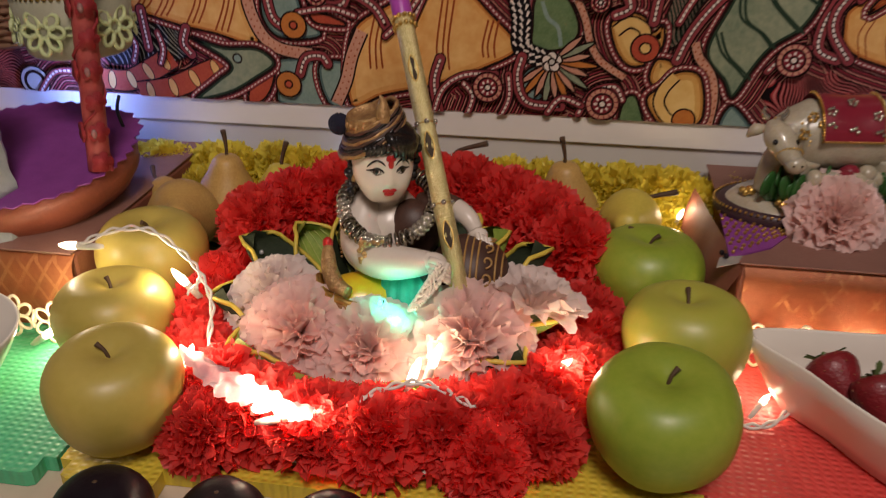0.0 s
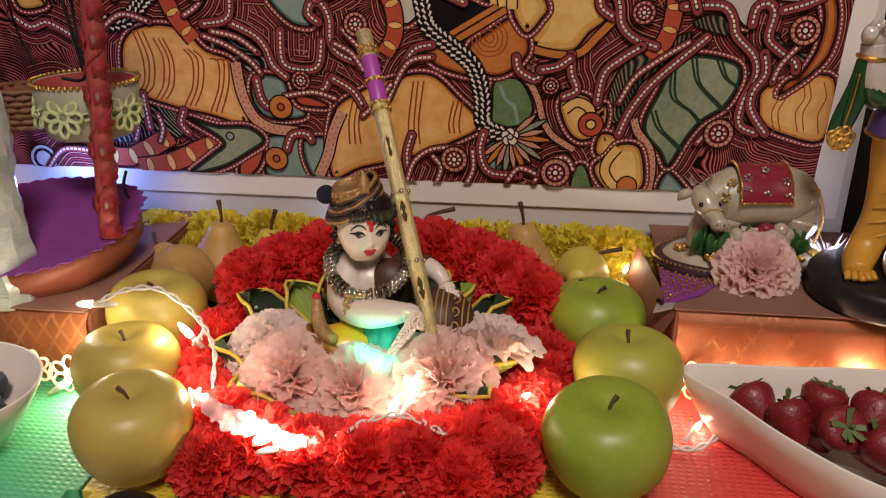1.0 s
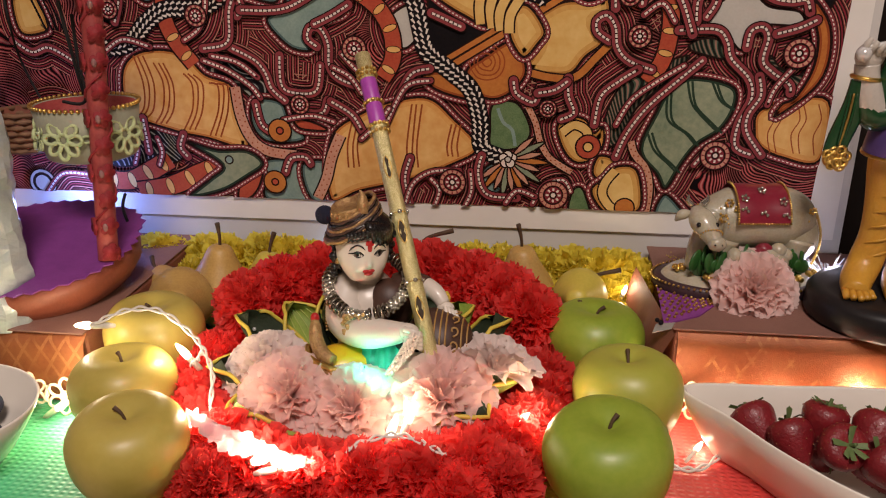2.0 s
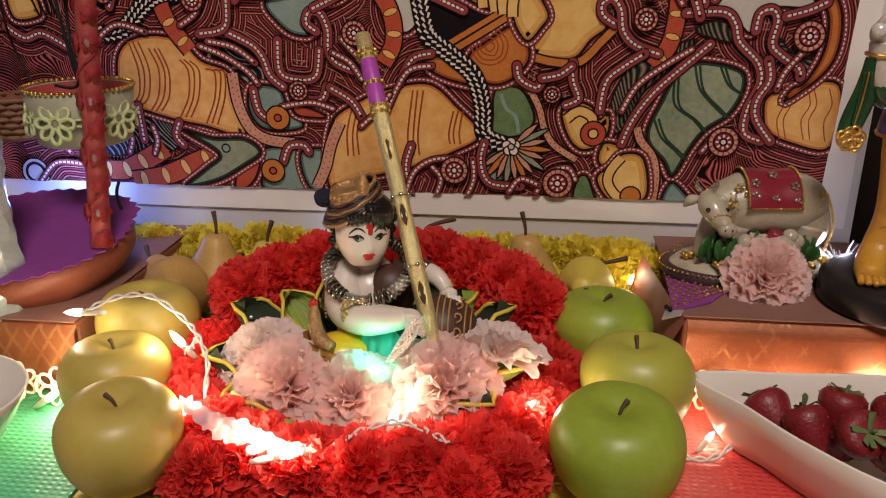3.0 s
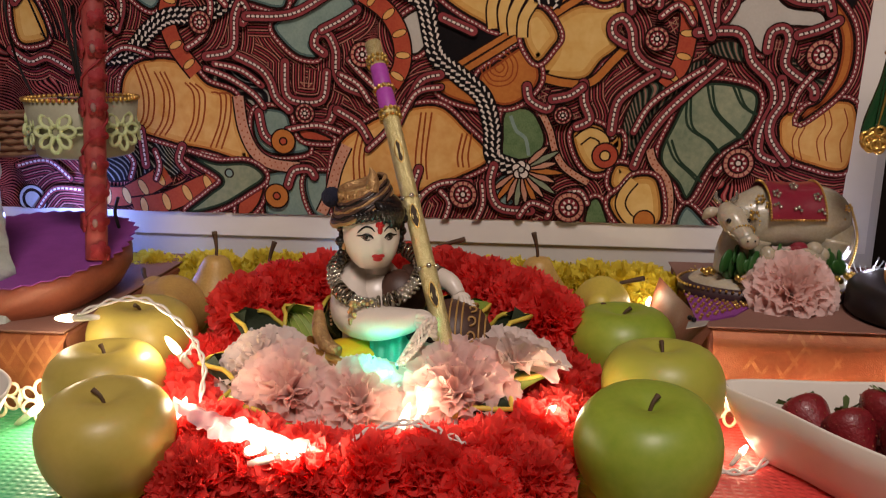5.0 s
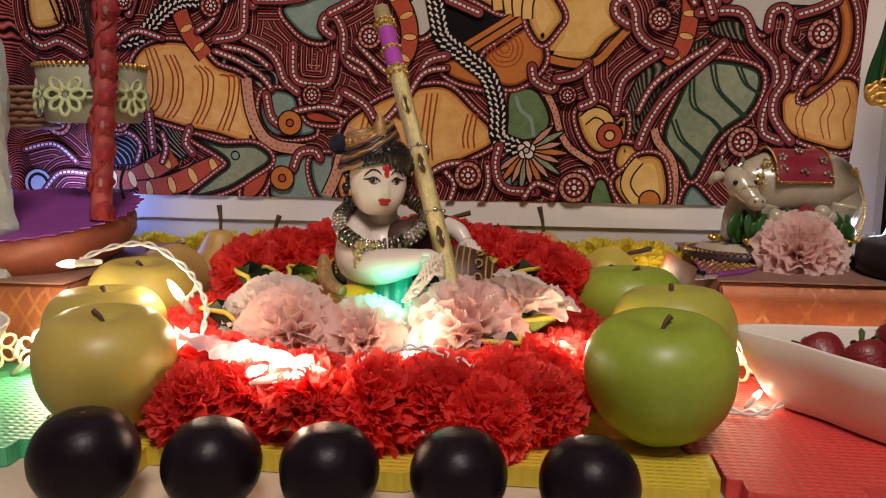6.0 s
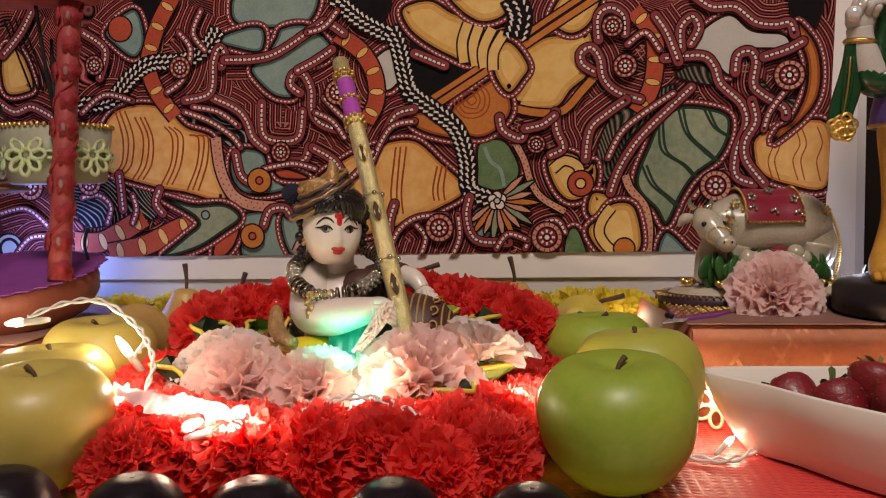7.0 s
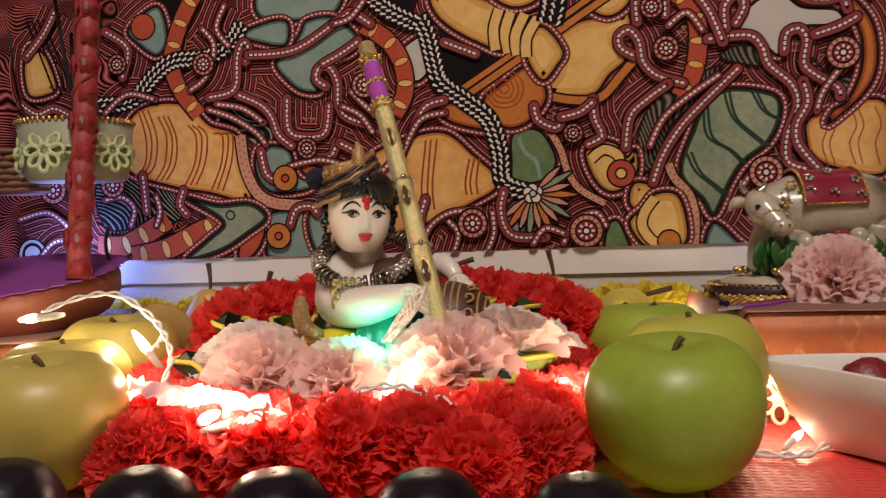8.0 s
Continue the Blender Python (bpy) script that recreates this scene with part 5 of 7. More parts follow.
def carnation(at, r, turn, material, label, petals=26, open_up=1.0):
    """A ruffled flower: fan petals with wavy, toothed rims in three whorls."""
    ob = thing("carnation", at, label, "carnation", "paper-pale carnations")
    ob.matrix_basis = pose(*at, turn[0], turn[1], 0) @ pose(0, 0, 0, 0, 0, turn[2])
    bm = bmesh.new()
    petals = int(petals * 1.3)
    for i in range(petals):
        f = i / petals
        tilt = (0.12 + 1.15 * f) * open_up
        a = i * 2.39996
        size = r * (0.62 + 0.40 * f)
        spread = 0.80 + 0.30 * random.random()
        ph, ph2 = random.random() * 6, random.random() * 6
        nu, nv = 7, 30
        prev = None
        for u in range(nu + 1):
            s = u / nu
            row = []
            for v in range(nv + 1):
                w = 2 * v / nv - 1
                ang = w * spread * (0.5 + 0.5 * s)
                wave = (0.10 * math.sin(w * 7 + ph) + 0.070 * math.sin(w * 15 + ph2)) * s * s + 0.02 * math.sin(w * 31 + ph) * s ** 6
                rad = size * s * (1 - 0.10 * w * w) + (size * 0.03 * (v % 2) if u == nu else 0)
                x = rad * math.cos(ang) * math.sin(tilt + 0.35 * s * f)
                y = rad * math.sin(ang)
                z = rad * math.cos(ang) * math.cos(tilt + 0.35 * s * f)
                d = Vector((x - wave * size * math.cos(tilt), y, z + wave * size * math.sin(tilt)))
                d = Matrix.Rotation(a, 3, "Z") @ d
                row.append(bm.verts.new(d + Vector((0, 0, -r * 0.45))))
            if prev:
                for v in range(nv):
                    bm.faces.new((prev[v], prev[v + 1], row[v + 1], row[v]))
            prev = row
    part("petals", bm, material, ob)
    part("calyx", lathe(bmesh.new(), [(0, -r * .95), (r * .16, -r * .9), (r * .22, -r * .6), (r * .26, -r * .4), (0, -r * .35)], 12), M_CALYX, ob, "green calyx")
    return ob


carnation((-0.106, 0.446, 0.051), 0.0345, (28, -25, 10), M_WHITE_PETAL, "pale pink carnation lying in the lotus bowl", 20)
carnation((-0.077, 0.417, 0.0485), 0.0380, (38, -5, 40), M_PINK_PETAL, "pink carnation lying in the lotus bowl", 26)
carnation((-0.032, 0.411, 0.0465), 0.0350, (34, 4, 80), M_PINK_PETAL, "pink carnation lying at the lotus bowl's front", 24)
carnation((0.024, 0.420, 0.0525), 0.0395, (40, 8, 130), M_PINK_PETAL, "large pink carnation lying in the lotus bowl", 28)
carnation((0.059, 0.455, 0.061), 0.0350, (-4, 18, 20), M_WHITE_PETAL, "white fan-shaped carnation lying in the lotus bowl", 12, 0.66)
carnation((0.2425, 0.546, 0.0775), 0.0335, (62, 4, 60), M_PINK_PETAL, "dusty pink carnation lying before the cow ornament", 30)


# ---- flute ----
M_FLUTE = surface("gold_glitter_paper", (0.56, 0.46, 0.15), (0.98, 0.88, 0.48), rough=0.30, metal=0.6, scale=220, bump=0.55, bump_scale=1200, fine=0.8, contrast=(0.38, 0.62))
M_VIOLET = surface("violet_ribbon", (0.42, 0.07, 0.42), (0.32, 0.05, 0.32), rough=0.35, scale=200)
M_CRYSTAL = surface("clear_crystal", (0.74, 0.70, 0.62), (0.36, 0.33, 0.27), rough=0.10, metal=0.8, scale=500)
M_HOLE = surface("painted_hollow", (0.05, 0.032, 0.015), (0.035, 0.02, 0.01), rough=0.8)


def flute():
    top, low = Vector((-0.0525, 0.5745, 0.239)), Vector((0.0150, 0.4440, 0.0635))
    ob = thing("flute", tuple(low), "slender golden flute with violet bands leaning on the figurine", "flute")
    d = (top - low)
    length = d.length
    ob.matrix_basis = Matrix.Translation(low) @ d.to_track_quat("Z", "Y").to_matrix().to_4x4()
    at = lambda z: (z - 0.0635) / (0.239 - 0.0635) * length
    r = 0.0056
    part("tube", lathe(bmesh.new(), [(r * .7, 0), (r, 0.001), (r, length * .4), (r * 1.02, length * .8), (r, length - 0.001), (r * .7, length), (r * .6, length - .004), (0, length - .005)], 24), M_FLUTE, ob)
    for z0, z1 in ((0.209, 0.222), (0.1945, 0.2065)):
        part("violet_band", lathe(bmesh.new(), [(r * 1.04, at(z0)), (r * 1.07, at(z0) + .001), (r * 1.07, at(z1) - .001), (r * 1.04, at(z1))], 24), M_VIOLET, ob, "shiny violet band")
    for z in (0.2275, 0.2245, 0.2075, 0.1935, 0.1895):
        ring = part("bead_ring", bmesh.new(), M_GOLD, ob, "ring of gold beads")
        first = None
        for k in range(12):
            a = 2 * math.pi * k / 12 + z * 400
            m = pose(r * 1.18 * math.cos(a), r * 1.18 * math.sin(a), at(z))
            if first is None:
                first = part("bead", ball(bmesh.new(), (0, 0, 0), 0.0015, 8), M_GOLD, ring)
                first.matrix_basis = m
            else:
                share("bead", first, ring, m)
    for z in (0.141, 0.103):
        for k in range(6):
            a = 2 * math.pi * k / 6 + 0.4
            part("gem", ball(bmesh.new(), (r * 1.12 * math.cos(a), r * 1.12 * math.sin(a), at(z)), 0.0017, 8), M_CRYSTAL, ob, "clear crystal gem")
        part("wire_ring", tube(bmesh.new(), [(r * 1.06 * math.cos(a), r * 1.06 * math.sin(a), at(z)) for a in np.linspace(0, 2 * math.pi, 12, endpoint=False)], 0.0004, 5, 2, closed=True), M_GOLD, ob)
    # finger holes face the viewer: lozenge with a raised rim, hollow's shade painted as dark faces
    inv = ob.matrix_basis.to_3x3().inverted()
    face = inv @ Vector((0.1, -0.85, 0.45))
    ang = math.atan2(face.y, face.x)
    for z in (0.167, 0.130, 0.0885):
        line = []
        for t in np.linspace(0, 2 * math.pi, 12, endpoint=False):
            a = ang + 0.50 * math.sin(t) * abs(math.sin(t)) ** 0.3
            line.append((r * 1.01 * math.cos(a), r * 1.01 * math.sin(a), at(z) + 0.0085 * math.cos(t) * abs(math.cos(t)) ** 0.3))
        bm = bmesh.new()
        vs = [bm.verts.new(Vector(p) * 1.0) for p in line]
        c = bm.verts.new((r * 1.03 * math.cos(ang), r * 1.03 * math.sin(ang), at(z)))
        for i in range(12):
            bm.faces.new((vs[i], vs[(i + 1) % 12], c))
        hole = part("finger_hole", bm, M_HOLE, ob, "dark lozenge painted as a shaded finger hole")
        part("hole_rim", tube(bmesh.new(), line, 0.0005, 5, 1, closed=True), M_GOLD, hole)


flute()


# ---- figurine: one plain painted mesh ----
M_FIG = [surface("figurine_white", (0.70, 0.62, 0.54), (0.65, 0.57, 0.49), rough=0.35, scale=40, coat=0.2),
         surface("figurine_black", (0.007, 0.006, 0.006), (0.012, 0.009, 0.008), rough=0.25, scale=90, bump=0.15, bump_scale=400),
         surface("figurine_gold", (0.56, 0.36, 0.14), (0.24, 0.11, 0.05), rough=0.35, metal=0.45, scale=250, bump=0.5, bump_scale=700),
         surface("figurine_yellow", (0.78, 0.52, 0.02), (0.66, 0.42, 0.015), rough=0.3, scale=80, coat=0.3),
         surface("figurine_navy", (0.008, 0.009, 0.03), rough=0.9, scale=300, bump=0.8, bump_scale=900),
         surface("figurine_red", (0.50, 0.02, 0.02), rough=0.3),
         surface("figurine_brown", (0.085, 0.038, 0.024), (0.04, 0.018, 0.012), rough=0.5, scale=120),
         surface("figurine_teal", (0.05, 0.40, 0.30), (0.03, 0.26, 0.20), rough=0.35, scale=120),
         surface("figurine_ochre", (0.42, 0.24, 0.07), (0.30, 0.16, 0.05), rough=0.4, scale=300), M_GOLD]


def figurine():
    bm = bmesh.new()
    W, BLK, GLD, YEL, NVY, RED, BRN, TEAL, OCH, GILT = range(10)
    hc = Vector((-0.0376, 0.4838, 0.1235))
    turn = Euler((radians(2), radians(3), radians(29))).to_matrix()
    RX, RY, RZ = 0.0184, 0.0180, 0.0216

    def taper(z):
        return 1 - 0.26 * (max(0.0, -z - 0.10) / 0.90) ** 1.8

    def full(q, z):
        """A fuller section towards the jaw."""
        return math.copysign(abs(q) ** (1 - 0.62 * max(0.0, -z)), q)

    def head_shape(u):
        """From a unit ball to the head: jaw, cheeks, nose, mouth, chin and eye sockets."""
        x, z = full(u.x, u.z) * RX * taper(u.z), u.z * RZ
        y = (full(u.y, u.z) if u.y < 0 else u.y) * RY
        g = lambda cx, cz, sx, sz: math.exp(-((x - cx) / sx) ** 2 - ((z - cz) / sz) ** 2)
        d = 0.0027 * g(0, -0.0064, 0.0020, 0.0026) + 0.0011 * g(0, -0.0020, 0.0018, 0.0034)
        d += 0.0012 * (g(0.0078, -0.0095, 0.0055, 0.0055) + g(-0.0078, -0.0095, 0.0055, 0.0055))
        d += 0.0010 * g(0, -0.0121, 0.0036, 0.0026) + 0.0014 * g(0, -0.0182, 0.0046, 0.0034)
        d -= 0.0013 * (g(0.0074, 0.0006, 0.0036, 0.0030) + g(-0.0074, 0.0006, 0.0036, 0.0030))
        d += 0.0007 * g(0, 0.0100, 0.0100, 0.0060)
        return Vector((x, y - d * min(1.0, max(0.0, -u.y) * 2), z))

    def on_face(x, z, out=0.0):
        uz = z / RZ
        q = x / (RX * taper(uz))
        ux = math.copysign(abs(q) ** (1 / (1 - 0.62 * max(0.0, -uz))), q)
        u = Vector((ux, -math.sqrt(max(0.02, 1 - ux * ux - uz * uz)), uz))
        return hc + turn @ (head_shape(u) + Vector((q * 0.6, -0.9, 0)) * out)

    def local(x, y, z):
        return tuple(hc + turn @ Vector((x, y, z)))

    def turned(profile, seg, m, k):
        """A lathed body laid out by a matrix."""
        before = len(bm.verts)
        lathe(bm, profile, seg, mat=k)
        for v in list(bm.verts)[before:]:
            v.co = m @ v.co

    ball(bm, hc, 1.0, 96, W, (1, 1, 1), turn, head_shape)
    # ears with gold drops
    for s in (-1, 1):
        ball(bm, local(s * 0.0166, 0.001, -0.003), 0.0042, 12, W, (0.5, 0.8, 1.4), turn)
        for k in range(2):
            ball(bm, local(s * 0.0174, -0.002, -0.0070 - 0.0022 * k), 0.0015, 8, GLD)
    # painted brows, lids, irises
    for s in (-1, 1):
        tube(bm, [tuple(on_face(s * x, z, 0.0001)) for x, z in ((0.0030, 0.0044), (0.0052, 0.0066), (0.0080, 0.0071), (0.0108, 0.0050), (0.0124, 0.0028))], [0.0003, 0.0006, 0.00065, 0.0006, 0.0003], 6, 6, BLK)
        tube(bm, [tuple(on_face(s * x, z, 0.0001)) for x, z in ((0.0036, 0.0002), (0.0052, 0.0018), (0.0075, 0.0023), (0.0098, 0.0014), (0.0128, 0.0010))], [0.0004, 0.0007, 0.0009, 0.0007, 0.0003], 6, 6, BLK)
        tube(bm, [tuple(on_face(s * x, z, 0.0)) for x, z in ((0.0040, 0.0), (0.0060, -0.0013), (0.0080, -0.0015), (0.0102, 0.0004))], [0.0001, 0.0002, 0.0002, 0.0002], 5, 5, BRN)
        ball(bm, on_face(s * 0.0073, 0.0003, 0.0001), 0.0021, 12, BRN, (1, 0.25, 0.85), turn)
        ball(bm, on_face(s * 0.0073, 0.0004, 0.0004), 0.0013, 10, BLK, (1, 0.3, 1), turn)
        tube(bm, [tuple(on_face(s * 0.0073 + 0.0019 * math.cos(a), 0.0004 + 0.0016 * math.sin(a), 0.0002)) for a in np.linspace(0, 2 * math.pi, 12, endpoint=False)], 0.00022, 5, 1, BLK, closed=True)
    # lips, heart-shaped forehead mark
    for x in (-0.0013, 0.0013):
        ball(bm, on_face(x * 1.25, -0.0111, 0.0001), 0.0023, 12, RED, (1.15, 0.45, 0.55), turn)
        ball(bm, on_face(x * 0.95 + 0.0004, 0.0083, 0.0), 0.0021, 12, RED, (0.85, 0.22, 1.1), turn)
    ball(bm, on_face(0, -0.0131, 0.0001), 0.0030, 12, RED, (1.05, 0.45, 0.52), turn)
    ball(bm, on_face(0.0003, 0.0052, 0.0), 0.0023, 12, RED, (0.75, 0.22, 1.5), turn)
    # hair: a cap behind the face, a fringe swept to one side, curls beside the cheeks
    ball(bm, hc + turn @ Vector((0, 0.0050, 0.0030)), 0.0192, 36, BLK, (0.98, 0.88, 1.04), turn)
    for k in range(9):
        a = 0.16 + k * 0.15
        end = (0.0178 * math.sin(a), -0.0182 * math.cos(a), 0.0122 - 0.0009 * k + 0.0014 * math.sin(k * 2.3))
        mid = (0.0188 * math.sin(a * 0.65 - 0.06), -0.0172 * math.cos(a * 0.65), 0.0188 - 0.0003 * k)
        tube(bm, [local(-0.001, -0.0110, 0.0205), local(*mid), local(*end), local(end[0] - 0.0008, end[1], end[2] - 0.0030)], [0.0030, 0.0030, 0.0019, 0.0006], 8, 5, BLK)
    for k in range(7):
        a = -0.10 - k * 0.17
        z = 0.0128 - 0.0008 * k
        tube(bm, [local(0.0172 * math.sin(a * 0.8), -0.0176 * math.cos(a * 0.8), z + 0.0050), local(0.0178 * math.sin(a), -0.0180 * math.cos(a), z + 0.0012), local(0.0180 * math.sin(a - .05), -0.0178 * math.cos(a - .05), z - 0.0012)], [0.0026, 0.0020, 0.0006], 8, 4, BLK)
    ball(bm, hc + turn @ Vector((0.0062, -0.0030, 0.0130)), 0.0142, 28, BLK, (1.0, 0.98, 0.95), turn)
    for s, z0 in ((1, 0.0130), (-1, 0.0030)):
        for k in range(6):
            ball(bm, local(s * (0.0192 if s > 0 else 0.0180) + 0.0014 * math.sin(k * 2.4), (-0.0030 if s > 0 else 0.0010) + 0.0014 * math.cos(k * 1.9), z0 - k * 0.0042), 0.0036 - 0.0002 * k, 12, BLK)
    tube(bm, [local(0.0165, -0.004, 0.0125), local(0.0205, -0.003, 0.0135), local(0.0215, -0.002, 0.0110)], [0.0022, 0.0018, 0.0006], 8, 5, BLK)
    tube(bm, [local(0.0172, -0.003, 0.0040), local(0.0200, -0.002, 0.0030), local(0.0195, -0.002, 0.0005)], [0.0020, 0.0016, 0.0005], 8, 5, BLK)
    # turban of slim twisted cords, low over one temple and high over the other side
    for k in range(9):
        r = 0.0184 - 0.0006 * k
        ring = [local(-0.0056 + r * math.cos(t), 0.0025 + r * 0.94 * math.sin(t), 0.0156 + 0.0015 * k + 0.60 * r * math.cos(t) + 0.0005 * math.sin(9 * t + 2.1 * k)) for t in np.linspace(0, 2 * math.pi, 44, endpoint=False)]
        tube(bm, ring, 0.0013, 6, 1, (GLD, BRN, BLK, BRN)[k % 4], closed=True)
    # embossed gilt crown with a rope edge and a peaked plate
    cm = Matrix.Translation(local(-0.0068, 0.003, 0.0215)) @ turn.to_4x4() @ Matrix.Rotation(radians(-16), 4, "Y") @ Matrix.Diagonal((0.88, 0.88, 1.0, 1.0))
    turned([(0.0150, -0.002), (0.0149, 0.0005), (0.0140, 0.004), (0.0136, 0.0075), (0.0131, 0.0088), (0.0122, 0.0080), (0.0110, 0.006), (0, 0.007)], 40, cm, GLD)
    for k in range(34):
        t = 2 * math.pi * k / 34
        ball(bm, cm @ Vector((0.0151 * math.cos(t), 0.0151 * math.sin(t), 0.0)), 0.0012, 6, GILT)
        if k % 2:
            ball(bm, cm @ Vector((0.0141 * math.cos(t), 0.0141 * math.sin(t), 0.0045)), 0.0013, 6, GLD, (1, 1, 1.6))
    plate = [cm @ Vector(p) for p in ((0.0065, -0.0125, 0.004), (0.0085, -0.0115, 0.0095), (0.0100, -0.0100, 0.0145), (0.0095, -0.0095, 0.0185))]
    tube(bm, [tuple(p) for p in plate], [0.0046, 0.0042, 0.0024, 0.0004], 12, 5, GLD)
    ball(bm, (-0.0618, 0.4835, 0.1450), 0.0064, 20, NVY, bulge=lambda v: v * (1 + 0.05 * math.sin(v.x * 4000) * math.sin(v.z * 4300)))
    # neck, trunk, brown ball at the chest, black ball added for the dark background behind
    tube(bm, [(-0.035, 0.489, 0.110), (-0.036, 0.493, 0.094)], 0.0095, 14, 3, W)
    tube(bm, [(-0.036, 0.496, 0.026), (-0.037, 0.494, 0.045), (-0.037, 0.495, 0.068), (-0.036, 0.496, 0.086), (-0.035, 0.496, 0.100)], [0.022, 0.0225, 0.0220, 0.0205, 0.009], 28, 5, W)
    ball(bm, (-0.0205, 0.4880, 0.0790), 0.0175, 24, BRN, (1.0, 0.85, 1.1))
    ball(bm, (-0.044, 0.518, 0.052), 0.030, 22, BLK, (1.15, 0.5, 1.0))
    # rounded shoulder, upper arm, forearm laid across the lap, hand with fingers
    tube(bm, [(-0.045, 0.494, 0.099), (-0.0495, 0.488, 0.091), (-0.0500, 0.478, 0.080), (-0.0455, 0.467, 0.0735), (-0.030, 0.4550, 0.0735), (-0.012, 0.4480, 0.0775), (-0.003, 0.4460, 0.0800)],
         [0.0075, 0.0115, 0.0128, 0.0125, 0.0112, 0.0084, 0.0062], 24, 7, W)
    ball(bm, (-0.001, 0.4450, 0.0805), 0.0070, 16, W, (1.2, 0.8, 0.85))
    for k in range(4):
        tube(bm, [(-0.002, 0.4405 - 0.0003 * k, 0.0845 - k * .0031), (0.0045, 0.4385, 0.0842 - k * .0032), (0.0085, 0.4400, 0.0812 - k * .0031), (0.0080, 0.4425, 0.0785 - k * .0030)], [0.0021, 0.0020, 0.0018, 0.0014], 8, 4, W)
    for k in range(14):
        ball(bm, (-0.0608 - 0.0014 * math.sin(k * 0.24), 0.481 - 0.0009 * k, 0.0950 - k * 0.0022), 0.0009, 6, GLD)
    # far arm over the pot
    tube(bm, [(-0.012, 0.496, 0.090), (0.002, 0.491, 0.0935), (0.013, 0.483, 0.0920), (0.019, 0.478, 0.086)], [0.0080, 0.0070, 0.0060, 0.0045], 16, 6, W)
    # brown sleeve shape paints the shade on the pale upper arm
    tube(bm, [(-0.016, 0.4955, 0.0905), (-0.004, 0.4925, 0.0940), (0.006, 0.488, 0.0935)], [0.0092, 0.0085, 0.0076], 16, 6, BRN)
    ball(bm, (0.0205, 0.4765, 0.0845), 0.0052, 12, W, (1.2, 0.8, 0.8))
    for k in range(4):
        tube(bm, [(0.0205 + 0.0022 * k, 0.4735, 0.0865 - 0.001 * k), (0.0220 + 0.0024 * k, 0.4700, 0.0825 - 0.001 * k), (0.0222 + 0.0024 * k, 0.4695, 0.0785 - 0.001 * k)], [0.0018, 0.0017, 0.0012], 7, 4, W)
    # gilt armlet with its drops
    for k in range(9):
        ball(bm, (-0.0425 + 0.0019 * math.sin(k * 1.7), 0.4490 + 0.0002 * k, 0.0875 - k * 0.0019), 0.0016, 8, GLD, (1.1, 0.7, 1))
    for k in range(6):
        ball(bm, (-0.0430 + 0.0024 * k, 0.4480 + 0.0006 * k, 0.0868 + 0.0012 * (k % 2)), 0.0014, 8, GLD, (1, 0.7, 1))
    # pot lying on its side, painted with ochre bands and scrolls round its belly
    pc = (0.0165, 0.470, 0.060)
    ball(bm, pc, 0.0245, 34, BRN, (1, 1, 1.02))
    lathe(bm, [(0.0, -0.004), (0.010, -0.003), (0.0128, 0.002), (0.0120, 0.006), (0.008, 0.007)], 20, (0.0015, 0.4565, 0.0640), (1, 0.8), BLK)
    for dx in (-0.0010, 0.0030, 0.0065, 0.0165, 0.0200):
        q = math.sqrt(0.0247 ** 2 - dx * dx)
        tube(bm, [(pc[0] + dx, pc[1] + q * math.cos(a), pc[2] + q * math.sin(a)) for a in np.linspace(0, 2 * math.pi, 30, endpoint=False)], 0.0007, 5, 1, OCH, closed=True)
    for k in range(14):
        a = 2 * math.pi * k / 14
        c = Vector((pc[0] + 0.0115, pc[1] + 0.0222 * math.cos(a), pc[2] + 0.0222 * math.sin(a)))
        s = Vector((0, -math.sin(a), math.cos(a)))
        tube(bm, [tuple(c + s * (0.0042 - 0.0005 * i) * math.cos(i * 0.8) + Vector(((0.0040 - 0.0005 * i) * math.sin(i * 0.8), 0, 0))) for i in range(8)], 0.0007, 5, 2, OCH)
    # folded legs in yellow cloth with pleats, gilt hem and an upturned slipper
    tube(bm, [(-0.018, 0.470, 0.034), (-0.045, 0.458, 0.042), (-0.0600, 0.452, 0.040), (-0.048, 0.441, 0.034), (-0.020, 0.438, 0.030)], [0.019, 0.0195, 0.0165, 0.0155, 0.012], 24, 7, YEL)
    for k in range(9):
        tube(bm, [(-0.066 + k * .0046, 0.4400 - 0.0006 * k, 0.0560 - 0.0004 * k), (-0.066 + k * .0050, 0.4310 - 0.0004 * k, 0.046), (-0.064 + k * .0050, 0.4290, 0.033)], [0.0016, 0.0027, 0.0022], 8, 5, YEL)
    for k in range(3):
        tube(bm, [(-0.0690, 0.449, 0.0640 - k * .0032), (-0.0625, 0.4370, 0.0600 - k * .0034), (-0.046, 0.4305, 0.0575 - k * .0030), (-0.031, 0.4315, 0.0560 - k * .0036)], [0.0022, 0.0024, 0.0022, 0.0012], 8, 5, (GILT, GLD, GILT)[k])
    tube(bm, [(-0.049, 0.4380, 0.0600), (-0.057, 0.4420, 0.0625), (-0.0625, 0.4490, 0.0680), (-0.0650, 0.4560, 0.0745), (-0.0660, 0.4600, 0.0800)], [0.0040, 0.0052, 0.0048, 0.0040, 0.0018], 16, 5, GLD)
    ball(bm, (-0.0660, 0.4600, 0.0795), 0.0032, 12, RED, (1, 1, 1.25))
    # green cloth falling in folds over the lap
    cols = []
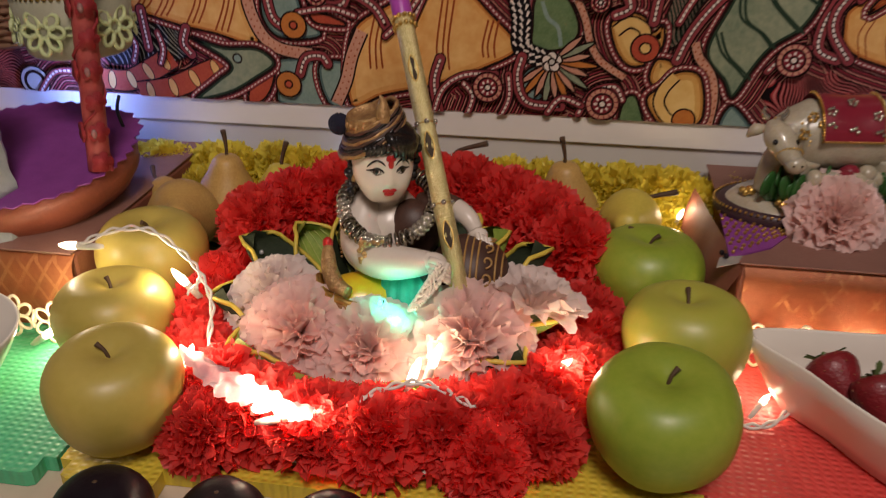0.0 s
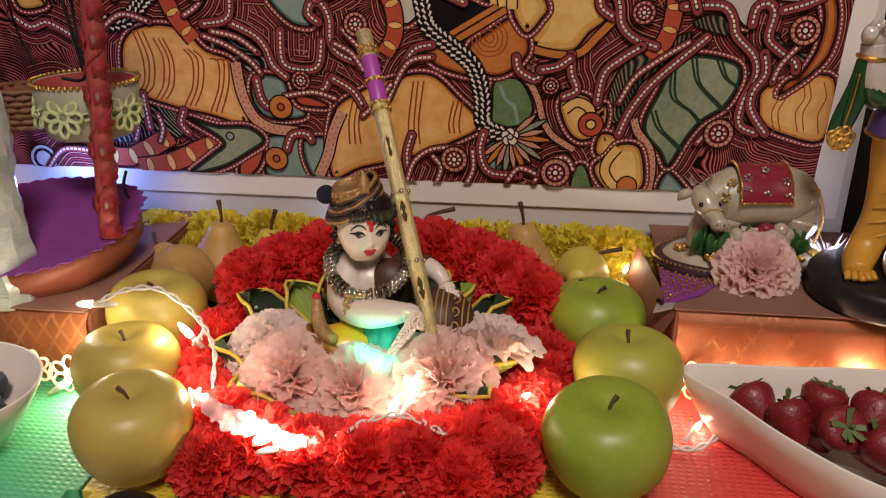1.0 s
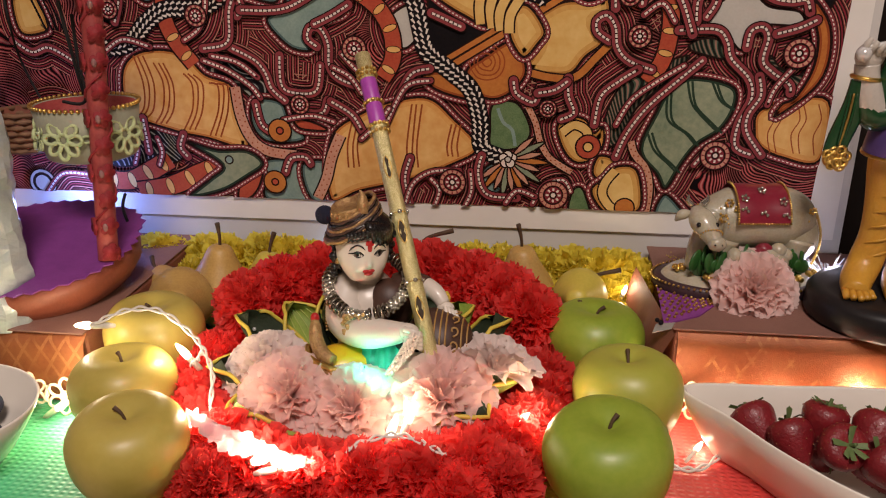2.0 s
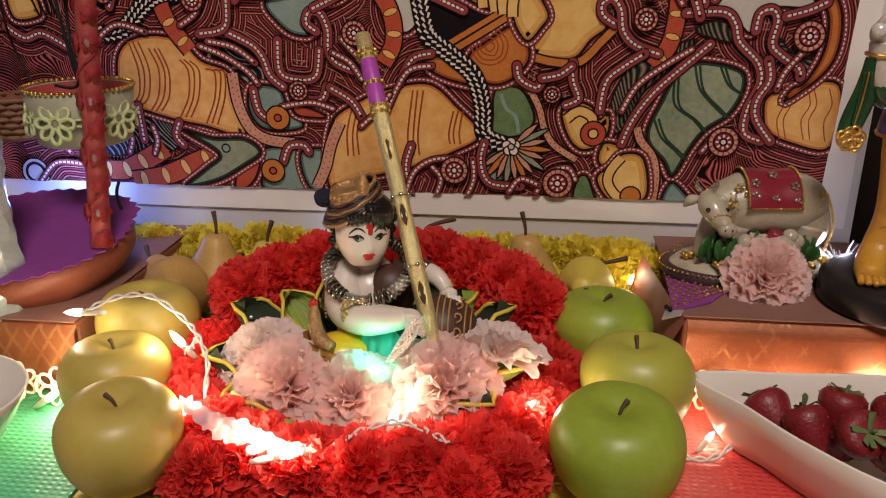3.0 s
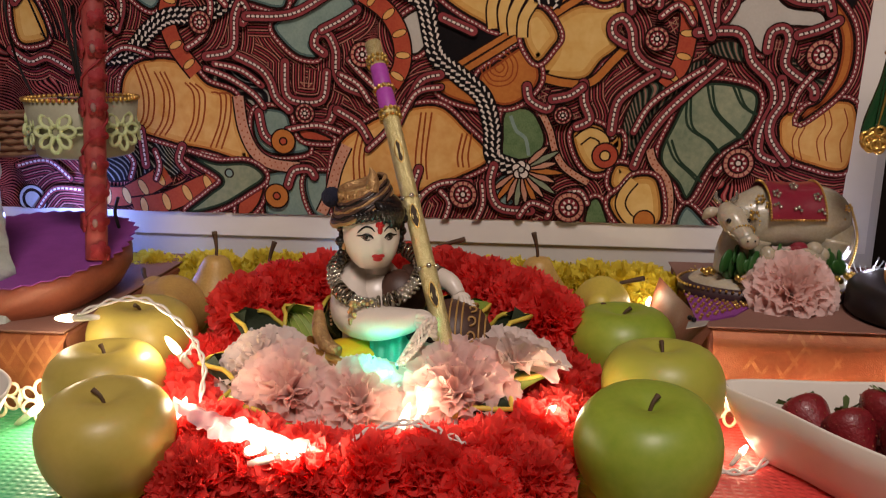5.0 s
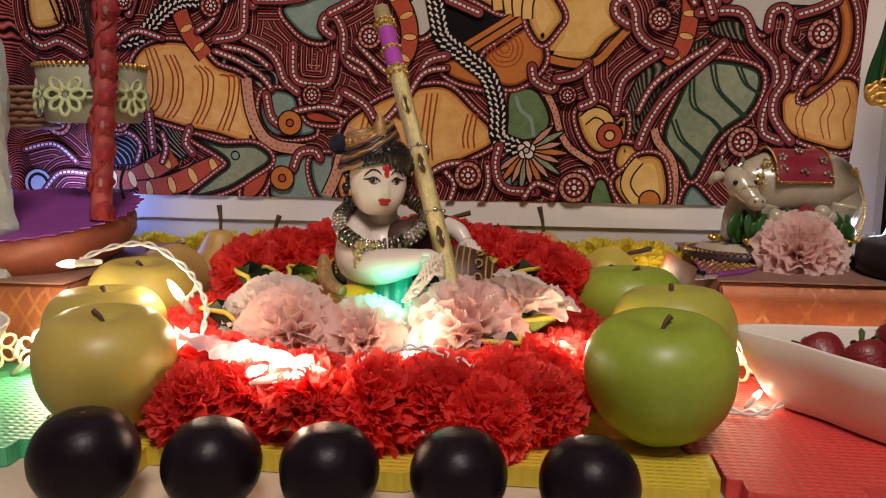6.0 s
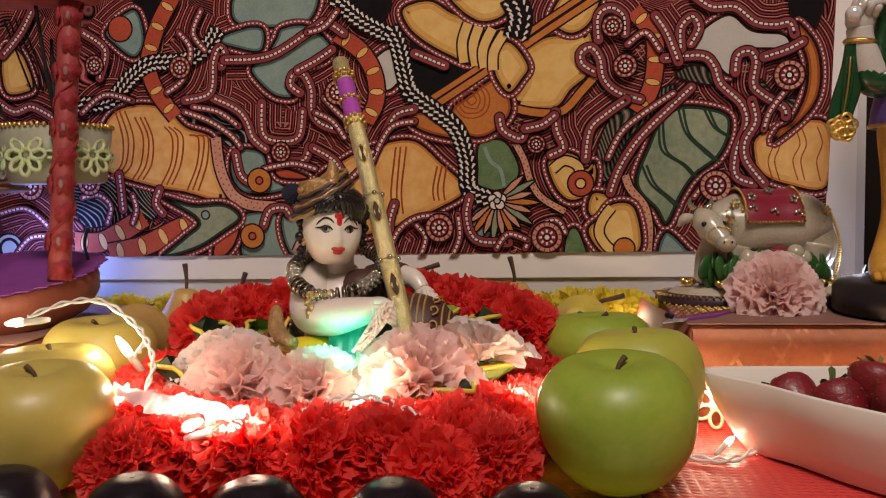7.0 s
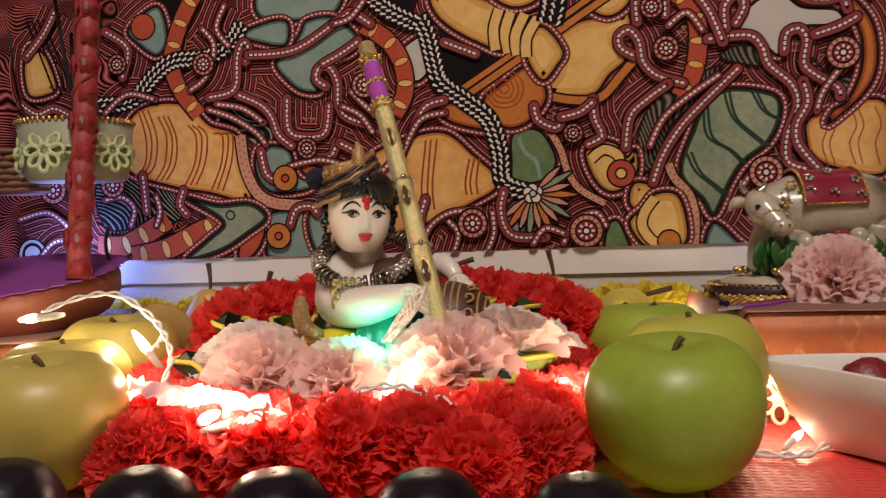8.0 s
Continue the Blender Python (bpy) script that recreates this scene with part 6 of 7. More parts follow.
    for i in range(37):
        u = i / 36
        col = []
        for j in range(15):
            f = j / 14
            fold = 0.0022 * math.sin(u * 21 + f * 1.5) * (0.3 + 0.7 * f) + 0.0010 * math.sin(u * 47 + 2)
            col.append(bm.verts.new((-0.034 + 0.052 * u - 0.006 * f * (u - 0.5), 0.4540 - 0.022 * math.sin(f * 1.35) - fold + 0.010 * (u - 0.45) ** 2 * 4, 0.0690 - 0.044 * f - 0.0020 * math.sin(u * 21) * f)))
        cols.append(col)
    for a, b in zip(cols, cols[1:]):
        for j in range(14):
            bm.faces.new((a[j], b[j], b[j + 1], a[j + 1])).material_index = TEAL
    tube(bm, [(-0.010, 0.470, 0.028), (0.022, 0.452, 0.026), (0.045, 0.456, 0.022)], [0.016, 0.013, 0.010], 16, 6, TEAL)
    for k in range(5):
        tube(bm, [(-0.0270 + 0.0030 * k, 0.4335, 0.0600 - 0.0040 * k), (-0.0255 + 0.0030 * k, 0.4318, 0.0570 - 0.0040 * k), (-0.0235 + 0.0030 * k, 0.4310, 0.0560 - 0.0040 * k)], [0.0006, 0.0013, 0.0005], 6, 3, BLK)
    # ruffled lace hanging from the hand
    for k in range(7):
        w = (k - 3) * 0.0008
        tube(bm, [(0.0060 - 0.016 * f ** 1.3 + w * (0.7 + 0.4 * math.sin(4 * f)) + 0.0009 * math.sin(f * 30 + k * 1.7), 0.4375 - 0.009 * f + 0.0013 * math.sin(f * 22 + k * 2.1), 0.0840 - 0.025 * f + 0.0008 * math.sin(f * 26 + k)) for f in np.linspace(0, 1, 22)], 0.00075, 6, 2, W)
    for k in range(64):
        f = (k // 2) / 31
        e = (0.0032 if k % 2 else -0.0032) * (0.75 + 0.3 * math.sin(4 * f))
        ball(bm, (0.0060 - 0.016 * f ** 1.3 + e, 0.4370 - 0.009 * f + 0.0008 * math.sin(k), 0.0840 - 0.025 * f), 0.0013, 6, W)
    ob = part("figurine", bm, M_FIG)
    return tagged(ob, "small painted seated figurine in gold cap holding a pot", "figurine")


figurine()


def necklace():
    ob = thing("beaded_necklace", (-0.033, 0.484, 0.1035), "chunky silver and crystal bead necklace on the figurine", "necklace")
    n = 46
    rnd = random.Random(4)
    proto = {}
    for k in range(n):
        a = 2 * math.pi * k / n
        p = Vector((0.0275 * math.cos(a), 0.0245 * math.sin(a) - 0.004, 0.0105 * math.sin(a) - 0.004 - 0.004 * max(0, -math.sin(a)) ** 2))
        d = Vector((-math.sin(a), math.cos(a), 0.4 * math.cos(a)))
        kind = "ring" if (k // 4) % 2 else "crystal_bead"
        m = Matrix.Translation(p) @ d.to_track_quat("Z", "Y").to_matrix().to_4x4()
        if kind not in proto:
            bm = bmesh.new()
            if kind == "ring":
                tube(bm, [(0.0042 * math.cos(t), 0.0042 * math.sin(t), 0) for t in np.linspace(0, 2 * math.pi, 12, endpoint=False)], 0.0012, 6, 1, closed=True)
            else:
                for i in range(14):
                    z = 1 - 2 * (i + .5) / 14
                    s = math.sqrt(1 - z * z)
                    ball(bm, (0.0036 * s * math.cos(i * 2.4), 0.0036 * s * math.sin(i * 2.4), 0.0030 * z), 0.0014, 6)
                ball(bm, (0, 0, 0), 0.0033, 8)
            proto[kind] = part(kind, bm, M_NICKEL if kind == "ring" else M_CRYSTAL, ob)
            proto[kind].matrix_basis = m
        else:
            share(kind, proto[kind], ob, m)


M_NICKEL = surface("antique_silver", (0.42, 0.38, 0.31), (0.16, 0.14, 0.11), rough=0.25, metal=1.0, scale=300)
necklace()


# ---- cow ornament, standing figurine, glass figurine: one mesh each ----
M_ELE = [surface("pearl_glaze", (0.52, 0.47, 0.36), (0.36, 0.31, 0.22), rough=0.25, scale=70, coat=0.5, sub=0.3, bump=0.15, bump_scale=260),
         surface("crimson_saddle", (0.24, 0.016, 0.034), (0.19, 0.012, 0.028), rough=0.3, scale=80, coat=0.3),
         M_GOLD, surface("leaf_green_paint", (0.035, 0.13, 0.028), (0.02, 0.08, 0.015), rough=0.35, scale=90),
         M_CRYSTAL, surface("dark_base", (0.06, 0.03, 0.035), (0.04, 0.02, 0.025), rough=0.4, scale=60),
         surface("eye_black", (0.01, 0.008, 0.008), rough=0.2)]


def cow_ornament():
    bm = bmesh.new()
    IV, CR, GO, GR, CY, BA, BK = range(7)
    # oval plinth with bead rim
    lathe(bm, [(0, 0), (0.062, 0), (0.064, 0.002), (0.063, 0.008), (0.060, 0.009), (0, 0.0095)], 52, (-0.004, -0.004, 0), (1.05, 0.60), BA)
    lathe(bm, [(0.057, 0.0088), (0.052, 0.013), (0.035, 0.014), (0, 0.014)], 40, (-0.004, -0.004, 0), (1.05, 0.60), IV)
    for k in range(84):
        a = 2 * math.pi * k / 84
        ball(bm, (-0.004 + 0.0670 * math.cos(a), -0.004 + 0.0383 * math.sin(a), 0.0085), 0.0011, 6, GO)
    for x, y in ((-0.052, -0.010), (-0.034, -0.030), (-0.014, -0.036), (0.030, -0.033), (0.046, -0.022)):
        for t in range(6):
            ball(bm, (x + 0.0034 * math.cos(t * 1.05), y + 0.0022 * math.sin(t * 1.05), 0.0165 + 0.0012 * (t % 2)), 0.0024, 8, GO)
    # standing body, haunch, neck and chest, lowered head with muzzle, ears, horns, legs
    tube(bm, [(-0.024, 0, 0.054), (-0.008, 0, 0.0545), (0.010, 0, 0.055), (0.030, 0, 0.053), (0.043, 0, 0.044)], [0.020, 0.0240, 0.0245, 0.0235, 0.013], 28, 6, IV)
    ball(bm, (0.032, 0, 0.040), 0.024, 24, IV, (0.95, 0.85, 1.05))
    tube(bm, [(-0.014, 0, 0.058), (-0.028, -0.003, 0.056), (-0.038, -0.008, 0.052)], [0.0205, 0.0160, 0.0105], 20, 6, IV)
    tube(bm, [(-0.024, -0.002, 0.046), (-0.034, -0.003, 0.032), (-0.038, -0.004, 0.014)], [0.0150, 0.0110, 0.0085], 18, 6, IV)
    tube(bm, [(-0.0440, -0.010, 0.0655), (-0.0425, -0.016, 0.0605), (-0.0395, -0.022, 0.0555), (-0.0360, -0.028, 0.0495), (-0.0335, -0.032, 0.0455)], [0.0045, 0.0088, 0.0092, 0.0070, 0.0058], 22, 6, IV)
    ball(bm, (-0.0330, -0.0335, 0.0450), 0.0066, 18, IV, (1.05, 0.85, 0.9))
    for s in (-1, 1):
        tube(bm, [(-0.0430 + s * 0.0065, -0.012, 0.0620), (-0.0430 + s * 0.0125, -0.013, 0.0610), (-0.0430 + s * 0.0165, -0.012, 0.0560)], [0.0026, 0.0040, 0.0010], 10, 5, IV)
        tube(bm, [(-0.0435 + s * 0.0040, -0.010, 0.0680), (-0.0435 + s * 0.0075, -0.010, 0.0715), (-0.0435 + s * 0.0070, -0.010, 0.0760)], [0.0022, 0.0017, 0.0006], 8, 4, CY)
        ball(bm, (-0.0395 + s * 0.0066, -0.0275, 0.0580), 0.0019, 10, BK)
        ball(bm, (-0.0335 + s * 0.0026, -0.0392, 0.0462), 0.0007, 6, BK)
    for k in range(24):
        t = 2 * math.pi * k / 24
        ball(bm, (-0.0362 + 0.0080 * math.cos(t), -0.0280 - 0.0050 * math.sin(t), 0.0500 + 0.0062 * math.sin(t)), 0.0008, 6, GO)
        ball(bm, (-0.0290 + 0.0030 * math.cos(t), -0.0020 - 0.0178 * math.sin(t), 0.0550 + 0.0165 * math.cos(t)), 0.0010, 6, GO)
    for k in range(9):
        ball(bm, (-0.0440 + 0.0005 * k, -0.0125 - 0.0012 * k, 0.0690 - 0.0011 * k), 0.0010, 6, CY if k % 2 else GO)
    for x, z in ((-0.0215, 0.0715), (-0.0250, 0.0600)):
        for t in range(6):
            a = math.pi * t / 3
            ball(bm, (x + 0.0026 * math.cos(a), -0.0165 - 0.2 * (0.0715 - z), z + 0.0026 * math.sin(a)), 0.0013, 6, GO)
    # a small calf under the belly, lying, with its own crimson cloth
    tube(bm, [(-0.016, -0.026, 0.028), (0.000, -0.027, 0.030), (0.016, -0.026, 0.029), (0.022, -0.025, 0.024)], [0.0070, 0.0090, 0.0088, 0.0050], 18, 5, IV)
    ball(bm, (-0.018, -0.030, 0.034), 0.0062, 14, IV, (0.9, 1, 1.1))
    ball(bm, (0.002, -0.0275, 0.0315), 0.0098, 16, CR, (0.85, 0.95, 0.9))
    for x, y in ((-0.022, -0.013), (-0.020, 0.013), (0.034, -0.014), (0.034, 0.014)):
        tube(bm, [(x, y, 0.042), (x - 0.003, y * 1.1, 0.026), (x - 0.003, y * 1.15, 0.013)], [0.0125, 0.0085, 0.0075], 16, 5, IV)
        for q in range(3):
            ball(bm, (x - 0.010, y * 1.2 + (q - 1) * 0.005, 0.0155), 0.0022, 8, GO)
    # saddle cloth over the back
    nx, na = 8, 14
    rows = []
    for i in range(nx + 1):
        x = -0.0165 + 0.0385 * i / nx
        rr = 0.0268 + 0.0004 * math.sin(i)
        rows.append([bm.verts.new((x, rr * math.sin(b), 0.0545 + rr * math.cos(b) * 0.99)) for b in np.linspace(-1.42, 1.42, na + 1)])
    for a, b in zip(rows, rows[1:]):
        for j in range(na):
            bm.faces.new((a[j], a[j + 1], b[j + 1], b[j])).material_index = CR
    rim = []
    for k in range(20):
        rim += [(-0.0165 + 0.0385 * k / 19, -1.42)]
    for k in range(26):
        rim += [(x, -1.42 + 1.42 * 1.2 * k / 25) for x in (-0.0165, 0.0220)]
    for x, b in rim:
        ball(bm, (x, 0.0276 * math.sin(b), 0.0545 + 0.0276 * math.cos(b)), 0.00095, 6, GO)
    for x, b in ((0.003, -0.42), (-0.011, -0.70), (0.017, -0.80), (0.002, -1.18), (-0.012, -1.08), (0.018, -1.24)):
        for t in range(3 if b < -1.0 else 5):
            a = 2 * math.pi * t / 5
            ball(bm, (x + 0.0022 * math.cos(a), 0.0280 * math.sin(b + 0.09 * math.sin(a)), 0.0545 + 0.0280 * math.cos(b + 0.09 * math.sin(a))), 0.0014, 6, CY)
    for x, z in ((-0.016, 0.068), (-0.020, 0.055), (0.036, 0.058), (0.040, 0.066)):
        for t in range(5):
            a = 2 * math.pi * t / 5
            ball(bm, (x + 0.002 * math.cos(a), -0.0205 + 0.004 * abs(x) * 10, z + 0.002 * math.sin(a)), 0.0012, 6, GO)
    # tail with beads, bridle beads, leaves and small calf group at the foot
    for k in range(26):
        f = k / 25
        ball(bm, (0.047 + 0.0075 * math.sin(f * 2.6), -0.008, 0.064 - 0.044 * f), 0.0012, 6, GO)
    for x, y, t in ((-0.040, -0.020, 30), (-0.031, -0.026, -15), (-0.022, -0.025, 20), (-0.010, -0.024, -25), (0.006, -0.022, 10), (0.024, -0.024, 35), (0.033, -0.022, -30)):
        for q in range(4):
            ball(bm, (x + 0.0045 * math.sin(q * 2.4), y - 0.0020 * (q % 3), 0.020 + 0.0040 * q), 0.0085, 12, GR, (0.70, 0.22, 1.1), Euler((0.3 - 0.15 * q, radians(t + 34 * (q - 2)), 0.3 * q)).to_matrix())
    ball(bm, (0.006, -0.024, 0.033), 0.0095, 16, CR, (0.9, 0.7, 1.0))
    for x, z in ((-0.006, 0.032), (0.016, 0.037), (0.021, 0.033)):
        ball(bm, (x, -0.026, z), 0.0062, 14, IV)
    ob = part("cow_ornament", bm, M_ELE)
    ob.matrix_basis = pose(0.242, 0.600, 0.0612, 0, 0, 6)
    tagged(ob, "pearly glazed cow ornament with crimson saddle and gold beads", "ornament")


cow_ornament()

M_STAND = [surface("black_base", (0.010, 0.009, 0.010), (0.018, 0.015, 0.015), rough=0.42, scale=50, spec=0.25),
           surface("amber_trousers", (0.62, 0.33, 0.04), (0.50, 0.24, 0.03), rough=0.35, scale=60, bump=0.2),
           surface("violet_tunic", (0.10, 0.06, 0.22), (0.07, 0.04, 0.16), rough=0.35, scale=60),
           surface("green_sleeve", (0.010, 0.065, 0.018), (0.008, 0.04, 0.014), rough=0.25, scale=60, coat=0.3), M_GOLD, surface("pale_paint", (0.55, 0.50, 0.44), (0.44, 0.40, 0.35), rough=0.3, scale=60, coat=0.3), M_SEQUIN]


def standing_figurine():
    bm = bmesh.new()
    BASE, AMB, VIO, GRN, GLD, IVO, SIL = range(7)
    lathe(bm, [(0, 0), (0.053, 0), (0.056, 0.003), (0.0555, 0.017), (0.052, 0.021), (0.046, 0.0222), (0, 0.0225)], 52, (0.006, 0, 0), (1, 0.95), BASE)
    # legs in amber cloth with creases, spread feet with toes
    for s in (-1, 1):
        x = s * 0.014
        tube(bm, [(x - .012, -0.020, 0.0265), (x - .007, -0.006, 0.031), (x, 0.003, 0.042), (x + .004, 0.004, 0.062), (x + .006, 0.004, 0.088), (x + .005, 0.004, 0.112), (x * .8 + .003, 0.004, 0.126)], [0.0085, 0.0110, 0.0115, 0.0110, 0.0135, 0.0150, 0.0160], 22, 7, AMB)
        for k in range(5):
            tube(bm, [(x - .018 + k * .0040, -0.0215 + 0.0012 * abs(k - 2), 0.0270), (x - .0195 + k * .0045, -0.0290 + 0.0016 * abs(k - 2), 0.0250)], [0.0026, 0.0022], 8, 3, AMB)
        for k in range(6):
            z = 0.050 + 0.011 * k
            tube(bm, [(x - .006 + 0.0006 * k, -0.004, z - 0.003), (x + .003, -0.0068 - 0.0009 * k, z), (x + .012, -0.0050 - 0.001 * k, z + 0.003)], [0.0003, 0.0011, 0.0003], 6, 5, AMB)
    # violet wrap with pale pleats, waist, chest
    tube(bm, [(0, 0.004, 0.119), (0, 0.004, 0.128), (0, 0.004, 0.142), (0, 0.004, 0.150)], [0.0285, 0.0275, 0.0245, 0.0210], 28, 5, VIO)
    for k in range(6):
        tube(bm, [(-0.021 + k * .006, -0.0195 - 0.002 * math.sin(k), 0.121), (-0.019 + k * .0055, -0.0200, 0.132), (-0.015 + k * .005, -0.0180, 0.146)], [0.0010, 0.0012, 0.0006], 6, 4, IVO if k % 2 else VIO)
    tube(bm, [(0, 0.004, 0.146), (0, 0.004, 0.165), (0, 0.004, 0.192), (0, 0.004, 0.207)], [0.020, 0.021, 0.026, 0.012], 24, 5, GRN)
    tube(bm, [(0.028 * math.cos(a), 0.004 + 0.028 * math.sin(a), 0.1195) for a in np.linspace(0, 2 * math.pi, 20, endpoint=False)], 0.0014, 8, 2, GLD, closed=True)
    # bent arm: sleeve from the shoulder to the elbow, bare forearm raised, bracelet, hand holding a silver bell
    tube(bm, [(-0.016, 0.002, 0.196), (-0.019, 0.0, 0.172), (-0.022, -0.002, 0.150), (-0.030, -0.003, 0.148), (-0.034, -0.003, 0.156)], [0.0105, 0.0110, 0.0110, 0.0105, 0.0090], 20, 6, GRN)
    tube(bm, [(-0.030, -0.003, 0.150), (-0.035, -0.003, 0.160), (-0.038, -0.003, 0.172), (-0.039, -0.003, 0.180)], [0.0100, 0.0095, 0.0080, 0.0078], 18, 6, IVO)
    tube(bm, [(-0.0385 + .0085 * math.cos(a), -0.003 + .0085 * math.sin(a), 0.1715 - 0.001 * math.cos(a)) for a in np.linspace(0, 2 * math.pi, 16, endpoint=False)], 0.0015, 6, 2, GLD, closed=True)
    ball(bm, (-0.0385, -0.003, 0.185), 0.0092, 18, IVO, (1.0, 0.75, 1.0))
    for k in range(4):
        tube(bm, [(-0.0445 + 0.0042 * k, -0.007, 0.187), (-0.0450 + 0.0045 * k, -0.012, 0.193 - 0.001 * k), (-0.0425 + 0.0042 * k, -0.0125, 0.1975 - 0.002 * k)], [0.0025, 0.0023, 0.0016], 8, 4, IVO)
    ball(bm, (-0.0455, -0.0115, 0.1875), 0.0050, 16, SIL)
    tube(bm, [(-0.0455, -0.0115, 0.1920), (-0.036, -0.012, 0.1935), (-0.024, -0.010, 0.1950)], [0.0014, 0.0018, 0.0022], 8, 4, SIL)
    # scarf hanging from the forearm, flat and widening, with a knotted gilt tassel
    left = []
    for i in range(13):
        f = i / 12
        x, w, z = -0.0420 - 0.0075 * f + 0.0015 * math.sin(f * 5), 0.0058 + 0.0025 * math.sin(f * 2.6), 0.170 - 0.050 * f
        left.append([bm.verts.new((x + w * math.cos(a), -0.004 + 0.0045 * math.sin(a) * (1 + 0.2 * math.sin(3 * a + f * 4)), z)) for a in np.linspace(0, 2 * math.pi, 14, endpoint=False)])
    for a, b in zip(left, left[1:]):
        for k in range(14):
            bm.faces.new((a[k], b[k], b[(k + 1) % 14], a[(k + 1) % 14])).material_index = GRN
    for k in range(3):
        tube(bm, [(-0.0440 - 0.002 * k, -0.0088, 0.162), (-0.0455 - 0.002 * k, -0.0095, 0.145), (-0.0490 - 0.001 * k, -0.0095, 0.127)], [0.0006, 0.0010, 0.0006], 6, 5, GLD if k == 1 else GRN)
    for k in range(12):
        a = k * 2.4
        q = 0.0062 * math.sqrt((k + 0.5) / 12)
        c = (-0.0500 + q * 1.1 * math.cos(a), -0.0075, 0.1185 + q * math.sin(a))
        tube(bm, [(c[0] + 0.0028 * math.cos(t), c[1] - 0.0010 * (k % 3), c[2] + 0.0028 * math.sin(t)) for t in np.linspace(0, 2 * math.pi, 8, endpoint=False)], 0.0012, 6, 2, GLD, closed=True)
    ball(bm, (-0.0500, -0.0045, 0.1185), 0.0082, 14, GLD, (1, 0.6, 1))
    # far arm, head and hair
    tube(bm, [(0.022, 0.0, 0.198), (0.040, -0.006, 0.175), (0.046, -0.012, 0.150)], [0.010, 0.010, 0.009], 16, 6, GRN)
    ball(bm, (0, 0.004, 0.228), 0.018, 24, IVO, (1, 1, 1.15))
    ball(bm, (0, 0.008, 0.236), 0.0190, 24, BASE, (1, 1, 1))
    ob = part("standing_figurine", bm, M_STAND)
    ob.matrix_basis = pose(0.3270, 0.547, 0.0612)
    tagged(ob, "painted standing figurine with green scarf on black base", "figurine")


standing_figurine()

M_ICE = surface("frosted_glass", (0.52, 0.57, 0.56), (0.40, 0.45, 0.45), rough=0.18, scale=60, coat=0.4, bump=0.35, bump_scale=90, trans=0.25)


def glass_figurine():
    bm = bmesh.new()
    pts = [(0, 0, 0.0), (0.002, 0, 0.012), (0.002, 0, 0.03), (0.0, 0, 0.055), (0.002, 0, 0.09), (0.004, 0, 0.12), (0.008, 0, 0.15), (0.016, 0, 0.176)]
    tube(bm, pts, [0.030, 0.030, 0.025, 0.027, 0.024, 0.026, 0.022, 0.010], 22, 6)
    tube(bm, [(-0.006, 0.0, 0.125), (0.012, -0.006, 0.105), (0.016, -0.012, 0.078), (0.010, -0.016, 0.060)], [0.010, 0.009, 0.008, 0.006], 12, 6)
    ball(bm, (-0.014, 0, 0.165), 0.015, 20, 0, (0.9, 1, 1.1))
    for v in bm.verts:
        q = v.co * 75
        v.co += Vector((noise.noise(q), noise.noise(q + Vector((9, 0, 0))), noise.noise(q + Vector((0, 9, 0))))) * 0.0042
    ob = part("glass_figurine", bm, M_ICE, smooth=False)
    ob.matrix_basis = pose(-0.3185, 0.488, 0.0542) @ Matrix.Diagonal((1, 1, 1.0, 1))
    tagged(ob, "frosted pale glass figurine at the box's front edge", "figurine")


glass_figurine()


# ---- toy well: clay pot, purple water card, red posts, beam, hanging bucket ----
M_RED_LACE = surface("red_felt", (0.30, 0.016, 0.022), (0.22, 0.012, 0.016), rough=0.7, scale=150, bump=0.3, bump_scale=900)
M_RED_POST = surface("red_paper", (0.38, 0.075, 0.065), (0.26, 0.030, 0.030), rough=0.5, scale=60)
M_TIN = surface("grey_green_card", (0.34, 0.34, 0.24), (0.28, 0.27, 0.19), rough=0.6, scale=50)
M_PALE_GREEN = surface("pale_green_felt", (0.50, 0.56, 0.30), (0.42, 0.48, 0.24), rough=0.7, scale=100)
M_CORD = surface("black_cord", (0.01, 0.01, 0.011), rough=0.6)


def flat_flower(c, side, up, out, r):
    """A thin solid flower of five round petals, cut from felt."""
    bm, rings = bmesh.new(), []
    for lift in (0.0, 0.0009):
        rings.append([bm.verts.new(c + out * lift + (side * math.cos(t) + up * math.sin(t)) * r * (0.66 + 0.34 * abs(math.cos(2.5 * t)) ** 0.6)) for t in np.linspace(0, 2 * math.pi, 40, endpoint=False)])
    bm.faces.new(rings[1])
    bm.faces.new(rings[0][::-1])
    for i in range(40):
        bm.faces.new((rings[0][i], rings[0][(i + 1) % 40], rings[1][(i + 1) % 40], rings[1][i]))
    bmesh.ops.recalc_face_normals(bm, faces=bm.faces[:])
    return bm


def cutout_flower(bm, c, side, up, r, petals=6):
    """An open flower of petal loops in the plane of side and up."""
    for k in range(petals):
        a = 2 * math.pi * k / petals
        d, s = side * math.cos(a) + up * math.sin(a), -side * math.sin(a) + up * math.cos(a)
        tube(bm, [tuple(c + d * r * (0.62 + 0.36 * math.cos(t)) + s * r * 0.24 * math.sin(t)) for t in np.linspace(0, 2 * math.pi, 8, endpoint=False)], r * 0.10, 5, 2, closed=True)
    return bm


M_DULL_GLASS = surface("rosy_glass", (0.30, 0.16, 0.15), (0.24, 0.10, 0.10), rough=0.12, scale=300, coat=0.5)


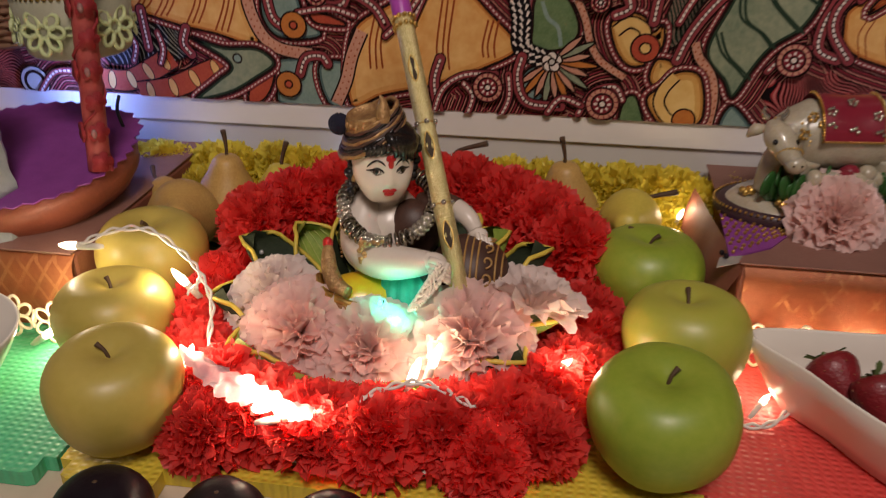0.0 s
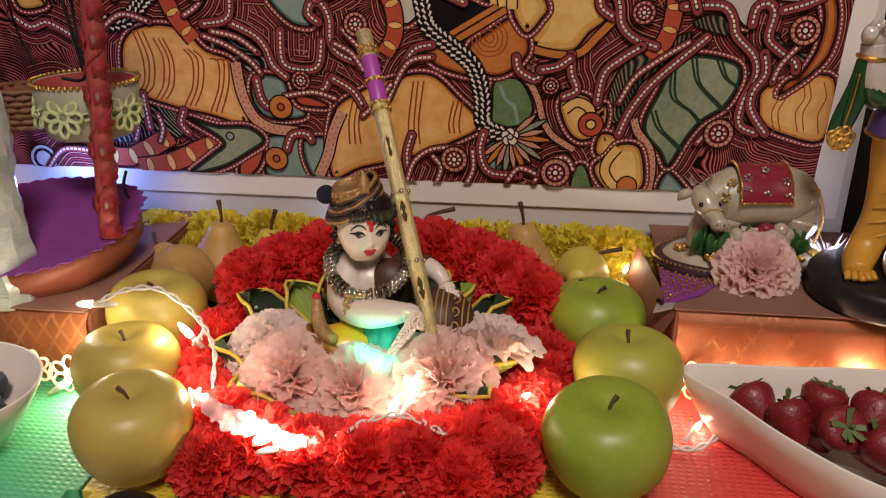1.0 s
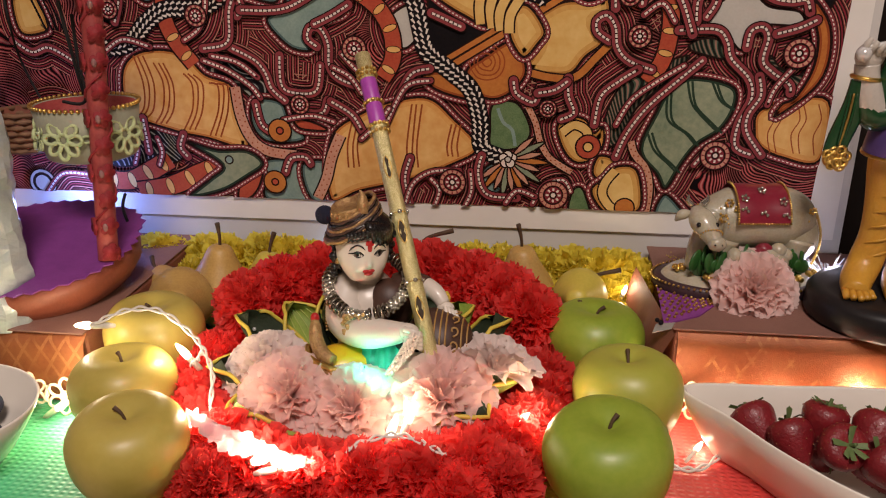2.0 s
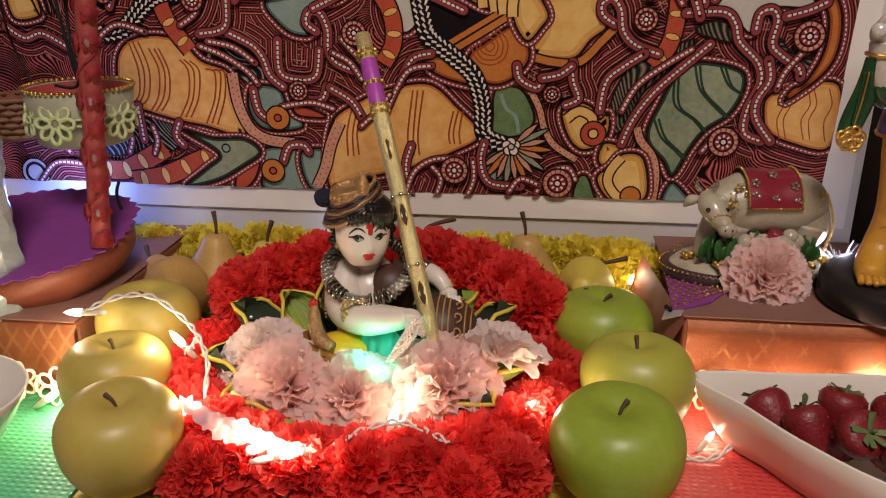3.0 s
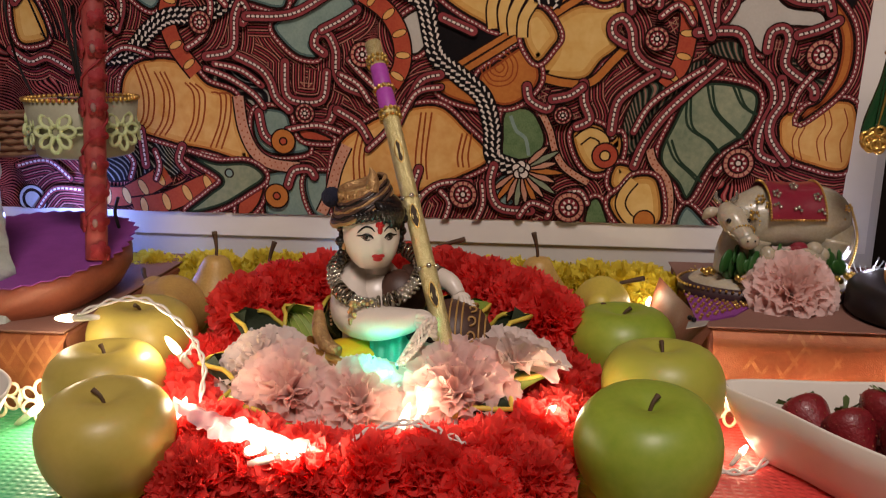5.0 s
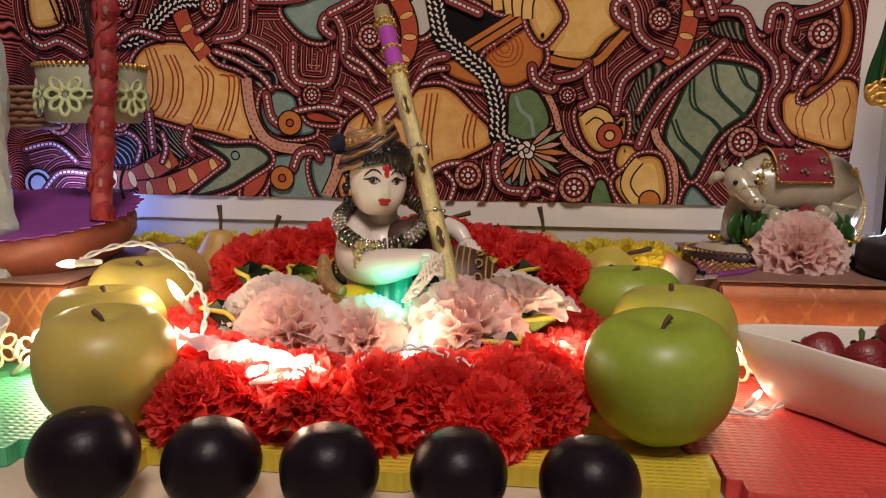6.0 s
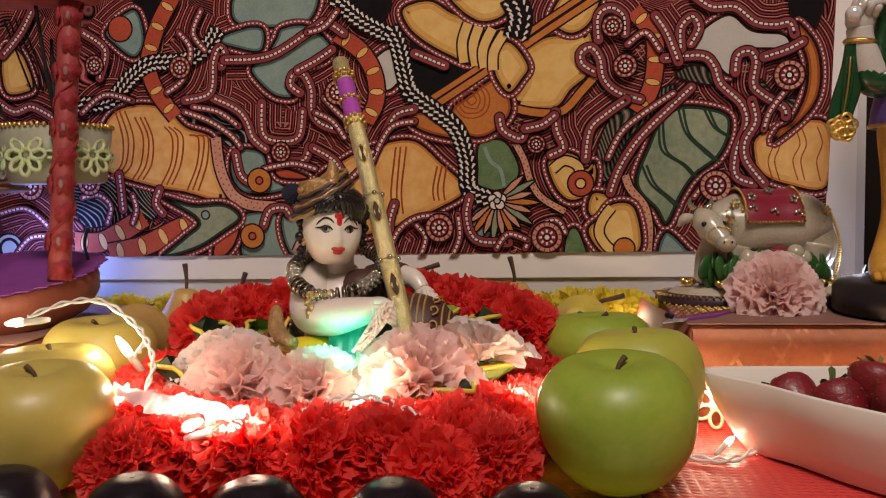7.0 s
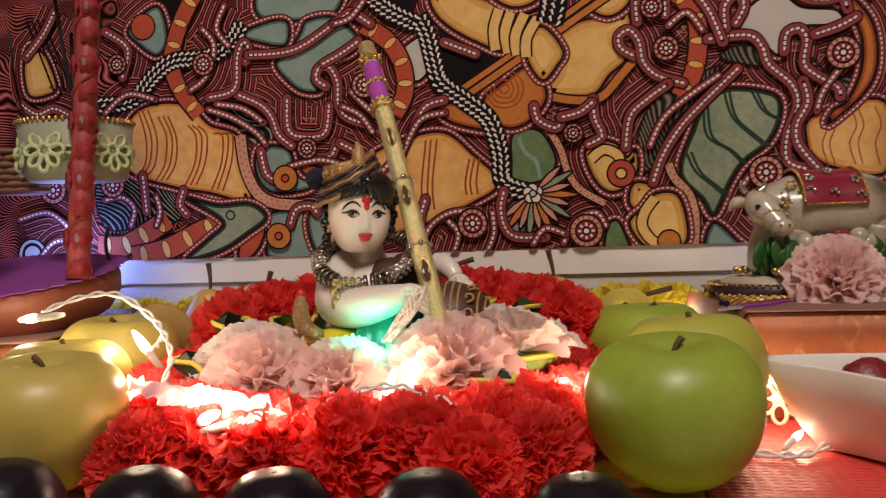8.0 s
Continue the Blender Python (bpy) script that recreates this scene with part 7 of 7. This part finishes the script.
def toy_well():
    cx, cy = -0.319, 0.549
    ob = thing("toy_well", (cx, cy, 0.0543), "toy well of brown clay with red posts and purple water", "toy well")
    lean = Matrix.Rotation(radians(8), 4, "X")
    prof = [(0, 0), (0.060, 0), (0.071, 0.006), (0.079, 0.018), (0.080, 0.028), (0.0785, 0.034), (0.0765, 0.035), (0.077, 0.032), (0.076, 0.028), (0, 0.027)]
    pot = part("pot", lathe(bmesh.new(), prof, 56, wobble=lambda a, f: 1 + 0.008 * math.sin(7 * a)), M_CLAY, ob, "round brown clay pot")
    pot.matrix_basis = lean
    zig = []
    for k in range(84):
        a = 2 * math.pi * k / 84
        r = (0.0790 if k % 2 else 0.0830) + (0.004 if 0.5 < a < 1.0 else 0)
        zig.append((r * math.cos(a), r * math.sin(a)))
    water = part("water_card", prism(bmesh.new(), zig, 0.0355, 0.0365), M_PURPLE, ob, "purple card with pinked edge", smooth=False)
    water.matrix_basis = lean
    for sx in (1, -1):
        base, tip = Vector((sx * 0.072, -0.022, 0.033)), Vector((sx * 0.073, 0.008, 0.232))
        post = part("post", tube(bmesh.new(), [tuple(base), tuple((base + tip) / 2), tuple(tip)], 0.0076, 14, 4), M_RED_POST, ob, "red paper-wrapped post")
        way = (tip - base).normalized()
        for k in range(10):
            c = base + (tip - base) * ((k + 0.4) / 10)
            for s in ((-1, 1) if k % 2 else (1,)):
                a = -math.pi / 2 + s * 0.75
                out = Vector((math.cos(a), math.sin(a), 0))
                part("felt_flower", flat_flower(c + out * 0.0084, Vector((-out.y, out.x, 0)), way, out, 0.0072), M_RED_LACE, post, "red felt flower")
            if k % 2:
                part("crystal", ball(bmesh.new(), tuple(c + Vector((0.0045, -0.0096, 0))), 0.0026, 10, squash=(0.8, 0.7, 1.3)), M_DULL_GLASS, post, "clear crystal drop")
        part("twisted_ribbon", tube(bmesh.new(), [tuple(base + (tip - base) * f + Vector((0.0088 * math.cos(f * 26), 0.0084 * math.sin(f * 26), 0))) for f in np.linspace(0, 1, 40)], 0.0010, 6, 1), M_RED_LACE, post)
    bm = bmesh.new()
    slab(bm, -0.100, 0.087, -0.006, 0.024, 0.2315, 0.246, bevel=0.003)
    part("beam", bm, M_RED_POST, ob, "red wooden cross beam", smooth=False)
    part("cord", tube(bmesh.new(), [(0.043, 0.012, 0.232), (0.043, 0.020, 0.19), (0.043, 0.029, 0.150)], 0.0014, 6), M_CORD, ob, "thin black cord")
    part("loose_cord", tube(bmesh.new(), [(0.062, 0.034, 0.068), (0.056, 0.038, 0.055), (0.058, 0.040, 0.039)], 0.0013, 6), M_CORD, ob, "thin black cord")


toy_well()


def bucket():
    ob = thing("hanging_bucket", (-0.2765, 0.579, 0.156), "small card bucket with pale green flowers and beaded rim", "bucket")
    ob.matrix_basis = ob.matrix_basis @ Matrix.Scale(0.94, 4)
    body = [(0.0, 0.0), (0.034, 0.0), (0.0365, 0.002), (0.0425, 0.044), (0.0410, 0.044), (0.0350, 0.004), (0, 0.003)]
    part("body", lathe(bmesh.new(), body, 40), M_TIN, ob)
    part("lining", lathe(bmesh.new(), [(0.0352, 0.006), (0.0400, 0.0435), (0.0395, 0.0435), (0.034, 0.006)], 40), M_RED_POST, ob, "dull red lining")
    first = None
    for k in range(58):
        a = 2 * math.pi * k / 58
        m = pose(0.0425 * math.cos(a), 0.0425 * math.sin(a), 0.0452)
        if first is None:
            first = part("rim_bead", ball(bmesh.new(), (0, 0, 0), 0.0019, 8), M_GOLD, ob, "gold rim bead")
            first.matrix_basis = m
        else:
            share("rim_bead", first, ob, m)
    for k in range(7):
        a = -math.pi / 2 + (k - 3) * 0.62
        out = Vector((math.cos(a), math.sin(a), 0.12)).normalized()
        side = Vector((-math.sin(a), math.cos(a), 0))
        c = Vector((0.0405 * math.cos(a), 0.0405 * math.sin(a), 0.022))
        part("felt_flower", cutout_flower(bmesh.new(), c, side, out.cross(side), 0.0165 if k % 2 else 0.011, 8 if k % 2 else 4), M_PALE_GREEN, ob, "pale green cut-out flower")
    part("cord", tube(bmesh.new(), [(0.0, 0.0, 0.116), (0.0, -0.001, 0.08), (0.0, 0.0, 0.046), (-0.02, 0, 0.045)], 0.0014, 6), M_CORD, ob, "thin black cord")


bucket()


def woven_basket():
    ob = thing("hanging_basket", (-0.352, 0.612, 0.150), "small brown woven basket hanging by the wall", "basket")
    part("lining", lathe(bmesh.new(), [(0, 0.0), (0.020, 0.0), (0.0225, 0.034), (0.0215, 0.034), (0.019, 0.002), (0, 0.002)], 24), M_BROWN_CLOTH, ob)
    for row in range(7):
        z = 0.003 + row * 0.005
        line = [((0.0208 + 0.0004 * row + 0.0018 * (1 if (k + row) % 2 else -1)) * math.cos(2 * math.pi * k / 24), (0.0208 + 0.0004 * row + 0.0018 * (1 if (k + row) % 2 else -1)) * math.sin(2 * math.pi * k / 24), z) for k in range(24)]
        part("strand", tube(bmesh.new(), line, 0.0021, 6, 1, closed=True), M_STRAW, ob)
    part("cord", tube(bmesh.new(), [(0.02, 0, 0.036), (0.004, 0, 0.08), (0.0, 0.0, 0.13)], 0.001, 6), M_CORD, ob)


M_STRAW = surface("brown_straw", (0.24, 0.12, 0.06), (0.16, 0.08, 0.04), rough=0.7, scale=120)
woven_basket()


# ---- fairy lights: white twisted cable and bulbs ----
M_CABLE = surface("white_cable", (0.72, 0.68, 0.62), (0.64, 0.60, 0.54), rough=0.4, scale=100)
M_SOCKET = surface("clear_socket", (0.80, 0.74, 0.64), rough=0.3)


def glowing(name, colour, strength):
    m, n, l, b = nodes_of(name)
    b.inputs["Base Color"].default_value = (*colour, 1)
    b.inputs["Emission Color"].default_value = (*colour, 1)
    b.inputs["Emission Strength"].default_value = strength
    return m


M_GLOW = glowing("warm_bulb", (1.0, 0.82, 0.56), 12.0)
M_GLOW_GREEN = glowing("green_bulb", (0.08, 1.0, 0.62), 8.0)
M_GLOW_BLUE = glowing("blue_bulb", (0.25, 0.45, 1.0), 6.0)


def bulb(parent, at, way, glow, energy, colour, dim=0.004, size=1.0):
    """A tapered bulb with its socket, and the light that it gives."""
    m = Matrix.Translation(at) @ Vector(way).to_track_quat("Z", "Y").to_matrix().to_4x4() @ Matrix.Scale(size, 4)
    s = part("socket", lathe(bmesh.new(), [(0, -0.018), (0.0014, -0.018), (0.0021, -0.013), (0.0024, -0.004), (0.0022, 0.0), (0, 0.0)], 12), M_SOCKET, parent)
    s.matrix_basis = m
    g = part("bulb", lathe(bmesh.new(), [(0.0021, 0.0), (0.0026, 0.002), (0.0026, 0.005), (0.0021, 0.009), (0.0011, 0.0125), (0, 0.014)], 12), glow, parent, "glowing bulb")
    g.matrix_basis = m
    lamp("bulb_light", "POINT", tuple(m @ Vector((0, 0, 0.0165))), energy, colour, dim)


def twisted(parent, pts):
    line = smooth_line(pts, 14)
    for ph in (0, math.pi):
        strand = [(p[0] + 0.0011 * math.cos(ph + i * 0.4), p[1] + 0.0011 * math.sin(ph + i * 0.4) * 0.7, p[2] + 0.0011 * math.sin(ph + i * 0.4)) for i, p in enumerate(line)]
        part("cable", tube(bmesh.new(), strand, 0.0009, 6, raw=True), M_CABLE, parent)


M_SHEER = surface("sheer_net", (0.86, 0.72, 0.76), (0.80, 0.64, 0.70), rough=0.5, scale=200, trans=0.6)


def fairy_lights():
    ob = thing("fairy_lights", (0, 0, 0), "string of warm, blue and green fairy lights on white cable, some bulbs added unseen", "fairy lights")
    twisted(ob, [(-0.214, 0.445, 0.075), (-0.195, 0.452, 0.082), (-0.172, 0.452, 0.083), (-0.150, 0.446, 0.072), (-0.138, 0.440, 0.062), (-0.128, 0.428, 0.050), (-0.121, 0.405, 0.040), (-0.112, 0.396, 0.034)])
    twisted(ob, [(-0.030, 0.364, 0.040), (-0.016, 0.373, 0.044), (0.0, 0.380, 0.046), (0.016, 0.379, 0.044), (0.032, 0.374, 0.039)])
    twisted(ob, [(0.158, 0.436, 0.003), (0.175, 0.428, 0.003), (0.190, 0.430, 0.003), (0.206, 0.446, 0.004), (0.212, 0.452, 0.004)])
    twisted(ob, [(-0.138, 0.440, 0.062), (-0.141, 0.437, 0.056), (-0.146, 0.436, 0.052)])
    E = 0.075
    for at, way, e in (((-0.220, 0.448, 0.071), (-1, 0.1, -0.1), E * 0.9), ((-0.152, 0.446, 0.052), (-0.3, -0.2, 0.6), E * 1.25),
                       ((-0.092, 0.368, 0.037), (0.5, -0.1, 0.25), E * 0.85), ((-0.058, 0.355, 0.036), (0.8, 0.1, 0.2), E * 0.8), ((-0.128, 0.388, 0.036), (0.2, 0.1, 0.5), E * 0.7),
                       ((-0.004, 0.394, 0.036), (0.2, 0.2, 0.6), E * 0.32), ((0.006, 0.400, 0.042), (0.2, 0.2, 0.6), E * 0.25), ((0.069, 0.415, 0.034), (0.6, 0.3, 0.4), E * 0.95), ((0.060, 0.374, 0.012), (-0.3, -0.4, 0.2), E * 0.6),
                       ((0.188, 0.444, 0.006), (0.3, 0.4, 0.1), E * 0.42), ((0.176, 0.483, 0.016), (0.2, -0.3, 0.5), E * 0.6), ((0.302, 0.502, 0.014), (0.9, 0, 0.3), E * 1.5),
                       ((0.250, 0.502, 0.010), (0.9, 0, 0.2), E * 0.55), ((0.210, 0.502, 0.009), (0.9, 0, 0.2), E * 0.45), ((0.350, 0.502, 0.010), (0.9, 0, 0.2), E * 0.7),
                       # after the first, two low and two rear bulbs added unseen: the garland glows
                       ((-0.078, 0.360, 0.035), (0.6, -0.3, 0.3), E * 0.75), ((-0.043, 0.356, 0.012), (1, 0.2, 0.1), E * 0.35), ((0.024, 0.358, 0.012), (1, 0.2, 0.1), E * 0.3),
                       ((-0.085, 0.578, 0.026), (1, 0, 0.3), E * 0.8), ((0.030, 0.582, 0.026), (1, 0, 0.3), E * 0.8), ((0.154, 0.616, 0.040), (0.1, -0.2, 0.5), E * 0.35), ((-0.249, 0.437, 0.010), (0.4, -0.1, 0.3), E * 1.8)):
        bulb(ob, at, way, M_GLOW, e, WARM, 0.004, 0.7 if at[0] > 0.15 else 1.0)
    for x in (-0.236, -0.170, -0.104):
        bulb(ob, (x, 0.666, 0.036), (0.1, 0.0, 1.0), M_GLOW_BLUE, 0.024, (0.25, 0.45, 1.0), 0.010, 0.7)
    bulb(ob, (-0.0285, 0.4320, 0.0560), (0.0, -0.2, 0.6), M_GLOW_GREEN, 0.014, (0.03, 1.0, 0.68), 0.004, 0.5)
    # second green bulb, added low to brighten the lap cloth
    bulb(ob, (-0.020, 0.4285, 0.0440), (0.1, -0.2, 0.6), M_GLOW_GREEN, 0.042, (0.03, 1.0, 0.68), 0.004, 0.6)


fairy_lights()


def net_scrap():
    """A crumpled strip of thin net with a scalloped edge, added over the garland's bulbs to widen their glow."""
    way = smooth_line([(-0.128, 0.388), (-0.108, 0.374), (-0.088, 0.363), (-0.066, 0.354), (-0.042, 0.347)], 11)
    bm, rows = bmesh.new(), []
    for i, p in enumerate(way):
        f = i / (len(way) - 1)
        half = 0.0085 * math.sin(math.pi * (0.12 + 0.76 * f)) * (1 + 0.22 * math.sin(i * 1.4))
        row = []
        for j in range(9):
            v = j / 4 - 1
            q = Vector((p[0] * 90, p[1] * 90, v * 1.4))
            lift = 0.0050 * noise.noise(q) + 0.0022 * noise.noise(q * 2.7)
            row.append(bm.verts.new((p[0] + 0.35 * half * v, p[1] + 0.94 * half * v, 0.0485 - 0.004 * v * v + lift)))
        rows.append(row)
    for a, b in zip(rows, rows[1:]):
        for j in range(8):
            bm.faces.new((a[j], a[j + 1], b[j + 1], b[j]))
    tagged(part("net_scrap", bm, M_SHEER), "crumpled strip of sheer pale net lying on the garland", "net")


net_scrap()


def sparkle_tuft(at, colour, glow, energy, label, rise=0.012, reach=1.0):
    """A burst of thin clear fibres lit from its foot."""
    ob = thing("fibre_light", at, label, "fibre light")
    bm = bmesh.new()
    for k in range(46):
        a, t = k * 2.4, 0.25 + 1.0 * ((k * 0.618) % 1)
        d = Vector((math.cos(a) * math.sin(t), math.sin(a) * math.sin(t), math.cos(t))) * random.uniform(0.020, 0.038) * reach
        tube(bm, [(0, 0, 0.002), tuple(d * 0.6), tuple(d + Vector((0, 0, -0.002)))], [0.0004, 0.00035, 0.0006], 4, 2)
    part("fibre_burst", bm, M_FIBRE, ob, "clear plastic fibres")
    part("lit_core", ball(bmesh.new(), (0, 0, 0.004), 0.004, 10), glow, ob, "glowing core")
    lamp("fibre_lamp", "POINT", (at[0], at[1] - 0.002, at[2] + rise), energy, colour, 0.006)


M_FIBRE = surface("clear_fibre", (0.80, 0.82, 0.84), rough=0.15, trans=0.4)
sparkle_tuft((0.310, 0.606, 0.0612), (0.80, 0.76, 0.95), M_GLOW_BLUE, 0.080, "tuft of clear fibres beside the cow ornament", 0.018, 0.85)
sparkle_tuft((-0.346, 0.650, 0.0700), (0.24, 0.34, 1.0), M_GLOW_BLUE, 0.36, "tuft of clear fibres lit blue behind the clay pot", 0.030, 0.7)
